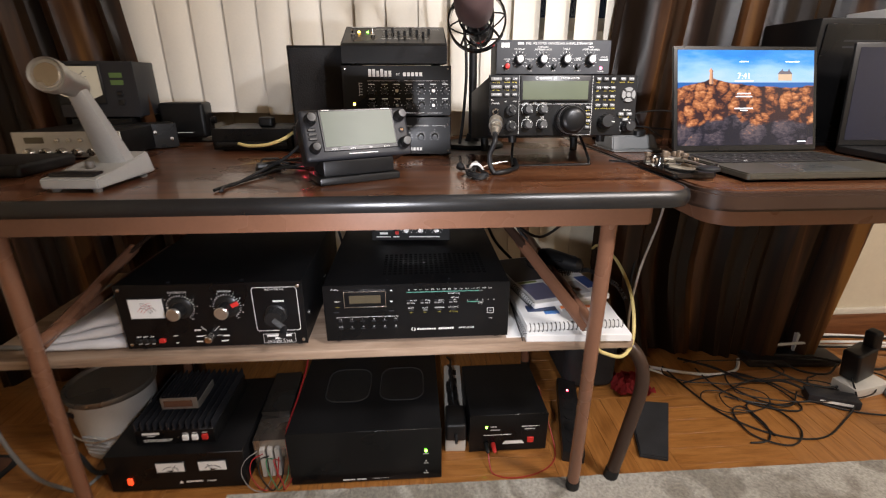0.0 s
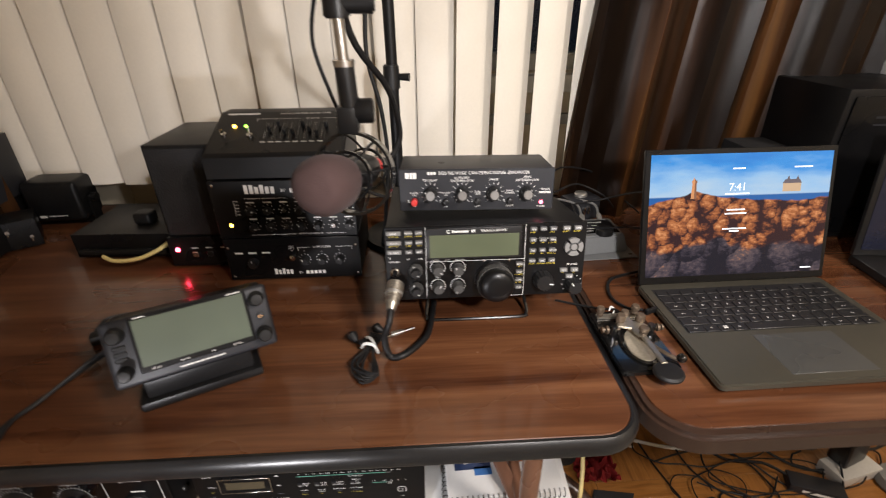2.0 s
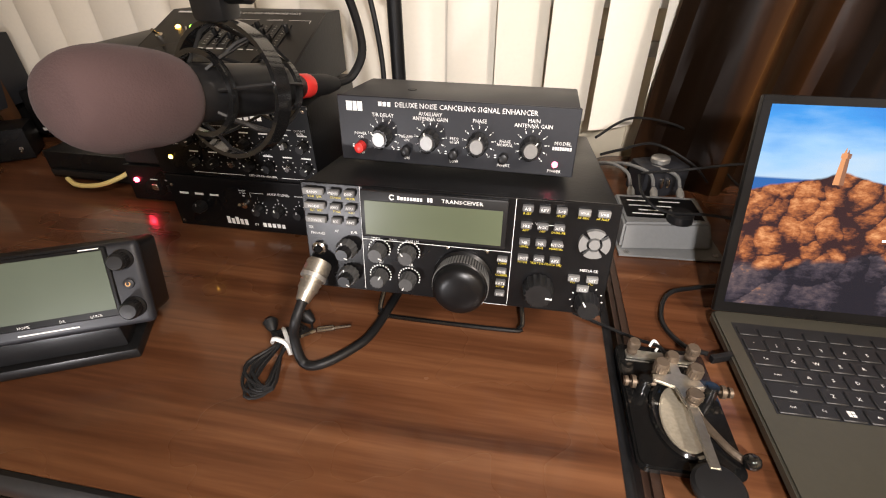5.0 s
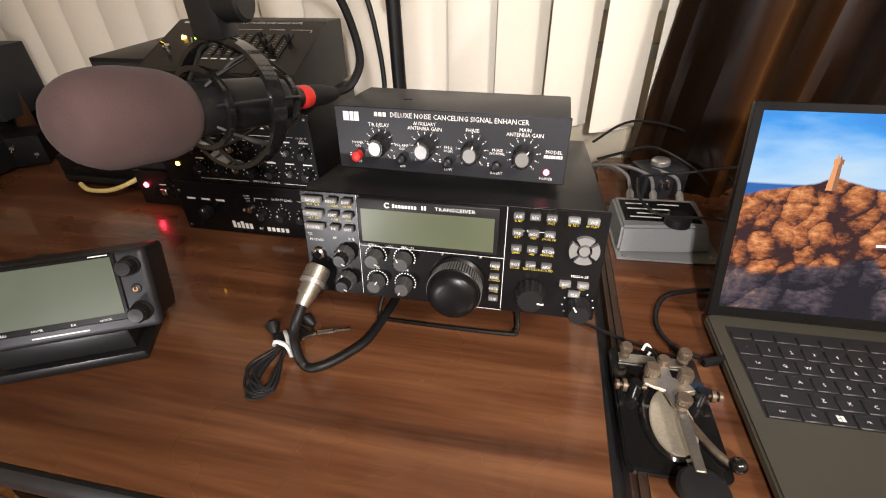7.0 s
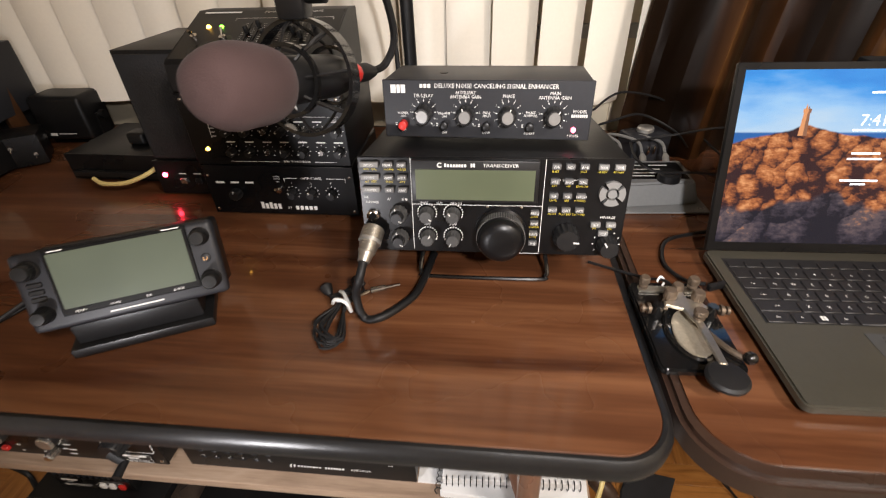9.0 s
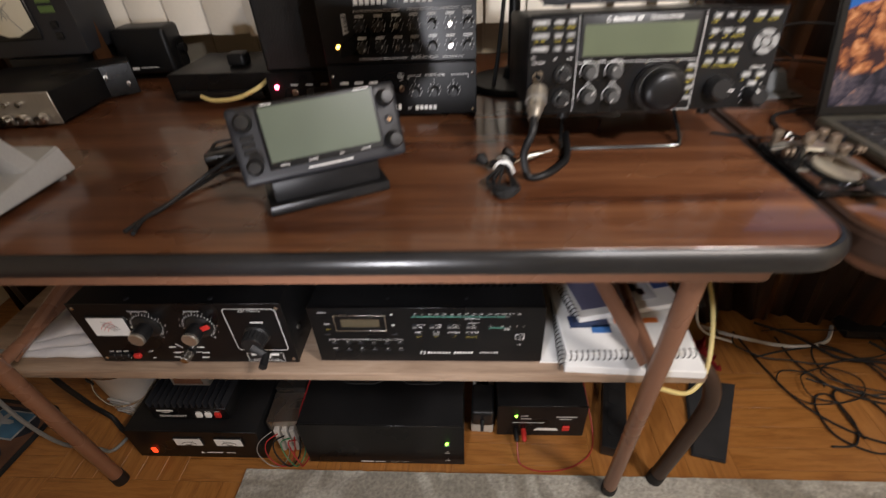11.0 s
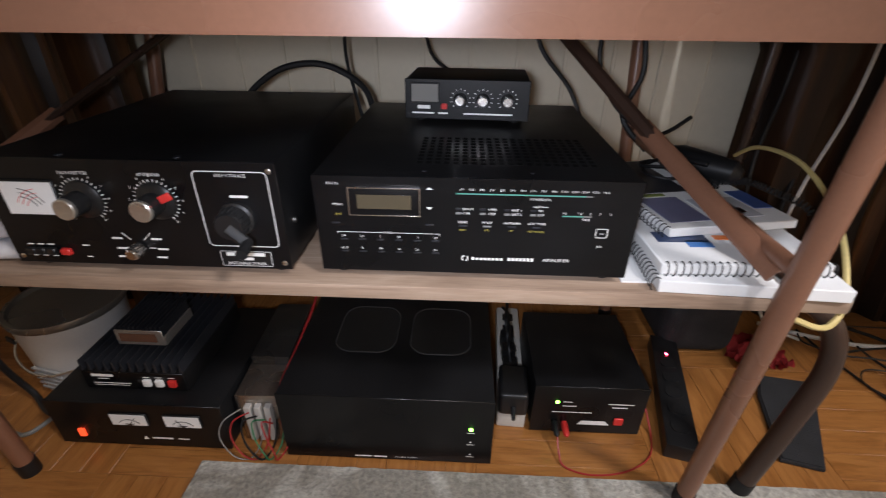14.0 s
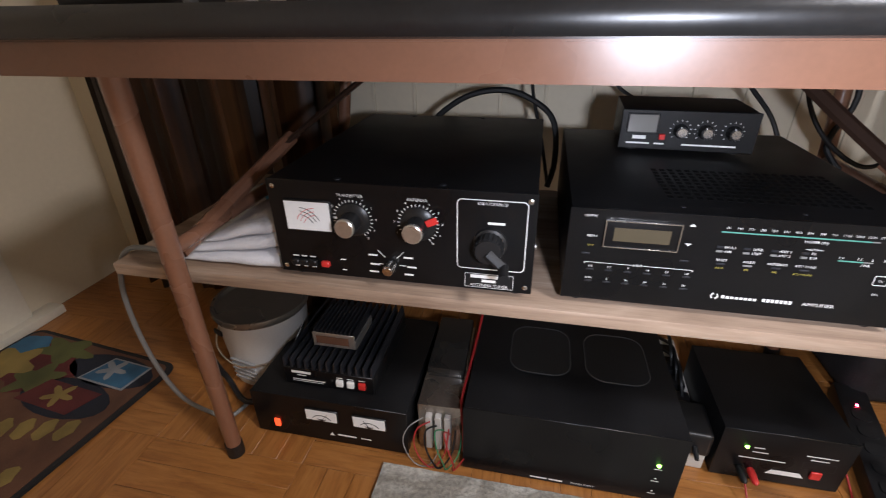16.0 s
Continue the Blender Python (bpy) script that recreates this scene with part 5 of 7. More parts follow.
def floor_things():
    # linear supply with two meters
    w, h = 0.302, 0.106
    t = case("linear_power_supply", pose(-0.700, 0.828, 0.0, 0, 0, 0), w, h, 0.27, "black metal power supply with two white meters on the floor", "power supply", 0.006)
    for x in (0.108, 0.200):
        mt = part("meter", box(x, x + 0.064, -0.003, 0, 0.058, 0.086, 0.001, 1), PLASTIC, t)
        part("meter_face", box(x + 0.002, x + 0.062, -0.0038, -0.0028, 0.060, 0.084), PAPER, mt, "white meter dial")
        dl = B()
        add_tube(dl, [(x + 0.032 + 0.022 * math.cos(radians(a)), -0.004, 0.052 + 0.022 * math.sin(radians(a))) for a in range(35, 150, 15)], 0.0007, 4, 2)
        add_tube(dl, [(x + 0.032, -0.0042, 0.061), (x + (0.044 if x < 0.15 else 0.022), -0.0042, 0.078)], 0.0005, 4, 0)
        for k in range(4):
            add_bar(dl, x + 0.029 - k * 0.002, x + 0.035 + k * 0.002, 0.0605 + k * 0.001, 0.0615 + k * 0.001, -0.0041)
        part("needle", dl, PLASTIC, mt)
    part("rocker_switch", box(0.040, 0.051, -0.004, 0, 0.026, 0.044, 0.001, 1), glow("lit_orange_switch", (1, 0.07, 0.015), 1.3), t, "lit orange-red rocker switch")
    wd = B()
    add_bar(wd, 0.166, 0.203, 0.0245, 0.0285)
    add_bar(wd, 0.212, 0.232, 0.0250, 0.0275)
    v = [wd.verts.new(c) for c in ((0.150, -0.0006, 0.022), (0.160, -0.0006, 0.022), (0.155, -0.0006, 0.031))]
    wd.faces.new(v)
    part("lettering", wd, WHITE, t)
    # mobile amplifier with a finned heat sink, on the supply
    a = thing("mobile_amplifier", pose(-0.643, 0.862, 0.1065), "black mobile amplifier with a finned top, on the power supply", "amplifier")
    part("body", box(0, 0.178, 0.001, 0.20, 0, 0.040, 0.001), BLACK, a)
    part("front_panel", box(0.002, 0.176, -0.002, 0.0015, 0.001, 0.039, 0.0008, 1), GLOSSBLACK, a)
    for k in range(13):
        x = 0.002 + k * 0.0141
        bm = B()
        prof = ((x, 0.0395), (x + 0.0050, 0.0395), (x + 0.0034, 0.0605), (x + 0.0016, 0.0605))
        lo = [bm.verts.new((px, -0.001, pz)) for px, pz in prof]
        hi = [bm.verts.new((px, 0.20, pz)) for px, pz in prof]
        bm.faces.new(lo)
        bm.faces.new(hi[::-1])
        for i in range(4):
            bm.faces.new((lo[i], lo[(i + 1) % 4], hi[(i + 1) % 4], hi[i]))
        part("heat_fin", bm, CHARCOAL, a)
    wd = B()
    add_bar(wd, 0.018, 0.056, 0.0285, 0.0345, -0.0030)
    add_bar(wd, 0.028, 0.046, 0.0235, 0.0255, -0.0030)
    add_bar(wd, 0.018, 0.082, 0.0135, 0.0155, -0.0030)
    add_bar(wd, 0.018, 0.078, 0.0095, 0.0110, -0.0030)
    for x in (0.112, 0.133, 0.155):
        add_bar(wd, x - 0.006, x + 0.006, 0.0295, 0.0312, -0.0030)
    part("lettering", wd, WHITE, a)
    for x, m in ((0.112, WHITE), (0.133, WHITE), (0.155, RED)):
        part("rocker_switch", box(x - 0.0065, x + 0.0065, -0.007, -0.001, 0.012, 0.026, 0.0015), m, a)
    part("indicator", cyl((0.096, -0.002, 0.02), (0.096, -0.004, 0.02), 0.0022, seg=10), CHROME, a)
    s = thing("finned_module", pose(-0.597, 0.905, 0.1672), "small finned aluminium module with a pale plate, on the amplifier", "radio accessory")
    part("body", box(0, 0.085, 0, 0.085, 0, 0.018, 0.001), ALU, s)
    for k in range(11):
        part("heat_fin", box(0.002 + k * 0.0078, 0.0046 + k * 0.0078, 0.001, 0.084, 0.0178, 0.037), CHARCOAL, s)
    part("front_plate", box(0.001, 0.084, -0.002, 0, 0.001, 0.032, 0.0006, 1), ALU, s)
    part("display", box(0.008, 0.072, -0.0028, -0.0018, 0.008, 0.025), lcd("brown_window", (0.16, 0.08, 0.05)), s, "brown tinted window")
    # bare switching supply with loose wires
    b = thing("open_frame_supply", pose(-0.385, 0.852, 0.0, 0, 0, 2), "bare aluminium boxed supply with loose wires in front", "power supply")
    part("case", box(0, 0.078, 0.002, 0.235, 0.0, 0.108, 0.002), material("bare_sheet_steel", (0.46, 0.42, 0.38), 0.27, metal=0.95, vary=0.3, bump=0.1), b)
    part("lid", box(0.004, 0.074, 0.075, 0.236, 0.1082, 0.128, 0.003, 2), material("smoked_lid", (0.018, 0.017, 0.016), 0.25, vary=0.3), b, "black cover")
    for k in range(3):
        part("terminal_strip", box(0.016 + k * 0.017, 0.027 + k * 0.017, -0.010, 0.002, 0.012, 0.092, 0.001, 1), material("pale_plastic", (0.42, 0.40, 0.37), 0.5), b)
    for k, (m, r) in enumerate(((material("grey_wire", (0.22, 0.21, 0.20), 0.5), 0.0010), (WIRERED, 0.0013), (RUBBER, 0.0017), (material("green_wire", (0.03, 0.16, 0.07), 0.5), 0.0013), (WIRERED, 0.0014))):
        x = -0.372 + 0.012 * k
        solid("wire", tube([(x, 0.842, 0.09 - 0.008 * k), (x - 0.022 + 0.004 * k, 0.822, 0.083), (x - 0.030 + 0.008 * k, 0.812, 0.055), (x - 0.012 + 0.006 * k, 0.806, 0.018 + 0.003 * k), (x + 0.012, 0.812, 0.004), (x + 0.03, 0.825, 0.03), (x + 0.034, 0.843, 0.07)], r, 6), m, "thin loose hook-up wire hanging at the bare supply", "wire", "loose supply wires")
    solid("wire", tube([(-0.300, 0.835, 0.03), (-0.297, 0.826, 0.09), (-0.306, 0.86, 0.125), (-0.302, 0.95, 0.14), (-0.297, 1.05, 0.165), (-0.294, 1.11, 0.21)], 0.0026, 6), WIRERED, "red wire running back along the supplies", "wire")
    # large supply
    w, h = 0.348, 0.150
    p = case("large_power_supply", pose(-0.298, 0.822, 0.0), w, h, 0.34, "large plain black power supply box on the floor", "power supply", 0.006)
    for x in (0.065, 0.200):
        gr = part("fan_grille", prism(rounded(x, x + 0.112, 0.10, 0.235, 0.034, 6), h - 0.0003, h + 0.0022, 0.0012), PLASTIC, p, "raised rounded fan cover")
        part("rim", tube([(a, b, h + 0.0022) for a, b in rounded(x + 0.002, x + 0.110, 0.102, 0.233, 0.032, 6)] + [(x + 0.110, 0.201, h + 0.0022)], 0.0013, 5, 0), material("dusty_rim", (0.022, 0.0215, 0.021), 0.8), gr)
    led(p, 0.312, 0.088, 0.0036, LED_GREEN, "lit green lamp")
    wd = B()
    add_text(wd, "POWER SUPPLY", 0.205, 0.0125, 0.0050, stretch=1.1)
    add_bar(wd, 0.118, 0.146, 0.0108, 0.0142)
    add_bar(wd, 0.150, 0.172, 0.0108, 0.0142)
    for z in (0.080, 0.052, 0.022):
        add_bar(wd, 0.306, 0.318, z - 0.0010, z + 0.0006)
    for z in (0.058, 0.028):
        add_bar(wd, 0.3105, 0.3135, z - 0.0014, z + 0.0014)
    part("lettering", wd, WHITE, p)
    # small supply
    w, h = 0.196, 0.116
    q = case("small_power_supply", pose(0.124, 0.895, 0.0), w, h, 0.21, "small black power supply with banana plugs and green lamp", "power supply", 0.006)
    led(q, 0.042, 0.080, 0.0036, LED_GREEN, "lit green lamp")
    wd = B()
    for x0, x1, z in ((0.052, 0.068, 0.080), (0.052, 0.076, 0.070), (0.035, 0.105, 0.055), (0.130, 0.175, 0.078), (0.138, 0.165, 0.070)):
        add_bar(wd, x0, x1, z, z + 0.0022)
    v = [wd.verts.new(c) for c in ((0.082, -0.0006, 0.026), (0.140, -0.0006, 0.026), (0.132, -0.0006, 0.036), (0.090, -0.0006, 0.036))]
    wd.faces.new(v)
    part("lettering", wd, WHITE, q)
    part("vent_bars", round_bar_frame(0.130, 0.178, 0.048, 0.066, 0.001, 0.0008), CHARCOAL, q)
    part("rocker_switch", box(0.146, 0.162, -0.004, 0, 0.030, 0.046, 0.001, 1), RED, q)
    for x, m in ((0.043, RUBBER), (0.060, RED)):
        part("banana_plug", lathe([(0.0055, 0), (0.0062, -0.008), (0.0052, -0.026), (0.002, -0.030)], 14, "Y", (x, 0, 0.028)), m, q)
    solid("wire", tube([(0.168, 0.868, 0.026), (0.168, 0.845, 0.012), (0.175, 0.825, 0.003), (0.215, 0.812, 0.002), (0.275, 0.82, 0.002), (0.325, 0.85, 0.002), (0.345, 0.90, 0.004), (0.335, 0.97, 0.06), (0.328, 1.02, 0.10)], 0.0016, 6), WIRERED, "thin dark red test lead looping over the floor", "wire")
    # outlet strips
    s1 = thing("outlet_strip", pose(0.064, 0.905, 0.0, 0, 0, -3), "white outlet strip on the floor with a black plug-in adapter", "outlet strip", "outlet strips")
    part("body", box(0, 0.052, 0, 0.32, 0, 0.038, 0.004), material("ivory_plastic", (0.55, 0.53, 0.48), 0.45), s1)
    for k in range(5):
        part("socket", box(0.014, 0.038, 0.10 + k * 0.042, 0.126 + k * 0.042, 0.0378, 0.0392, 0.001, 1), RUBBER, s1)
    ad = thing("plug_adapter", pose(0.092, 0.925, 0.0395, 0, 0, -3), "black plug-in adapter standing in the white outlet strip", "power adapter")
    part("body", box(-0.026, 0.026, -0.030, 0.050, 0, 0.050, 0.008, 3), PLASTIC, ad)
    part("strain_relief", cyl((0, -0.030, 0.02), (0, -0.052, 0.016), 0.005, 0.0035, 10), RUBBER, ad)
    for k in range(3):
        pl = thing("mains_plug", pose(0.094, 1.005 + k * 0.042, 0.0395), "black mains plug in the outlet strip", "plug", "plugs in the strip")
        part("body", box(-0.014, 0.014, -0.014, 0.014, 0, 0.030, 0.005), PLASTIC, pl)
        part("cord", tube([(0, 0, 0.028), (-0.003, 0.02, 0.055), (0.004, 0.08, 0.05), (0, 0.16, 0.01)], 0.0035, 6), RUBBER, pl)
    s2 = thing("outlet_strip", pose(0.350, 0.855, 0.0, 0, 0, -14), "black outlet strip on the floor with a small red lamp", "outlet strip", "outlet strips")
    part("body", box(0, 0.054, 0, 0.30, 0, 0.034, 0.004), PLASTIC, s2)
    for k in range(5):
        part("socket", prism(rounded(0.012, 0.042, 0.03 + k * 0.042, 0.058 + k * 0.042, 0.010, 4), 0.0338, 0.0362), RUBBER, s2)
    led(s2, 0.027, 0.0, 0.003, LED_RED, "lit red lamp").matrix_basis = pose(0.0, 0.24, 0.034, -90)
    solid("black_bag", box(0.44, 0.60, 1.12, 1.32, 0.0, 0.16, 0.04, 4), DARKCLOTH, "soft black cloth bag on the floor under the table", "bag")
    solid("foam_pad", prism([(0.548, 0.853), (0.612, 0.836), (0.722, 1.038), (0.62, 1.055), (0.590, 1.0)], 0.0, 0.012, 0.003), DARKCLOTH, "flat black pad lying on the wooden floor", "pad")
    bm = B()
    grid = [[bm.verts.new((0.585 + 0.11 * i / 22 + 0.012 * noise.noise(Vector((i * 0.4, j * 0.4, 1))), 1.07 + 0.10 * j / 22 + 0.012 * noise.noise(Vector((i * 0.4, j * 0.4, 7))), 0.022 + 0.05 * noise.noise(Vector((i * 0.33, j * 0.33, 3))) * (1 if 0 < i < 22 and 0 < j < 22 else 0.4))) for i in range(23)] for j in range(23)]
    for a, b in zip(grid, grid[1:]):
        for i in range(22):
            bm.faces.new((a[i], a[i + 1], b[i + 1], b[i]))
    for v in bm.verts:
        v.co.z = max(v.co.z, 0.002)
    bmesh.ops.solidify(bm, geom=bm.faces, thickness=0.0015)
    solid("red_cloth", bm, REDCLOTH, "crumpled red mesh cloth on the floor", "cloth")
    # pail
    c = thing("metal_pail", pose(-0.775, 1.015, 0.0), "white labelled metal pail with a grey lid, on the floor", "pail")
    part("body", lathe([(0.078, 0.0), (0.084, 0.004), (0.094, 0.165), (0.097, 0.170), (0.096, 0.174)], 40), material("white_pail_label", (0.60, 0.58, 0.55), 0.45, vary=0.08), c)
    part("lid", lathe([(0.099, 0.166), (0.101, 0.174), (0.099, 0.181), (0.092, 0.181), (0.088, 0.174), (0.04, 0.176), (0.001, 0.176)], 40), material("lid_steel", (0.24, 0.22, 0.19), 0.3, metal=0.7), c, "dull grey steel lid")
    part("bail", tube([(-0.098, -0.01, 0.13), (-0.08, -0.07, 0.09), (0, -0.105, 0.075), (0.08, -0.07, 0.09), (0.098, -0.01, 0.13)], 0.0022, 6), CHROME, c)
    part("label_mark", box(-0.030, -0.006, -0.0995, -0.0955, 0.136, 0.146), PLASTIC, c).matrix_basis = pose(0, 0, 0, 0, 0, -22)
    for k in range(5):
        part("label_line", box(-0.02, 0.045, -0.0945 + k * 0.0007, -0.089, 0.075 - k * 0.012, 0.079 - k * 0.012), material("grey_print", (0.36, 0.36, 0.36), 0.5), c).matrix_basis = pose(0, 0, 0, 0, 0, -12)


amplifier()
antenna_tuner()
small_tuner()
shelf_things()
floor_things()

# ---- loose things on the tables ----


def screen_material():
    """Coast picture on the laptop: sky, sea line, sunlit orange rocks, dark rocks in front."""
    m, nt, p = nodes_of("laptop_picture")
    tc = nt.nodes.new("ShaderNodeTexCoord")
    sep = nt.nodes.new("ShaderNodeSeparateXYZ")
    link(nt, tc.outputs["Object"], sep.inputs[0])

    def math_node(op, a, b):
        n = nt.nodes.new("ShaderNodeMath")
        n.operation = op
        for i, v in enumerate((a, b)):
            if isinstance(v, (int, float)):
                n.inputs[i].default_value = v
            else:
                link(nt, v, n.inputs[i])
        return n.outputs[0]

    def mixc(fac, a, b):
        n = nt.nodes.new("ShaderNodeMix")
        n.data_type = "RGBA"
        link(nt, fac, n.inputs[0])
        link(nt, a, n.inputs[6])
        link(nt, b, n.inputs[7])
        return n.outputs[2]

    def step(edge, x, soft=0.002):
        return math_node("MINIMUM", math_node("MAXIMUM", math_node("DIVIDE", math_node("SUBTRACT", x, edge), soft), 0.0), 1.0)

    z, x = sep.outputs["Z"], sep.outputs["X"]
    cl = noise_node(nt, 9, 5, (1.0, 1.0, 3.5))
    skyf = math_node("ADD", math_node("MULTIPLY", math_node("SUBTRACT", z, 0.12), 10.0), math_node("MULTIPLY", math_node("SUBTRACT", cl.outputs[0], 0.5), 1.3))
    sky = ramp(nt, skyf, [(0.0, (0.45, 0.62, 0.78)), (0.30, (0.30, 0.54, 0.82)), (0.62, (0.05, 0.30, 0.74)), (1.0, (0.015, 0.17, 0.60))])
    ro = noise_node(nt, 95, 10, (1.0, 1.0, 1.7))
    ro.inputs["Roughness"].default_value = 0.66
    wob = nt.nodes.new("ShaderNodeVectorMath")
    wob.operation = "MULTIPLY_ADD"
    link(nt, noise_node(nt, 30, 8).outputs["Color"], wob.inputs[0])
    wob.inputs[1].default_value = (0.034, 0.0, 0.028)
    link(nt, tc.outputs["Object"], wob.inputs[2])

    def boulders(scale, gain, stops):
        v = nt.nodes.new("ShaderNodeTexVoronoi")
        v.inputs["Scale"].default_value = scale
        link(nt, wob.outputs[0], v.inputs["Vector"])
        ps = nt.nodes.new("ShaderNodeSeparateXYZ")
        link(nt, v.outputs["Position"], ps.inputs[0])
        lit = math_node("MULTIPLY", math_node("ADD", math_node("SUBTRACT", z, ps.outputs["Z"]), math_node("MULTIPLY", math_node("SUBTRACT", ps.outputs["X"], x), 0.8)), gain)
        g = math_node("SUBTRACT", math_node("ADD", lit, math_node("MULTIPLY", ro.outputs[0], 1.35)), 0.06)
        g = math_node("SUBTRACT", g, math_node("MULTIPLY", math_node("POWER", math_node("MULTIPLY", v.outputs["Distance"], 1.3), 3.0), 0.5))
        return ramp(nt, g, stops)
    rock = boulders(50, 11, [(0.26, (0.035, 0.013, 0.016)), (0.42, (0.17, 0.052, 0.026)), (0.60, (0.42, 0.135, 0.046)), (0.88, (0.82, 0.38, 0.16))])
    dark = boulders(22, 8, [(0.24, (0.012, 0.011, 0.020)), (0.48, (0.050, 0.040, 0.055)), (0.74, (0.12, 0.085, 0.090)), (0.97, (0.55, 0.22, 0.09))])
    big = noise_node(nt, 11, 4, (1, 1, 0.3))
    hill = math_node("MAXIMUM", math_node("SUBTRACT", 0.020, math_node("MULTIPLY", math_node("ABSOLUTE", math_node("SUBTRACT", x, 0.072), 0.0), 0.26)), 0.0)
    ridge = math_node("ADD", math_node("ADD", math_node("MULTIPLY", big.outputs[0], 0.034), 0.097), hill)
    low = math_node("ADD", math_node("MULTIPLY", noise_node(nt, 14, 3, (1, 1, 0.4)).outputs[0], 0.075), 0.004)
    sea = ramp(nt, x, [(0.0, (0.02, 0.12, 0.38)), (1.0, (0.03, 0.15, 0.42))])
    c = mixc(step(0.126, z), sea.outputs[0], sky.outputs[0])
    c = mixc(step(ridge, z), rock.outputs[0], c)
    c = mixc(step(low, z, 0.006), dark.outputs[0], c)
    link(nt, c, p.inputs["Emission Color"])
    p.inputs["Emission Strength"].default_value = 1.05
    p.inputs["Base Color"].default_value = (0.005, 0.005, 0.005, 1)
    p.inputs["Roughness"].default_value = 0.15
    p.inputs["Specular IOR Level"].default_value = 0.2
    return m


def laptop():
    w, d = 0.310, 0.224
    t = thing("laptop", pose(0.5335, 0.690, TOP, 0, 0, 1.0), "dark grey open laptop showing a rocky coast picture", "laptop")
    part("base", prism(rounded(0, w, 0, d, 0.008, 5), 0.004, 0.0145, 0.002), GUN, t)
    for x in (0.02, w - 0.02):
        part("foot", box(x - 0.012, x + 0.012, 0.012, 0.020, 0.0, 0.0045, 0.001, 1), RUBBER, t)
        part("foot", box(x - 0.012, x + 0.012, d - 0.024, d - 0.016, 0.0, 0.0045, 0.001, 1), RUBBER, t)
    part("touchpad", box(0.098, 0.212, 0.012, 0.088, 0.0140, 0.0149, 0.0004, 1), material("touchpad", (0.085, 0.086, 0.082), 0.3, metal=0.3, vary=0.06), t, "smooth grey touchpad")
    part("key_well", box(0.014, w - 0.014, 0.098, 0.206, 0.0142, 0.0148), KEYCAP, t)
    rows = ((0.1885, 0.0125, ["Esc"] + ["F%d" % k for k in range(1, 13)] + ["Del"]), (0.1685, 0.017, list("`1234567890-=") + ["Back"]), (0.1505, 0.017, ["Tab"] + list("QWERTYUIOP[]") + ["\\"]), (0.1325, 0.017, ["Caps"] + list("ASDFGHJKL;'") + ["Enter"]), (0.1145, 0.017, ["Shift"] + list("ZXCVBNM,./") + ["Shift"]), (0.0985, 0.0155, ["Ctrl", "Fn", "Win", "Alt", "", "Alt", "Ctrl", "<", ">"]))
    for y, kd, names in rows:
        wide = {"Back": 1.6, "Tab": 1.35, "\\": 1.2, "Caps": 1.6, "Enter": 1.9, "Shift": 2.1, "": 5.2, "Ctrl": 1.3, "Esc": 0.95}
        total = sum(wide.get(n, 1) for n in names)
        unit, x = (w - 0.030) / total, 0.015
        for n in names:
            kw = unit * wide.get(n, 1)
            k = part("key", box(x + 0.0011, x + kw - 0.0011, y, y + kd - 0.0022, 0.0148, 0.0163, 0.0008, 1), KEYCAP, t)
            x += kw
            if n == "Win":
                bm = B()
                for i in range(4):
                    a, b = x - kw / 2 - 0.003 + (i % 2) * 0.0031, y + 0.004 + (i // 2) * 0.0031
                    bm.faces.new([bm.verts.new(v) for v in ((a, b, 0.0165), (a + 0.0027, b, 0.0165), (a + 0.0027, b + 0.0027, 0.0165), (a, b + 0.0027, 0.0165))])
                part("legend", bm, WHITE, k)
            elif n and kd > 0.014:
                bm = add_text(B(), n, 0, 0, 0.0052 if len(n) == 1 else 0.0032, 0)
                for v in bm.verts:
                    v.co = Vector((x - kw / 2 + v.co.x, y + kd / 2 - 0.001 + v.co.z, 0.0165))
                part("legend", bm, WHITE, k)
    lid = part("lid", box(0, w, 0, 0.006, 0, 0.2125, 0.003), material("dark_lid", (0.010, 0.010, 0.0095), 0.45, metal=0.2), t)
    lid.matrix_basis = pose(0, d - 0.004, 0.0155, -17.5, 0, 0)
    part("screen_bezel", box(0.0003, w - 0.0003, -0.0016, 0.0, 0.002, 0.2122, 0.0005, 1), GLOSSBLACK, lid, "black glossy screen border")
    sc = part("screen", box(0, 0.294, -0.0006, 0, 0, 0.192), screen_material(), lid, "bright picture of orange coastal rocks under blue sky")
    sc.matrix_basis = pose(0.0085, -0.0018, 0.0125)
    def picture_shape(name, shapes, mat):
        bm = B()
        for pts in shapes:
            bm.faces.new([bm.verts.new((x, -0.0026, z)) for x, z in pts])
        return part(name, bm, mat, lid)
    stone, shade = glow("sunlit_stone", (0.42, 0.19, 0.085), 0.8), glow("shaded_stone", (0.16, 0.075, 0.045), 0.8)
    picture_shape("picture_tower", (((0.0745, 0.136), (0.0800, 0.136), (0.0798, 0.160), (0.0762, 0.160)), ((0.0752, 0.160), (0.0805, 0.160), (0.0805, 0.1645), (0.0752, 0.1645)), ((0.0768, 0.1645), (0.0795, 0.1645), (0.0782, 0.170))), stone)
    picture_shape("picture_tower", (((0.0800, 0.136), (0.0840, 0.136), (0.0826, 0.160), (0.0798, 0.160)), ((0.0805, 0.160), (0.0836, 0.160), (0.0836, 0.1645), (0.0805, 0.1645)), ((0.0795, 0.1645), (0.0815, 0.1645), (0.0805, 0.168))), shade)
    picture_shape("picture_house", (((0.224, 0.143), (0.254, 0.143), (0.254, 0.156), (0.224, 0.156)),), glow("pale_stone", (0.45, 0.33, 0.22), 0.7))
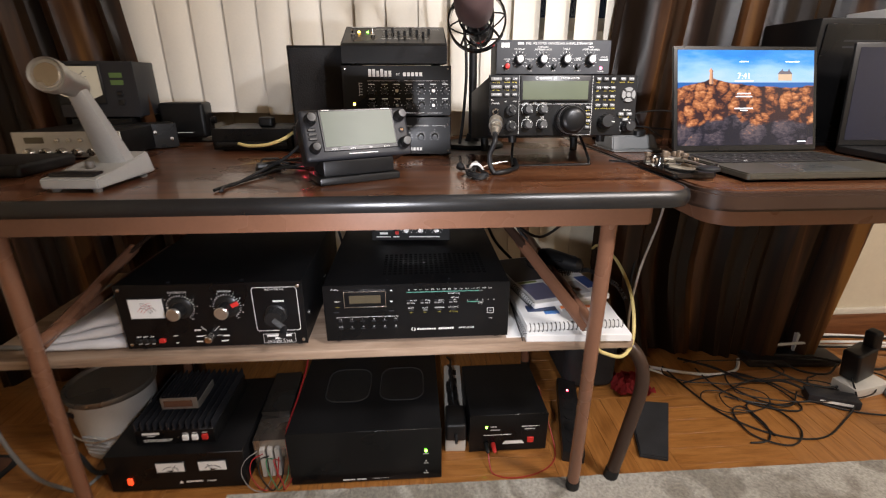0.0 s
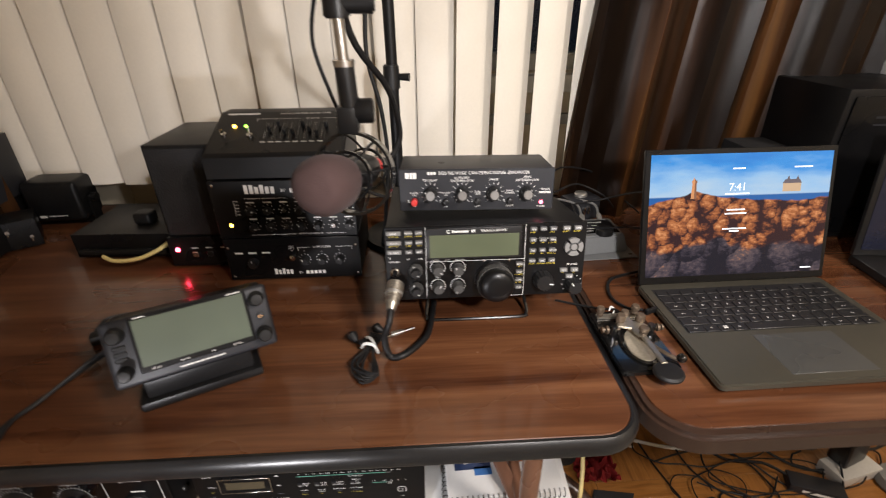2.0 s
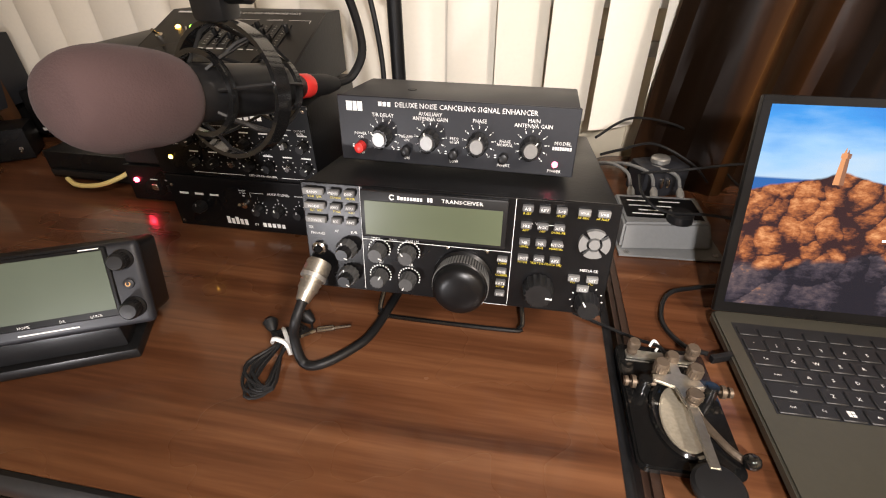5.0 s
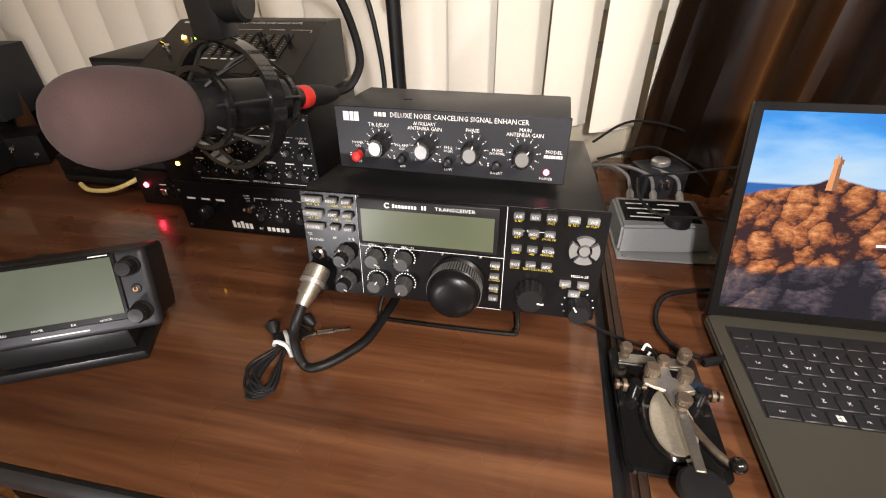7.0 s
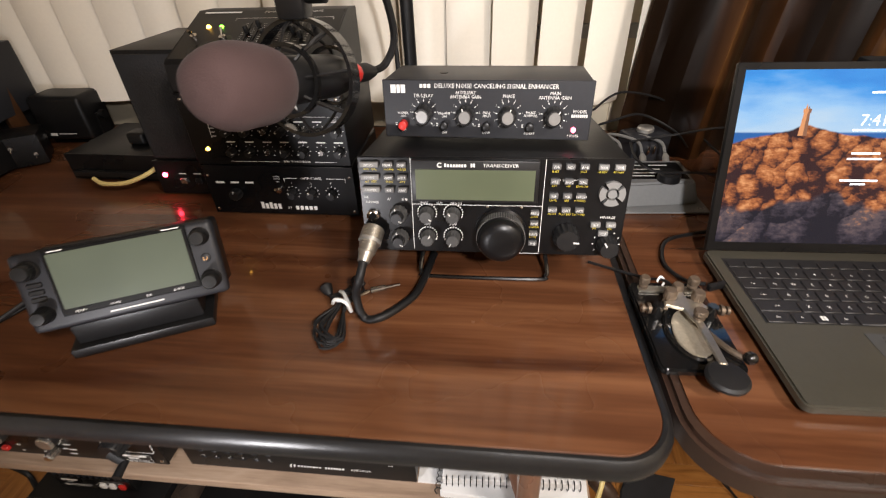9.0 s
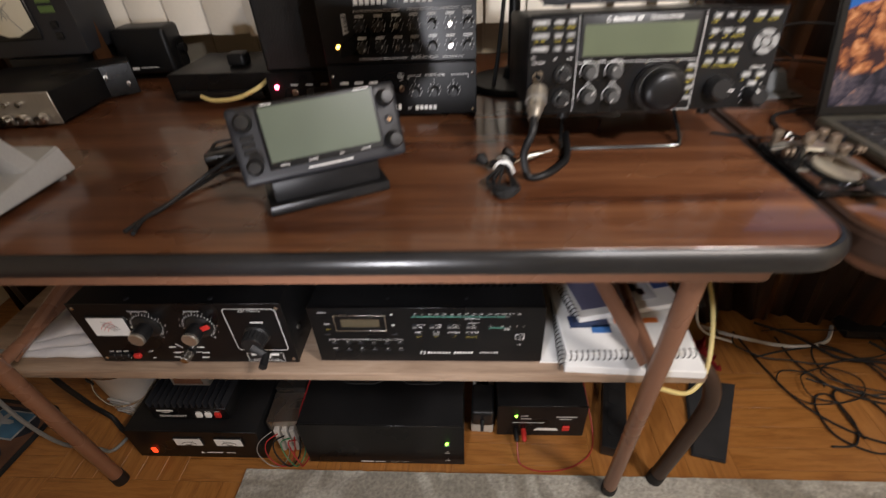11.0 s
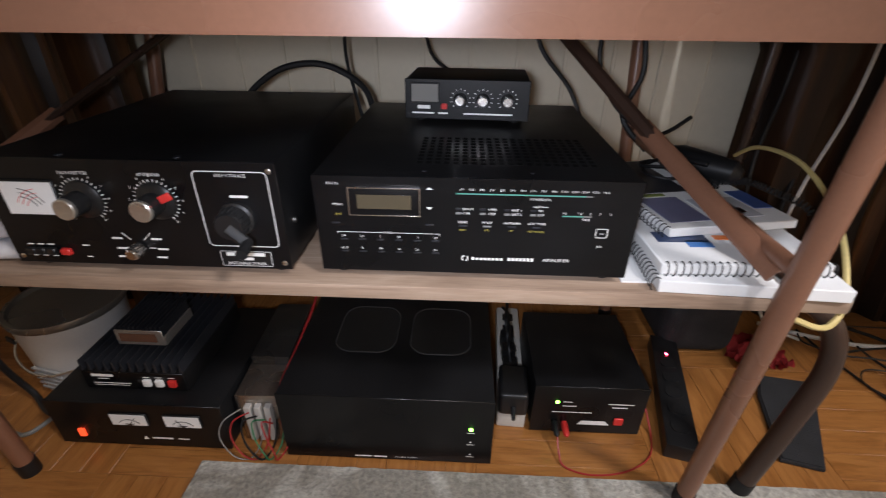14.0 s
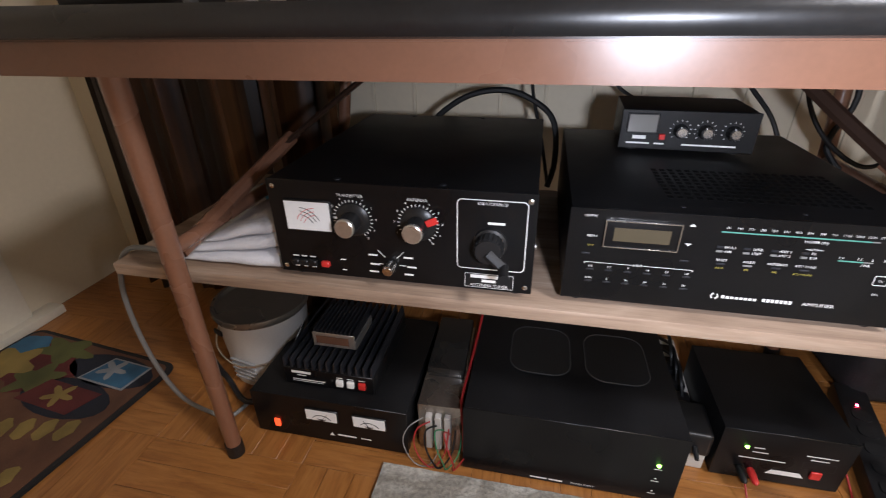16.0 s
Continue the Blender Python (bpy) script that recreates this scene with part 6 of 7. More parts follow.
    picture_shape("picture_house", (((0.223, 0.156), (0.255, 0.156), (0.251, 0.162), (0.227, 0.162)), ((0.230, 0.162), (0.235, 0.162), (0.2325, 0.168)), ((0.245, 0.162), (0.250, 0.162), (0.2475, 0.168))), glow("slate_roof", (0.10, 0.09, 0.11), 0.7))
    ck = add_text(B(), "7:41", 0.150, 0.152, 0.017, -0.0027)
    for x0, x1, z in ((0.13, 0.17, 0.141), (0.135, 0.165, 0.116), (0.132, 0.168, 0.110), (0.13, 0.17, 0.086), (0.142, 0.158, 0.082), (0.14, 0.16, 0.180), (0.24, 0.27, 0.180), (0.268, 0.286, 0.018)):
        add_bar(ck, x0, x1, z, z + 0.0022, -0.0027)
    part("screen_text", ck, glow("screen_white", (0.9, 0.95, 1.0), 1.0), lid, "white clock and text bars")
    c = thing("charging_cable", pose(0, 0, 0), "thin black charging cable looping beside the laptop", "cable")
    part("plug", box(-0.002, 0.004, 0, 0.03, 0, 0.008, 0.002), RUBBER, c).matrix_basis = pose(0.512, 0.846, TOP + 0.006, 0, 0, -68)
    part("cord", tube([(0.512, 0.852, TOP + 0.010), (0.495, 0.866, TOP + 0.004), (0.482, 0.90, TOP + 0.003), (0.497, 0.945, TOP + 0.003), (0.53, 0.962, TOP + 0.004), (0.60, 0.985, TOP + 0.004), (0.68, 1.02, TOP + 0.004)], 0.0024, 7), RUBBER, c)


def morse_key():
    t = thing("morse_key", pose(0.4320, 0.728, TOP, 0, 0, 1.0) @ Matrix.Scale(0.94, 4), "old nickel and brass straight telegraph key on a black base", "morse key")
    part("base_plate", prism(rounded(-0.002, 0.082, -0.002, 0.134, 0.009, 5), 0.0, 0.009, 0.002), LACQUER, t, "glossy black base plate")
    oval = [(0.043 + 0.0190 * math.cos(q) * (1.0 - 0.12 * math.sin(q)), 0.048 + 0.034 * math.sin(q)) for q in (2 * math.pi * k / 32 for k in range(32))]
    part("oval_plate", prism(oval, 0.0088, 0.0118, 0.0008), material("worn_pale_metal", (0.46, 0.41, 0.32), 0.42, metal=0.45, vary=0.3, scale=60, bump=0.1), t, "worn pale oval plate")
    part("rim", tube([(0.041 + 0.0225 * math.cos(q), 0.049 + 0.038 * math.sin(q), 0.0105) for q in (2 * math.pi * k / 20 for k in range(7, 19))], 0.0026, 6), LACQUER, t)
    part("bar", box(0.006, 0.070, 0.113, 0.123, 0.009, 0.0125, 0.001), NICKEL, t, "flat nickel binding bar")

    def screw(x, y, z0, h, r):
        """A knurled thumb screw with a waist and a lock ring."""
        sc = part("thumb_screw", lathe([(r * 0.45, z0), (r * 0.9, z0 + h * 0.12), (r * 0.9, z0 + h * 0.30), (r * 0.5, z0 + h * 0.36), (r * 0.5, z0 + h * 0.48), (r, z0 + h * 0.54), (r, z0 + h * 0.90), (r * 0.86, z0 + h), (r * 0.2, z0 + h * 1.01)], 24, "Z", (x, y, 0)), BRASS, t, "tarnished brass thumb screw")
        ribs = B()
        for k in range(16):
            q = 2 * math.pi * k / 16
            add_tube(ribs, [(x + r * math.cos(q), y + r * math.sin(q), z0 + h * 0.56), (x + r * math.cos(q), y + r * math.sin(q), z0 + h * 0.89)], 0.0005, 4, 0)
        part("knurling", ribs, BRASS, sc)
    for x, y, z0, h, r in ((0.011, 0.118, 0.0125, 0.017, 0.0056), (0.066, 0.118, 0.0125, 0.017, 0.0060), (0.043, 0.104, 0.012, 0.019, 0.0058), (0.029, 0.088, 0.012, 0.024, 0.0064), (0.058, 0.086, 0.012, 0.024, 0.0064), (0.049, 0.056, 0.024, 0.012, 0.0066)):
        screw(x, y, z0, h, r)
    # four-armed rocker plate on two black posts
    arms = [(0.038, 0.106), (0.047, 0.106), (0.048, 0.088), (0.062, 0.082), (0.066, 0.074), (0.053, 0.070), (0.051, 0.052), (0.043, 0.052), (0.038, 0.070), (0.021, 0.076), (0.022, 0.083), (0.037, 0.086)]
    part("yoke", prism(arms, 0.0205, 0.0245, 0.0012), NICKEL, t, "pale nickel four-armed rocker")
    for side in (-1, 1):
        px = 0.0425 + side * 0.0285
        part("post", cyl((px, 0.075, 0.009), (px, 0.075, 0.026), 0.0068, 0.0058, 18, 0.001), LACQUER, t, "black trunnion post")
        bm = cyl((px - side * 0.010, 0.075, 0.0195), (px + side * 0.018, 0.075, 0.0195), 0.0020, seg=10)
        add_cyl(bm, (px + side * 0.008, 0.075, 0.0195), (px + side * 0.0115, 0.075, 0.0195), 0.0060, seg=18)
        add_cyl(bm, (px + side * 0.0145, 0.075, 0.0195), (px + side * 0.0175, 0.075, 0.0195), 0.0048, seg=18)
        part("trunnion_screw", bm, BRASS, t)
    part("lever", prism([(0.0435, 0.056), (0.0515, 0.056), (0.0530, 0.030), (0.0535, -0.006), (0.0455, -0.006), (0.0440, 0.030)], 0.0225, 0.0255, 0.0009), NICKEL, t, "polished flat nickel lever")
    part("lever_knob", lathe([(0.008, 0.010), (0.019, 0.012), (0.0195, 0.0155), (0.017, 0.018), (0.004, 0.0195)], 30, "Z", (0.049, -0.018, 0.006)), RUBBER, t, "flat dull black finger knob")
    sl = part("shorting_lever", tube([(0.050, 0.062, 0.0145), (0.059, 0.042, 0.014), (0.070, 0.022, 0.014), (0.080, 0.012, 0.014)], 0.0032, 6, 3, 0.6), BRASS, t, "brass shorting lever")
    bm = B()
    bmesh.ops.create_uvsphere(bm, u_segments=16, v_segments=10, radius=0.0068, matrix=Matrix.Translation((0.083, 0.010, 0.017)))
    part("ball_knob", bm, LACQUER, sl)
    part("cord", tube([(0.041, 0.104, 0.02), (0.038, 0.125, 0.018), (0.022, 0.143, 0.008), (-0.01, 0.165, 0.003), (-0.04, 0.18, 0.003)], 0.0019, 6), RUBBER, t)
    part("wire_tie", tube([(0.030, 0.128, 0.014), (0.034, 0.132, 0.019), (0.039, 0.130, 0.014), (0.036, 0.126, 0.010)], 0.0014, 5), WHITE, t)


def desk_microphone():
    t = thing("desk_microphone", pose(-0.538, 0.684, TOP, 0, 0, -3) @ Matrix.Scale(0.83, 4), "brushed metal desk microphone on a grey wedge base", "microphone")
    bm = B()
    for x in (0.014, 0.086):
        for y in (0.016, 0.150):
            part("foot", cyl((x, y, 0), (x, y, 0.009), 0.007, 0.008, 14), KEYGREY, t)
    lo = [(0, 0, 0.008), (0.100, 0, 0.008), (0.100, 0.172, 0.008), (0, 0.172, 0.008)]
    hi = [(0, 0, 0.026), (0.100, 0, 0.026), (0.098, 0.060, 0.032), (0.096, 0.165, 0.050), (0.004, 0.165, 0.050), (0.002, 0.060, 0.032)]
    a, b = [bm.verts.new(v) for v in lo], [bm.verts.new(v) for v in hi]
    bm.faces.new(a[::-1])
    bm.faces.new((a[0], a[1], b[1], b[0]))
    bm.faces.new((a[1], a[2], b[3], b[2], b[1]))
    bm.faces.new((a[2], a[3], b[4], b[3]))
    bm.faces.new((a[3], a[0], b[0], b[5], b[4]))
    bm.faces.new((b[0], b[1], b[2], b[5]))
    bm.faces.new((b[5], b[2], b[3], b[4]))
    bmesh.ops.bevel(bm, geom=list(bm.edges), offset=0.0025, segments=2, affect="EDGES")
    part("base", bm, GREYPAINT, t, "grey painted wedge base")
    part("talk_bar", box(0.010, 0.088, 0.010, 0.040, 0.024, 0.034, 0.003), PLASTIC, t, "black push-to-talk bar")
    part("gain_knob", lathe([(0.008, 0.0), (0.008, 0.012), (0.006, 0.014)], 18, "Z", (0.045, 0.068, 0.032)), material("grey_knob", (0.12, 0.11, 0.10), 0.4), t)
    bm = B()
    pa, pb = Vector((0.066, 0.115, 0.036)), Vector((0.080, 0.036, 0.172))
    rings = []
    for p, wx, wy in ((pa, 0.026, 0.020), (pa.lerp(pb, 0.5), 0.019, 0.016), (pb, 0.013, 0.012)):
        rings.append([bm.verts.new(p + Vector((sx * wx, sy * wy, 0))) for sx, sy in ((-1, -0.7), (-0.7, -1), (0.7, -1), (1, -0.7), (1, 0.7), (0.7, 1), (-0.7, 1), (-1, 0.7))])
    for r0, r1 in zip(rings, rings[1:]):
        for k in range(8):
            bm.faces.new((r0[k], r0[(k + 1) % 8], r1[(k + 1) % 8], r1[k]))
    bm.faces.new(rings[0][::-1])
    bm.faces.new(rings[-1])
    part("neck", bm, GREYPAINT, t, "tapering grey metal neck")
    # head: a tube that points forward and up
    hd = lathe([(0.001, -0.004), (0.021, -0.004), (0.0215, -0.001), (0.0235, -0.001), (0.0262, -0.006), (0.0275, 0.0), (0.0265, 0.012), (0.0215, 0.028), (0.0205, 0.066), (0.019, 0.078), (0.001, 0.080)], 36, "Y")
    head = part("head", hd, ALU, t, "brushed metal microphone head")
    head.matrix_basis = pose(0.084, -0.020, 0.194, -14, 0, 10)
    part("face_disc", lathe([(0.001, -0.0052), (0.0175, -0.0052), (0.0185, -0.0040)], 32, "Y"), CHROME, head, "spun metal front disc")


def studio_microphone():
    """Foam-covered microphone in a shock mount, hung from a stand's boom."""
    F, R = Vector((0.093, 0.740, 0.993)), Vector((0.127, 0.915, 0.957))
    ax = (R - F).normalized()
    q = ax.to_track_quat("Y", "Z").to_matrix().to_4x4()
    m = Matrix.Translation(F) @ q
    t = thing("studio_microphone", m, "microphone with mauve foam windscreen in a black shock mount", "microphone")
    prof = [(0.001, -0.0400)]
    for k in range(1, 20):
        a = math.pi * k / 20
        prof.append((0.0292 * math.sin(a) ** 0.54, 0.003 - 0.0415 * math.copysign(abs(math.cos(a)) ** 0.82, math.cos(a))))
    prof.append((0.010, 0.0457))
    fm = lathe(prof, 48, "Y")
    for v in fm.verts:
        v.co += v.co.normalized() * 0.0016 * noise.noise(v.co * 45)
    part("windscreen", fm, FOAM, t, "mauve-grey foam windscreen")
    part("body", lathe([(0.016, 0.036), (0.019, 0.044), (0.019, 0.124), (0.017, 0.138), (0.0095, 0.156), (0.0095, 0.172)], 28, "Y"), PLASTIC, t)
    part("ring_band", lathe([(0.0098, 0.160), (0.0104, 0.162), (0.0104, 0.172), (0.0098, 0.174)], 20, "Y"), RED, t, "red connector ring")
    part("connector", lathe([(0.0090, 0.170), (0.0100, 0.178), (0.0095, 0.200), (0.006, 0.218)], 18, "Y"), RUBBER, t)
    # shock mount: two hoops and elastic cords
    hoops = ((0.082, 0.046, 0.0068), (0.056, 0.027, 0.0025), (0.128, 0.025, 0.0025))
    for y, r, hw in hoops:
        hp = B()
        sec = ((r - 0.0016, y - hw), (r + 0.0016, y - hw), (r + 0.0016, y + hw), (r - 0.0016, y + hw))
        loops = [[hp.verts.new((c * math.cos(2 * math.pi * i / 40), d, c * math.sin(2 * math.pi * i / 40))) for i in range(40)] for c, d in sec]
        for i in range(4):
            for j in range(40):
                hp.faces.new((loops[i][j], loops[i][(j + 1) % 40], loops[(i + 1) % 4][(j + 1) % 40], loops[(i + 1) % 4][j]))
        bmesh.ops.recalc_face_normals(hp, faces=hp.faces)
        part("hoop", hp, LACQUER, t)
    for k in range(8):
        a = 2 * math.pi * k / 8 + 0.2
        c, s = math.cos(a), math.sin(a)
        part("elastic_cord", tube([(0.019 * c, 0.052, 0.019 * s), (0.028 * c, 0.060, 0.028 * s), (0.046 * c, 0.081, 0.046 * s), (0.027 * c, 0.128, 0.027 * s), (0.019 * c, 0.138, 0.019 * s)], 0.0014, 5, 2), RUBBER, t)
        if k % 2:
            part("peg", tube([(0.028 * c, 0.058, 0.028 * s), (0.046 * c, 0.082, 0.046 * s)], 0.0018, 6, 0), PLASTIC, t)
    b = thing("microphone_stand", pose(0, 0, 0), "black boom stand reaching over the transceiver", "microphone stand")
    top = m @ Vector((0, 0.082, 0.046))
    x, y = top.x, top.y
    part("swivel", box(x - 0.015, x + 0.009, y - 0.012, y + 0.012, top.z, top.z + 0.030, 0.005), PLASTIC, b)
    part("swivel_knob", lathe([(0.012, 0.0), (0.0135, 0.004), (0.0135, 0.018), (0.011, 0.020)], 20, "Y"), PLASTIC, b).matrix_basis = pose(x + 0.006, y, top.z + 0.024, 0, 0, -90)
    part("socket", cyl((x, y, top.z + 0.026), (x - 0.002, y, top.z + 0.070), 0.0105, 0.0105, 18, 0.001), PLASTIC, b)
    part("collar", cyl((x - 0.002, y, top.z + 0.070), (x - 0.002, y, top.z + 0.076), 0.0115, seg=18), CHROME, b)
    part("rod", cyl((x - 0.002, y, top.z + 0.07), (x - 0.004, y, top.z + 0.125), 0.006, seg=16), CHROME, b, "bare steel rod")
    part("clamp", add_cyl(cyl((x - 0.004, y, top.z + 0.115), (x - 0.005, y, top.z + 0.165), 0.014, 0.0125, 18, 0.002), (x - 0.012, y, top.z + 0.130), (x + 0.034, y, top.z + 0.131), 0.0115, 0.0125, 18, 0.002), PLASTIC, b)
    part("boom", tube([(x - 0.005, y, top.z + 0.155), (x + 0.002, y + 0.01, 1.50)], 0.0095, 14, 0), BLACK, b)
    part("boom", tube([(x + 0.002, y - 0.03, 1.497), (0.140, 1.20, 1.53)], 0.0095, 14, 0), BLACK, b)
    part("pole", tube([(0.146, 1.142, TOP + 0.01), (0.138, 1.140, 1.53)], 0.0095, 16, 0), BLACK, b)
    part("pole_collar", cyl((0.1415, 1.140, 1.02), (0.141, 1.140, 1.06), 0.0145, 0.0135, 18, 0.002), PLASTIC, b)
    part("collar_screw", cyl((0.155, 1.138, 1.04), (0.172, 1.134, 1.04), 0.0055, 0.007, 12), PLASTIC, b)
    part("stand_base", lathe([(0.075, 0.0), (0.077, 0.004), (0.072, 0.010), (0.018, 0.013), (0.013, 0.03)], 40, "Z", (0.146, 1.142, TOP)), BLACK, b)
    end = m @ Vector((0, 0.216, 0))
    solid("microphone_cable", tube([end, end + Vector((0.012, 0.020, 0.004)), end + Vector((0.024, 0.022, 0.035)), end + Vector((0.012, 0.0, 0.10)), end + Vector((-0.025, -0.05, 0.17)), (0.098, 0.862, 1.24), (0.099, 0.866, 1.44)], 0.0042, 8), RUBBER, "black microphone cable rising to the boom", "cable")
    solid("hanging_cable", tube([(0.126, 1.125, 1.44), (0.112, 1.118, 1.20), (0.104, 1.118, 1.08), (0.121, 1.124, 0.99), (0.127, 1.126, 0.90), (0.118, 1.10, 0.80), (0.110, 1.09, 0.745)], 0.0035, 8), RUBBER, "black cable hanging down the stand behind the equipment", "cable")
    solid("hanging_cable", tube([(0.099, 0.838, 1.19), (0.082, 0.840, 1.15), (0.076, 0.842, 1.11), (0.088, 0.846, 1.06), (0.096, 0.850, 1.035)], 0.0024, 6), RUBBER, "thin black cable bowed beside the boom clamp", "cable")


def table_cables():
    c = thing("microphone_lead", pose(0, 0, 0), "black lead with a silver plug in the transceiver's microphone socket", "cable")
    j = Vector((0.1475, 0.8285, 0.8215))
    d = Vector((-0.16, -0.80, -0.50)).normalized()
    part("plug", add_cyl(add_cyl(cyl(j, j + d * 0.014, 0.0112, 0.0112, 22, 0.001), j + d * 0.014, j + d * 0.030, 0.0094, 0.0092, 20, 0.001), j + d * 0.030, j + d * 0.040, 0.0080, 0.0062, 18), NICKEL, c, "silver locking plug")
    for f in (0.003, 0.006, 0.009, 0.012, 0.017, 0.021):
        part("knurl_ring", cyl(j + d * f, j + d * (f + 0.0012), (0.0119 if f < 0.014 else 0.0101), seg=22), NICKEL, c)
    part("ring", cyl(j + d * 0.014, j + d * 0.018, 0.0120, seg=22), ALU, c)
    e = j + d * 0.040
    part("cord", tube([e, e + d * 0.016 + Vector((0, 0, -0.004)), (0.131, 0.784, 0.764), (0.137, 0.779, TOP + 0.0055), (0.154, 0.779, TOP + 0.005), (0.176, 0.802, TOP + 0.005), (0.190, 0.83, TOP + 0.005), (0.20, 0.90, TOP + 0.005)], 0.0046, 10), RUBBER, c)
    p = thing("earphones", pose(0.108, 0.795, TOP), "coiled black earphones held by a white twist tie", "earphones")
    for k in range(7):
        o = 0.004 * math.sin(k * 2.1)
        part("cord_loop", tube([(o, 0.028 - 0.002 * k, 0.006), (-0.010 + o, 0.008, 0.008 + 0.001 * k), (0.0 + o * 0.3, -0.002, 0.011), (-0.012 + 2 * o, -0.030, 0.005 + 0.001 * k), (-0.006 + o, -0.060 + 0.003 * k, 0.003 + 0.001 * k), (0.012 - o, -0.050, 0.003 + 0.001 * k), (0.006 + o * 0.3, -0.006, 0.010), (0.014 + o, 0.022, 0.007), (0.0, 0.034 - 0.002 * k, 0.005)], 0.0016, 6, 4), RUBBER, p)
    part("twist_tie", tube([(-0.010, 0.000, 0.008), (-0.004, -0.003, 0.017), (0.008, -0.005, 0.015), (0.013, -0.008, 0.004), (0.004, 0.004, 0.018), (-0.004, 0.014, 0.014)], 0.0022, 6, 4), WHITE, p, "white twist tie")
    for dx, dy in ((-0.024, 0.024), (0.008, 0.040)):
        part("earbud", lathe([(0.003, -0.010), (0.006, -0.004), (0.0075, 0.002), (0.004, 0.006)], 16, "Y"), RUBBER, p).matrix_basis = pose(dx, dy, 0.009, 20, 0, 60 + dx * 900)
        part("stem", tube([(dx, dy, 0.007), (dx + 0.01, dy - 0.012, 0.004), (0, 0.01, 0.006)], 0.0014, 5), RUBBER, p)
    part("jack_plug", add_cyl(add_cyl(cyl((0.030, 0.020, 0.012), (0.046, 0.024, 0.014), 0.004, 0.0036, 12), (0.046, 0.024, 0.014), (0.062, 0.028, 0.016), 0.0019, 0.0017, 10), (0.028, 0.0195, 0.012), (0.014, 0.012, 0.008), 0.0022, 0.0016, 8), CHROME, p, "silver jack plug")


def left_side():
    s = case("citizens_radio", pose(-0.800, 0.985, TOP, 0, 0, 2), 0.205, 0.056, 0.17, "silver-faced mobile radio with a row of chrome knobs", "radio", 0.006, BLACK, ALU)
    part("display", box(0.022, 0.058, -0.001, 0, 0.034, 0.046), LCD_AMBER, s)
    for k in range(6):
        knob(s, 0.030 + k * 0.030, 0.017, 0.0090, 0.016, mat=CHROME, turn=30 * k, ridges=12)
    for k in range(4):
        part("button", cyl((0.085 + k * 0.022, 0, 0.040), (0.085 + k * 0.022, -0.006, 0.040), 0.004, seg=14), CHROME, s)
    b = case("control_box", pose(-0.660, 1.085, TOP, 0, 0, 35), 0.122, 0.058, 0.07, "black control box with small chrome switches", "radio accessory", 0.004)
    for x, z in ((0.03, 0.040), (0.03, 0.020), (0.085, 0.040), (0.12, 0.024)):
        toggle(b, x * 0.9, z, False, 0.8)
    st = solid("instrument_shelf", box(-0.80, -0.665, 1.165, 1.30, TOP, TOP + 0.068, 0.003), BLACK, "dark box under the large meter", "box")
    m = case("watt_meter", pose(-0.812, 1.16, TOP + 0.0685, 0, 0, 5) @ Matrix.Diagonal((0.74, 1, 1.06, 1)), 0.232, 0.118, 0.11, "charcoal cross-needle power meter with a large pale dial", "meter", 0.004, CHARCOAL, CHARCOAL)
    mt = part("meter", box(0.006, 0.138, -0.004, 0, 0.030, 0.112, 0.002, 1), PLASTIC, m)
    bm = B()
    out = [(0.012, 0.108), (0.012, 0.050), (0.060, 0.036), (0.085, 0.036), (0.132, 0.050), (0.132, 0.108)]
    bm.faces.new([bm.verts.new((x, -0.0046, z)) for x, z in out])
    part("meter_face", bm, material("ivory_dial", (0.70, 0.67, 0.55), 0.4, vary=0.05), mt, "large ivory dial")
    ar = B()
    for s2 in (-1, 1):
        for r in (0.055, 0.045):
            add_tube(ar, [(0.072 + s2 * (0.035 - r * math.cos(radians(a))), -0.0048, 0.044 + r * math.sin(radians(a))) for a in range(25, 90, 13)], 0.0006, 4, 2)
        add_tube(ar, [(0.072 + s2 * 0.03, -0.005, 0.045), (0.072 - s2 * 0.02, -0.005, 0.10)], 0.0005, 4, 0)
    part("dial_scale", ar, KEYGREY, mt)
    for z in (0.085, 0.070):
        part("label_bar", box(0.160, 0.196, -0.001, 0, z, z + 0.010), material("green_tag", (0.10, 0.17, 0.05), 0.5), m)
    for z in (0.052, 0.034):
        part("button", box(0.174, 0.190, -0.006, 0, z - 0.005, z + 0.005, 0.002), PLASTIC, m)
    k = thing("mobile_speaker", pose(-0.634, 1.232, TOP, 0, 0, 3), "small black mobile loudspeaker on a bracket", "speaker")
    part("body", box(0, 0.108, 0, 0.07, 0.014, 0.100, 0.010, 3), BLACK, k)
    part("bracket", add_box(box(-0.004, 0.112, 0.025, 0.05, 0.0, 0.003), 0.1085, 0.112, 0.025, 0.05, 0.0, 0.06), PLASTIC, k)
    part("bracket_knob", cyl((0.112, 0.037, 0.055), (0.122, 0.037, 0.055), 0.009, seg=14), PLASTIC, k)
    wd = B()
    add_bar(wd, 0.020, 0.034, 0.024, 0.0295, -0.0006)
    add_bar(wd, 0.038, 0.075, 0.027, 0.0285, -0.0006)
    part("lettering", wd, WHITE, k)
    d = case("tape_deck_box", pose(-0.455, 1.09, TOP, 0, 0, -2), 0.180, 0.050, 0.15, "low black box with a pale cable and small parts on top", "radio accessory", 0.005)
    part("rail", box(0.01, 0.17, -0.008, 0, 0.012, 0.022, 0.002), PLASTIC, d)
    part("top_button", box(0.094, 0.126, 0.04, 0.07, 0.050, 0.072, 0.006, 3), RUBBER, d)
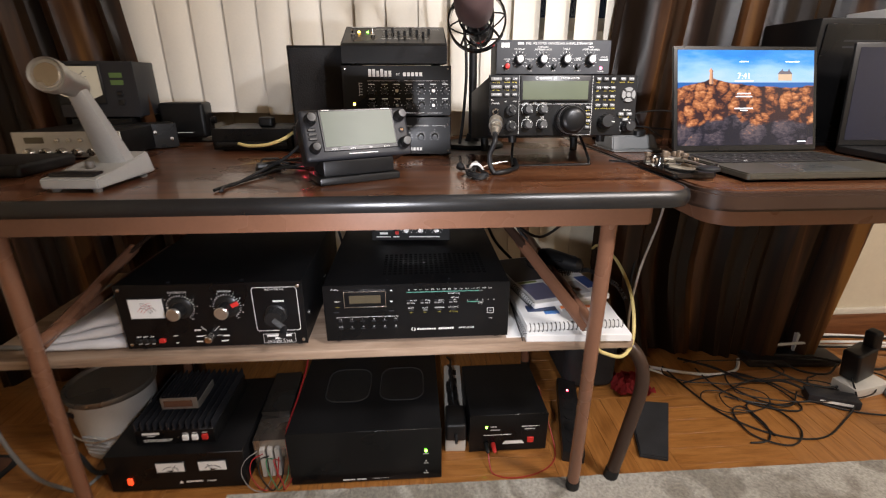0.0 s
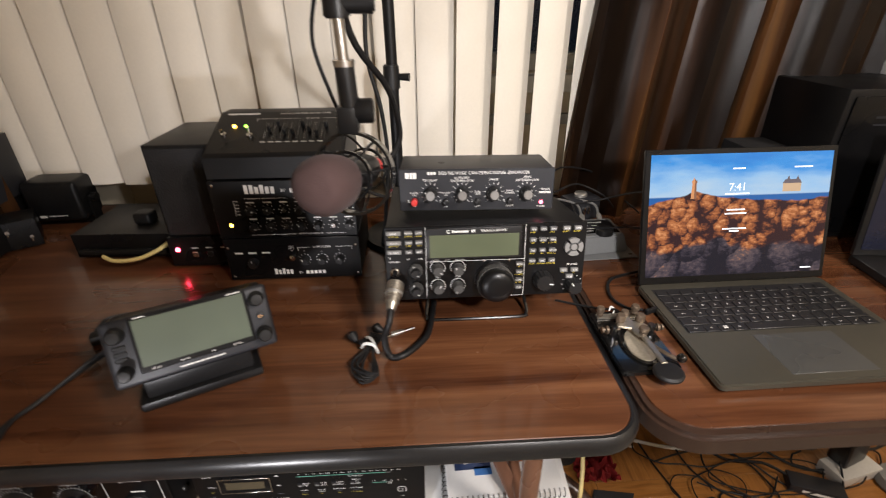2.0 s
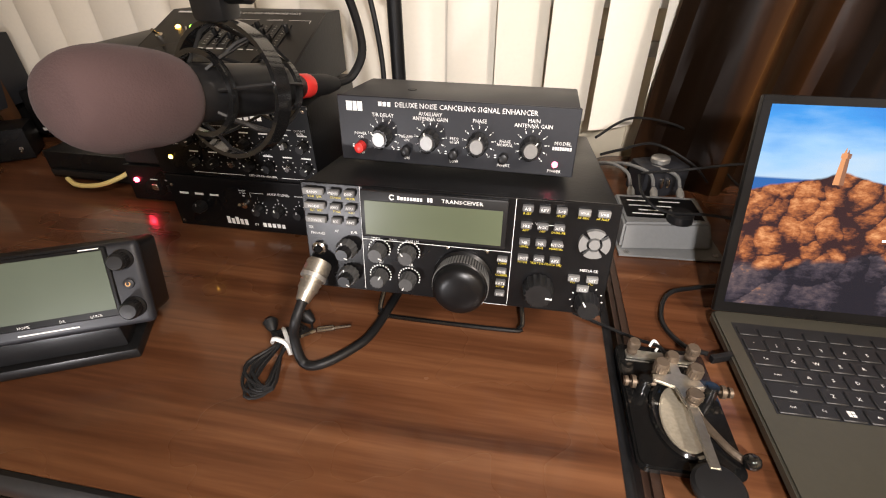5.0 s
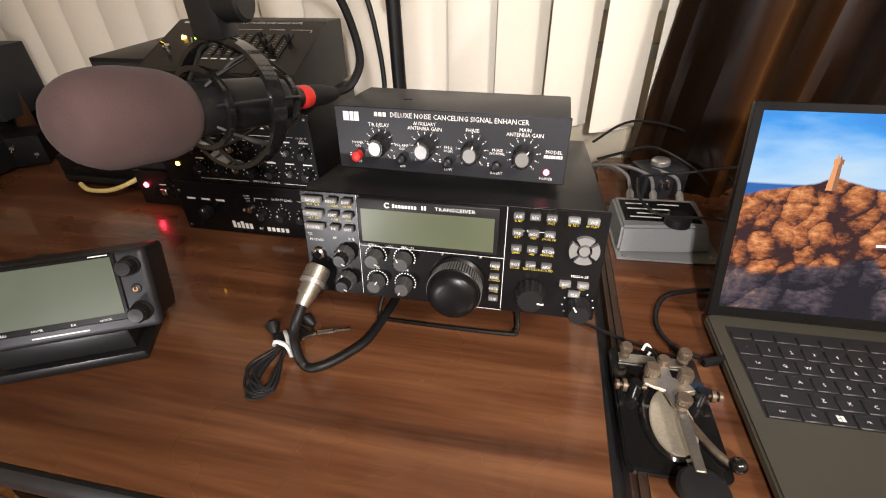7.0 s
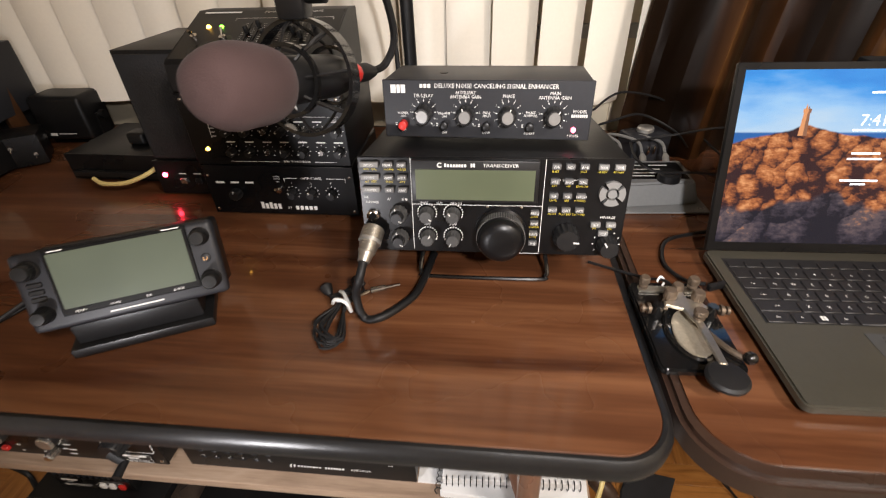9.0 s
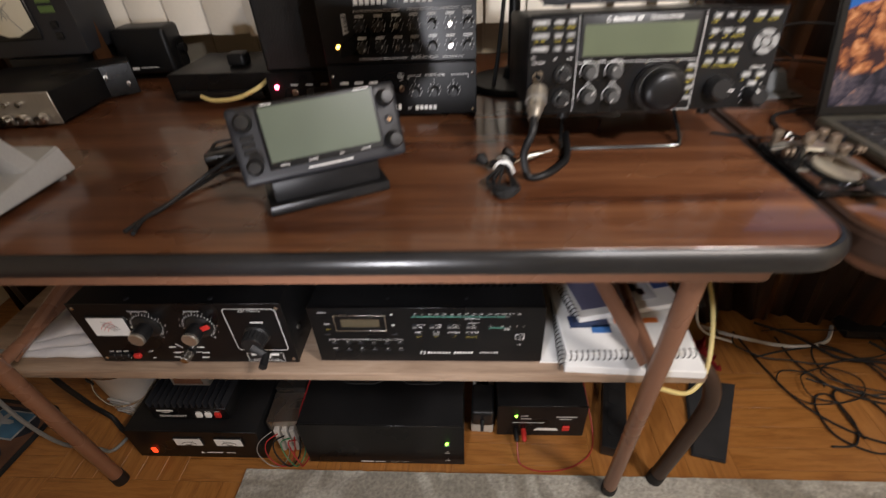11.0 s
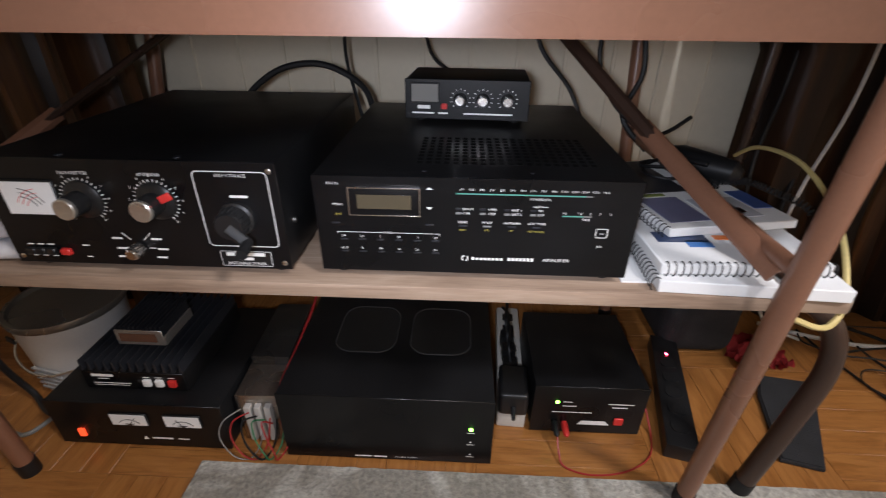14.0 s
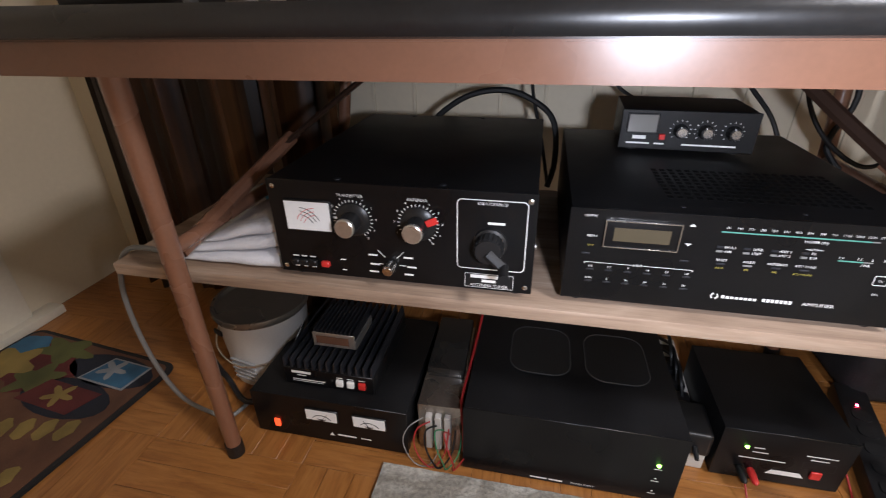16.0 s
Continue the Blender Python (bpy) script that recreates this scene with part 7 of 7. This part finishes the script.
    solid("yellow_cable", tube([(-0.385, 1.055, TOP + 0.022), (-0.36, 1.045, TOP + 0.018), (-0.32, 1.048, TOP + 0.020), (-0.285, 1.062, TOP + 0.032), (-0.268, 1.09, TOP + 0.045)], 0.0036, 8), WIREYEL, "pale yellow cable in front of the low box", "cable")
    # black flat thing at the table's end
    solid("flat_case", box(-0.790, -0.655, 0.80, 0.94, TOP, TOP + 0.022, 0.008, 3), RUBBER, "flat black case at the end of the table", "case")


def right_side():
    f = thing("data_interface", pose(0.454, 1.018, TOP, 0, 0, 3), "grey hammered metal interface box with cable plugs", "radio accessory")
    part("flange", box(0, 0.128, 0, 0.115, 0, 0.003, 0.001), HAMMER, f)
    bm = B()
    lo = [(0.002, 0.012), (0.120, 0.022), (0.124, 0.110), (0.002, 0.110)]
    prof = [bm.verts.new((x, y, 0.003)) for x, y in lo] + [bm.verts.new((x + (0.004 if x < 0.06 else -0.006), y + 0.016 * (1 if y < 0.05 else 0), 0.033)) for x, y in lo]
    for q in ((0, 1, 5, 4), (1, 2, 6, 5), (2, 3, 7, 6), (3, 0, 4, 7), (4, 5, 6, 7), (3, 2, 1, 0)):
        bm.faces.new([prof[k] for k in q])
    bmesh.ops.bevel(bm, geom=list(bm.edges), offset=0.003, segments=2, affect="EDGES")
    part("body", bm, HAMMER, f)
    part("label", box(0.012, 0.108, 0.045, 0.100, 0.0328, 0.0338), GLOSSBLACK, f, "black printed label")
    wd = B()
    for x0, x1, y in ((0.02, 0.05, 0.088), (0.062, 0.09, 0.088), (0.02, 0.075, 0.074), (0.03, 0.09, 0.062), (0.02, 0.06, 0.052)):
        vs = [wd.verts.new(v) for v in ((x0, y, 0.0341), (x1, y, 0.0341), (x1, y + 0.003, 0.0341), (x0, y + 0.003, 0.0341))]
        wd.faces.new(vs)
    part("lettering", wd, WHITE, f)
    part("selector_knob", lathe([(0.016, 0.0), (0.0155, 0.010), (0.012, 0.013), (0.001, 0.0135)], 26, "Z", (0.076, 0.042, 0.033)), PLASTIC, f)
    part("flange_screw", cyl((0.118, 0.010, 0.003), (0.118, 0.010, 0.0042), 0.0035, seg=12), CHROME, f)
    part("flange_screw", cyl((0.010, 0.006, 0.003), (0.010, 0.006, 0.0042), 0.0035, seg=12), CHROME, f)
    for k, x in enumerate((0.020, 0.052, 0.088)):
        bt = thing("cable_plug", pose(0.460 + x, 1.130 + 0.002 * k, TOP + 0.024), "grey cable plug at the interface box", "plug", "plugs at the interface box")
        part("boot", lathe([(0.0045, 0.0), (0.0052, 0.004), (0.0055, 0.016), (0.003, 0.022)], 14, "Z"), material("dark_boot", (0.22, 0.21, 0.19), 0.5), bt).matrix_basis = pose(0, 0, 0, -60)
        part("cord", tube([(0, 0.02, 0.012), (-0.004, 0.045, 0.022), (-0.025 - 0.01 * k, 0.08, 0.02), (-0.05 - 0.012 * k, 0.13, -0.005), (-0.07, 0.17, -0.02)], 0.0026, 7), material("grey_cord", (0.16, 0.16, 0.155), 0.5), bt)
    pd = thing("headphone_pod", pose(0.505, 1.182, TOP, 0, 0, 20) @ Matrix.Diagonal((0.72, 0.65, 1.75, 1)), "small dark metal box with a round dial on top", "radio accessory")
    part("body", box(0, 0.10, 0, 0.07, 0, 0.028, 0.004), CHARCOAL, pd)
    part("dial", lathe([(0.020, 0.0), (0.020, 0.003), (0.017, 0.0045), (0.001, 0.004)], 28, "Z", (0.050, 0.038, 0.028)), ALU, pd)
    for x in (0.04, 0.055):
        part("jack", lathe([(0.0045, 0), (0.0045, -0.006), (0.003, -0.007)], 14, "Y", (x, 0, 0.014)), CHROME, pd)
    for k, pts in enumerate(([(0.415, 1.06, 0.85), (0.44, 1.09, 0.845), (0.50, 1.16, 0.83), (0.56, 1.17, 0.80), (0.60, 1.20, 0.76)], [(0.41, 1.09, 0.86), (0.47, 1.19, 0.855), (0.55, 1.24, 0.83), (0.60, 1.27, 0.79), (0.66, 1.20, 0.745)], [(0.48, 1.12, 0.80), (0.475, 1.06, 0.80), (0.50, 1.04, 0.79), (0.56, 1.055, 0.782), (0.62, 1.05, 0.775), (0.70, 1.06, 0.745)], [(0.49, 1.15, 0.79), (0.55, 1.13, 0.81), (0.62, 1.145, 0.815), (0.70, 1.16, 0.80), (0.78, 1.15, 0.745)])):
        solid("black_cable", tube(pts, 0.0018, 7), RUBBER, "black cable trailing over the interface box", "cable", "cables behind the transceiver")
    # dark equipment behind the laptop
    p1 = thing("desktop_speaker", pose(0.825, 1.115, TOP), "dark box behind the laptop", "speaker")
    part("body", box(0, 0.09, 0, 0.12, 0, 0.165, 0.006), DARKCLOTH, p1)
    p2 = thing("computer_case", pose(0.922, 1.08, TOP), "large black computer case with a white slab on top", "computer")
    part("body", box(0, 0.46, 0, 0.20, 0, 0.285, 0.006), BLACK, p2)
    part("front_panel", box(0.012, 0.448, -0.004, 0, 0.012, 0.272, 0.003), GLOSSBLACK, p2)
    wd = B()
    for z in (0.235, 0.222):
        add_bar(wd, 0.06, 0.16, z, z + 0.004, -0.0046)
    part("lettering", wd, CHARCOAL, p2)
    # flat white slab over the right half of the case's top
    solid("white_slab", box(1.13, 1.36, 1.10, 1.26, TOP + 0.2852, TOP + 0.312, 0.002), PAPER, "flat white slab on the computer case", "paper")
    mo = thing("second_laptop", pose(0.950, 0.985, TOP, 0, 0, -6), "dark laptop with an almost black screen", "laptop")
    part("base", box(0, 0.32, -0.21, 0.0, 0.002, 0.016, 0.003), PLASTIC, mo)
    ld = part("lid", box(0, 0.32, 0, 0.008, 0, 0.215, 0.003), PLASTIC, mo)
    ld.matrix_basis = pose(0, -0.006, 0.0165, -8)
    part("screen", box(0.010, 0.310, -0.001, 0.0, 0.012, 0.205), material("dark_blue_screen", (0.010, 0.013, 0.030), 0.12), ld, "dark blue-black screen")


laptop()
morse_key()
desk_microphone()
studio_microphone()
table_cables()
left_side()
right_side()

# ---- floor, mats, cables and lamp ----


def cables():
    g = "loose cables over the floor"
    for pts, r, m, lab in (
        ([(0.80, 1.22, 0.004), (0.82, 1.10, 0.004), (0.86, 0.98, 0.004), (0.95, 0.90, 0.004), (1.06, 0.885, 0.004), (1.17, 0.94, 0.004), (1.26, 1.0, 0.02), (1.30, 1.08, 0.06)], 0.0025, RUBBER, "black cable looping over the wooden floor"),
        ([(0.90, 1.20, 0.006), (0.91, 1.10, 0.006), (0.97, 1.02, 0.006), (1.07, 0.985, 0.006), (1.10, 1.02, 0.006), (1.07, 1.12, 0.008), (0.99, 1.17, 0.008), (0.95, 1.10, 0.012), (0.99, 1.03, 0.012), (1.06, 1.00, 0.012), (1.13, 1.06, 0.010)], 0.0025, RUBBER, "black cable coiled on the wooden floor"),
        ([(0.82, 1.13, 0.005), (0.90, 1.15, 0.006), (1.0, 1.16, 0.006), (1.08, 1.11, 0.012), (1.13, 1.05, 0.004), (1.22, 0.98, 0.004), (1.36, 0.95, 0.004), (1.6, 0.96, 0.004)], 0.0025, RUBBER, "black cable running along the wooden floor"),
        ([(1.05, 1.26, 0.02), (1.16, 1.22, 0.03), (1.22, 1.16, 0.012), (1.30, 1.14, 0.01), (1.36, 1.17, 0.03), (1.44, 1.20, 0.02)], 0.0032, RUBBER, "black cable among the floor clutter"),
        ([(0.72, 1.24, 0.005), (0.80, 1.20, 0.005), (0.92, 1.165, 0.006), (1.02, 1.18, 0.006), (1.07, 1.235, 0.01)], 0.0052, WIREWHT, "white cable lying at the curtain's foot"),
        ([(1.26, 1.30, 0.05), (1.42, 1.31, 0.045), (1.62, 1.29, 0.04), (1.9, 1.28, 0.03)], 0.0055, WIREWHT, "white cable along the wall"),
        ([(1.28, 1.27, 0.03), (1.45, 1.26, 0.03), (1.66, 1.24, 0.03), (1.95, 1.2, 0.02)], 0.005, WIREWHT, "white cable along the wall"),
        ([(1.20, 1.29, 0.05), (1.42, 1.28, 0.055), (1.64, 1.26, 0.05), (2.0, 1.24, 0.03)], 0.0042, RUBBER, "black cable along the wall"),
        ([(1.10, 1.30, 0.06), (1.30, 1.24, 0.05), (1.50, 1.22, 0.045), (1.8, 1.2, 0.02)], 0.0038, RUBBER, "black cable along the wall"),
        ([(0.74, 1.26, 0.70), (0.72, 1.24, 0.52), (0.66, 1.20, 0.36), (0.635, 1.17, 0.20), (0.68, 1.18, 0.06), (0.78, 1.18, 0.006)], 0.0036, WIREWHT, "white cable hanging down behind the tables"),
        ([(0.60, 1.26, 0.70), (0.585, 1.24, 0.55), (0.55, 1.2, 0.42), (0.56, 1.18, 0.28), (0.6, 1.19, 0.1), (0.62, 1.22, 0.004)], 0.0045, RUBBER, "black cable hanging down behind the tables"),
        ([(0.66, 1.26, 0.70), (0.67, 1.24, 0.5), (0.64, 1.2, 0.3), (0.69, 1.19, 0.12), (0.75, 1.2, 0.004)], 0.004, RUBBER, "black cable hanging down behind the tables"),
        ([(0.500, 1.18, 0.44), (0.475, 1.08, 0.485), (0.466, 0.96, 0.495), (0.462, 0.86, 0.455), (0.438, 0.78, 0.40), (0.405, 0.747, 0.376), (0.362, 0.742, 0.388), (0.345, 0.738, 0.402)], 0.0036, WIREYEL, "pale yellow cable looping over the shelf board's corner"),
        ([(-0.44, 1.20, 0.50), (-0.41, 1.20, 0.540), (-0.35, 1.20, 0.578), (-0.28, 1.20, 0.588), (-0.22, 1.20, 0.565), (-0.187, 1.19, 0.53), (-0.18, 1.18, 0.46), (-0.19, 1.175, 0.41)], 0.0058, RUBBER, "thick black cable arching behind the tuner"),
        ([(0.10, 1.22, 0.70), (0.12, 1.20, 0.62), (0.18, 1.2, 0.55), (0.22, 1.18, 0.47), (0.26, 1.14, 0.43)], 0.004, RUBBER, "black cable hanging behind the amplifier"),
        ([(0.24, 1.24, 0.70), (0.23, 1.22, 0.60), (0.27, 1.2, 0.52), (0.35, 1.2, 0.47), (0.42, 1.22, 0.50)], 0.004, RUBBER, "black cable hanging behind the amplifier"),
        ([(0.30, 1.26, 0.70), (0.32, 1.24, 0.58), (0.29, 1.22, 0.5), (0.34, 1.2, 0.44)], 0.005, RUBBER, "black cable hanging behind the amplifier"),
        ([(-0.735, 0.79, 0.413), (-0.80, 0.785, 0.415), (-0.855, 0.80, 0.35), (-0.865, 0.80, 0.27), (-0.855, 0.80, 0.17), (-0.835, 0.81, 0.08), (-0.815, 0.84, 0.012), (-0.775, 0.84, 0.006), (-0.755, 0.90, 0.006)], 0.0042, material("grey_cord", (0.16, 0.16, 0.155)), "grey cable hanging from the shelf to the floor"),
        ([(-0.755, 0.83, 0.385), (-0.80, 0.86, 0.25), (-0.83, 0.90, 0.10), (-0.815, 0.91, 0.03), (-0.76, 0.88, 0.012), (-0.69, 0.90, 0.02)], 0.0058, RUBBER, "thick black cable bending to the power supply"),
        ([(-0.23, 1.24, 0.70), (-0.235, 1.23, 0.6), (-0.21, 1.21, 0.5), (-0.19, 1.2, 0.41)], 0.0035, RUBBER, "black cable hanging behind the tuner"),
        ([(1.18, 1.25, 0.05), (1.30, 1.22, 0.075), (1.42, 1.24, 0.06), (1.56, 1.20, 0.07), (1.75, 1.15, 0.03)], 0.005, WIREWHT, "white cable on top of the floor clutter"),
        ([(1.16, 1.20, 0.045), (1.28, 1.17, 0.05), (1.40, 1.10, 0.05), (1.52, 1.12, 0.04), (1.70, 1.05, 0.01)], 0.0042, RUBBER, "black cable on top of the floor clutter"),
        ([(1.12, 1.17, 0.02), (1.20, 1.09, 0.01), (1.28, 1.07, 0.02), (1.36, 1.12, 0.05), (1.40, 1.20, 0.05)], 0.0036, RUBBER, "black cable among the floor clutter"),
        ([(1.38, 1.06, 0.13), (1.45, 1.07, 0.14), (1.52, 1.12, 0.08), (1.62, 1.16, 0.02)], 0.0045, RUBBER, "black cord leaving the plug"),
        ([(0.86, 1.24, 0.02), (0.95, 1.19, 0.015), (1.02, 1.12, 0.012), (1.10, 1.09, 0.03), (1.15, 1.06, 0.02)], 0.004, RUBBER, "black cable among the floor clutter"),
        ([(-0.10, 1.30, 0.70), (-0.08, 1.29, 0.6), (-0.03, 1.27, 0.56), (0.0, 1.2, 0.53)], 0.0035, RUBBER, "black cable hanging behind the amplifier"),
    ):
        solid("cable", tube(pts, r, 7), m, lab, "cable", g)
    # tangles: open coils that wander over the floor, and a heap behind the manuals
    rng = random.Random(11)
    for k in range(5):
        cx, cy = rng.uniform(0.86, 1.42), rng.uniform(0.93, 1.17)
        rx, ry = rng.uniform(0.06, 0.20), rng.uniform(0.04, 0.09)
        a0, turns = rng.uniform(0, 6.3), rng.uniform(0.9, 1.9)
        pts = []
        for i in range(16):
            f = i / 15
            a = a0 + turns * 2 * math.pi * f
            g2 = 0.75 + 0.35 * f
            pts.append((cx + 0.12 * (f - 0.5) + rx * g2 * math.cos(a) + rng.uniform(-0.008, 0.008), min(1.20, cy + ry * g2 * math.sin(a) + rng.uniform(-0.008, 0.008)), 0.005 + 0.0035 * (k % 4) + 0.02 * f * (k % 3 == 0)))
        solid("cable", tube(pts, (0.0019, 0.0024, 0.0017)[k % 3], 6), RUBBER, "thin black cable tangled on the wooden floor", "cable", g)
    for k in range(2):
        cx, cy = 0.355 + 0.012 * k, 1.04 + 0.014 * k
        a0 = rng.uniform(0, 6.3)
        pts = [(cx + (0.045 + 0.008 * k) * math.cos(a0 + 0.62 * i) - 0.004 * i, cy + 0.035 * math.sin(a0 + 0.62 * i), SHELF + 0.052 + 0.004 * k + 0.008 * math.sin(0.5 * i + k)) for i in range(13)]
        solid("cable", tube(pts, 0.0030, 6), RUBBER, "black cable coiled on the manuals", "cable", "cables heaped on the manuals")
    # adapters and strips among the clutter
    a = thing("laptop_adapter", pose(1.135, 1.025, 0.0, 0, 0, -22), "flat dark grey laptop power adapter on the floor", "power adapter")
    part("body", box(0, 0.13, 0, 0.05, 0.0, 0.028, 0.006), CHARCOAL, a)
    part("label", box(0.03, 0.11, -0.0008, 0.0, 0.010, 0.018), WHITE, a)
    b = thing("plug_adapter", pose(1.30, 1.05, 0.035, 0, -12, 15), "black plug-in adapter standing on an outlet block", "power adapter")
    part("body", box(0, 0.075, 0, 0.05, 0, 0.10, 0.008, 3), PLASTIC, b)
    part("plug_body", box(0.062, 0.095, 0.005, 0.04, 0.085, 0.15, 0.010, 3), RUBBER, b)
    c = thing("outlet_block", pose(1.275, 1.02, 0.0, 0, 0, 12), "ivory outlet block on the floor", "outlet strip")
    part("body", box(0, 0.14, 0, 0.07, 0, 0.036, 0.004), MATS["ivory_plastic"], c)
    d = thing("router", pose(1.08, 1.195, 0.0, 0, 0, -3), "flat black router on the floor by the curtain", "router")
    part("body", box(0, 0.30, 0, 0.075, 0.003, 0.032, 0.006), PLASTIC, d)
    part("trim_line", box(0.02, 0.28, -0.0008, 0, 0.014, 0.019), CHARCOAL, d)
    solid("crumpled_paper", prism([(1.255, 1.235), (1.30, 1.24), (1.31, 1.26), (1.26, 1.262)], 0.03, 0.10, 0.004), PAPER, "small white paper tag on the clutter", "paper")
    solid("cable_spool", lathe([(0.05, 0.0), (0.055, 0.01), (0.05, 0.03), (0.03, 0.034), (0.001, 0.034)], 28, "Z", (1.44, 1.02, 0.0)), KEYGREY, "round pale grey puck on the floor", "puck")


def doormat():
    t = thing("doormat", pose(-0.985, 0.955, 0.0, 0, 0, -6.5), "autumn-coloured doormat with leaf and patch motifs", "doormat")

    def ink(n, c):
        return cloth_material(n, [v * 0.45 for v in c], [v * 0.85 for v in c])
    W, D = 0.46, 0.72
    part("backing", prism(rounded(-W, 0.0, -D, 0.0, 0.03, 6), 0.0, 0.007, 0.002), ink("mat_black", (0.018, 0.017, 0.018)), t, "black bound edge")
    part("ground", prism(rounded(-W + 0.012, -0.012, -D + 0.012, -0.012, 0.022, 6), 0.0068, 0.0085), ink("mat_brown", (0.17, 0.075, 0.04)), t)

    def blob(cx, cy, rx, ry, m, n=18, lob=0.0, turn=0.0, h=0.0094):
        pts = []
        for k in range(n):
            a = 2 * math.pi * k / n
            f = 1 + lob * math.cos(5 * a)
            u, v = rx * f * math.cos(a), ry * f * math.sin(a)
            pts.append((cx + u * math.cos(turn) - v * math.sin(turn), cy + u * math.sin(turn) + v * math.cos(turn)))
        part("motif", prism(pts, 0.0084, h), m, t)
    navy, maroon, olive, gold, blue, pale = ink("mat_navy", (0.014, 0.018, 0.035)), ink("mat_maroon", (0.14, 0.022, 0.022)), ink("mat_olive", (0.13, 0.14, 0.04)), ink("mat_gold", (0.36, 0.26, 0.07)), ink("mat_blue", (0.06, 0.19, 0.34)), ink("mat_pale", (0.40, 0.42, 0.45))
    blob(-0.13, -0.065, 0.115, 0.046, navy)
    blob(-0.15, -0.155, 0.115, 0.050, navy)
    blob(-0.31, -0.10, 0.10, 0.075, maroon, lob=0.2)
    blob(-0.30, -0.045, 0.07, 0.035, olive, 30, 0.3, h=0.0102)
    blob(-0.38, -0.12, 0.06, 0.05, gold, 30, 0.3, h=0.0104)
    blob(-0.27, -0.135, 0.05, 0.04, olive, 30, 0.3, 0.5, h=0.0100)
    blob(-0.40, -0.06, 0.05, 0.04, blue, 20, 0.1, h=0.0098)
    part("motif", prism([(-0.155, -0.03), (-0.045, -0.03), (-0.05, -0.105), (-0.18, -0.105)], 0.0093, 0.0106), pale, t)
    part("motif", prism([(-0.150, -0.034), (-0.050, -0.034), (-0.055, -0.101), (-0.173, -0.101)], 0.0105, 0.0112), blue, t)
    blob(-0.125, -0.062, 0.026, 0.022, pale, 30, 0.5, h=0.0117)
    part("motif", prism([(-0.23, -0.125), (-0.08, -0.125), (-0.10, -0.19), (-0.25, -0.19)], 0.0093, 0.0106), maroon, t)
    blob(-0.165, -0.155, 0.026, 0.022, gold, 30, 0.5, h=0.0112)
    for j in range(2):
        for k in range(8):
            cx, cy = -0.06 - 0.042 * k, -0.215 - 0.012 * k - 0.11 * j
            blob(cx, cy, 0.017, 0.026, gold, 12, 0.12, 0.2 * k)
    for k in range(4):
        part("motif", box(-0.40, -0.28, -0.26 - 0.022 * k, -0.248 - 0.022 * k, 0.0084, 0.0094), olive, t)


def rug():
    bm = B()
    nx, ny = 120, 40
    x0, x1, y0, y1 = -0.437, 1.75, -1.1, 0.801
    rows = [[bm.verts.new((x0 + (x1 - x0) * i / nx, y0 + (y1 - y0) * (j / ny) ** 0.6, 0.009 + 0.0022 * noise.noise(Vector((i * 0.9, j * 1.3, 0))))) for i in range(nx + 1)] for j in range(ny + 1)]
    for a, b in zip(rows, rows[1:]):
        for i in range(nx):
            bm.faces.new((a[i], a[i + 1], b[i + 1], b[i]))
    edge = [e for e in bm.edges if len(e.link_faces) == 1]
    ex = bmesh.ops.extrude_edge_only(bm, edges=edge)["geom"]
    for v in ex:
        if isinstance(v, bmesh.types.BMVert):
            v.co.z = 0.0005
    solid("rug", bm, RUG, "grey rug with a soft darker pattern, in front of the table", "rug")


def ceiling_lamp():
    t = thing("ceiling_lamp", pose(1.52, -0.45, 2.44), "square flush ceiling lamp, switched on", "lamp")
    part("housing", box(-0.22, 0.22, -0.22, 0.22, -0.045, -0.0005, 0.006), TRIM, t)
    part("diffuser", box(-0.20, 0.20, -0.20, 0.20, -0.058, -0.0455, 0.004), glow("lamp_diffuser", (1, 0.90, 0.76), 6), t)


def floor_boards():
    """Parquet squares of six fingers each, laid in turned pairs."""
    s = 0.305
    base = solid("floor", box(XL, XR, YF, YB, -0.06, -0.004), STAINED, "honey-coloured parquet floor of turned squares", "floor", kind="structure")
    bm = B()
    for k in range(6):
        f = s / 6
        add_box(bm, -s / 2 + 0.0003, s / 2 - 0.0003, -s / 2 + k * f + 0.0003, -s / 2 + (k + 1) * f - 0.0003, -0.004, 0.0, 0.0005, 1)
    me = mesh_of("parquet_tile", bm, OAK)
    for i in range(13):
        for j in range(12):
            x, y = XL + s / 2 + i * s, YB - s / 2 - j * s
            if x + s / 2 < XR + 0.31 and y > YF:
                share("parquet_tile", me, base, pose(x, y, 0, 0, 0, 90 * ((i + j) % 2)))


cables()
doormat()
rug()
ceiling_lamp()
floor_boards()
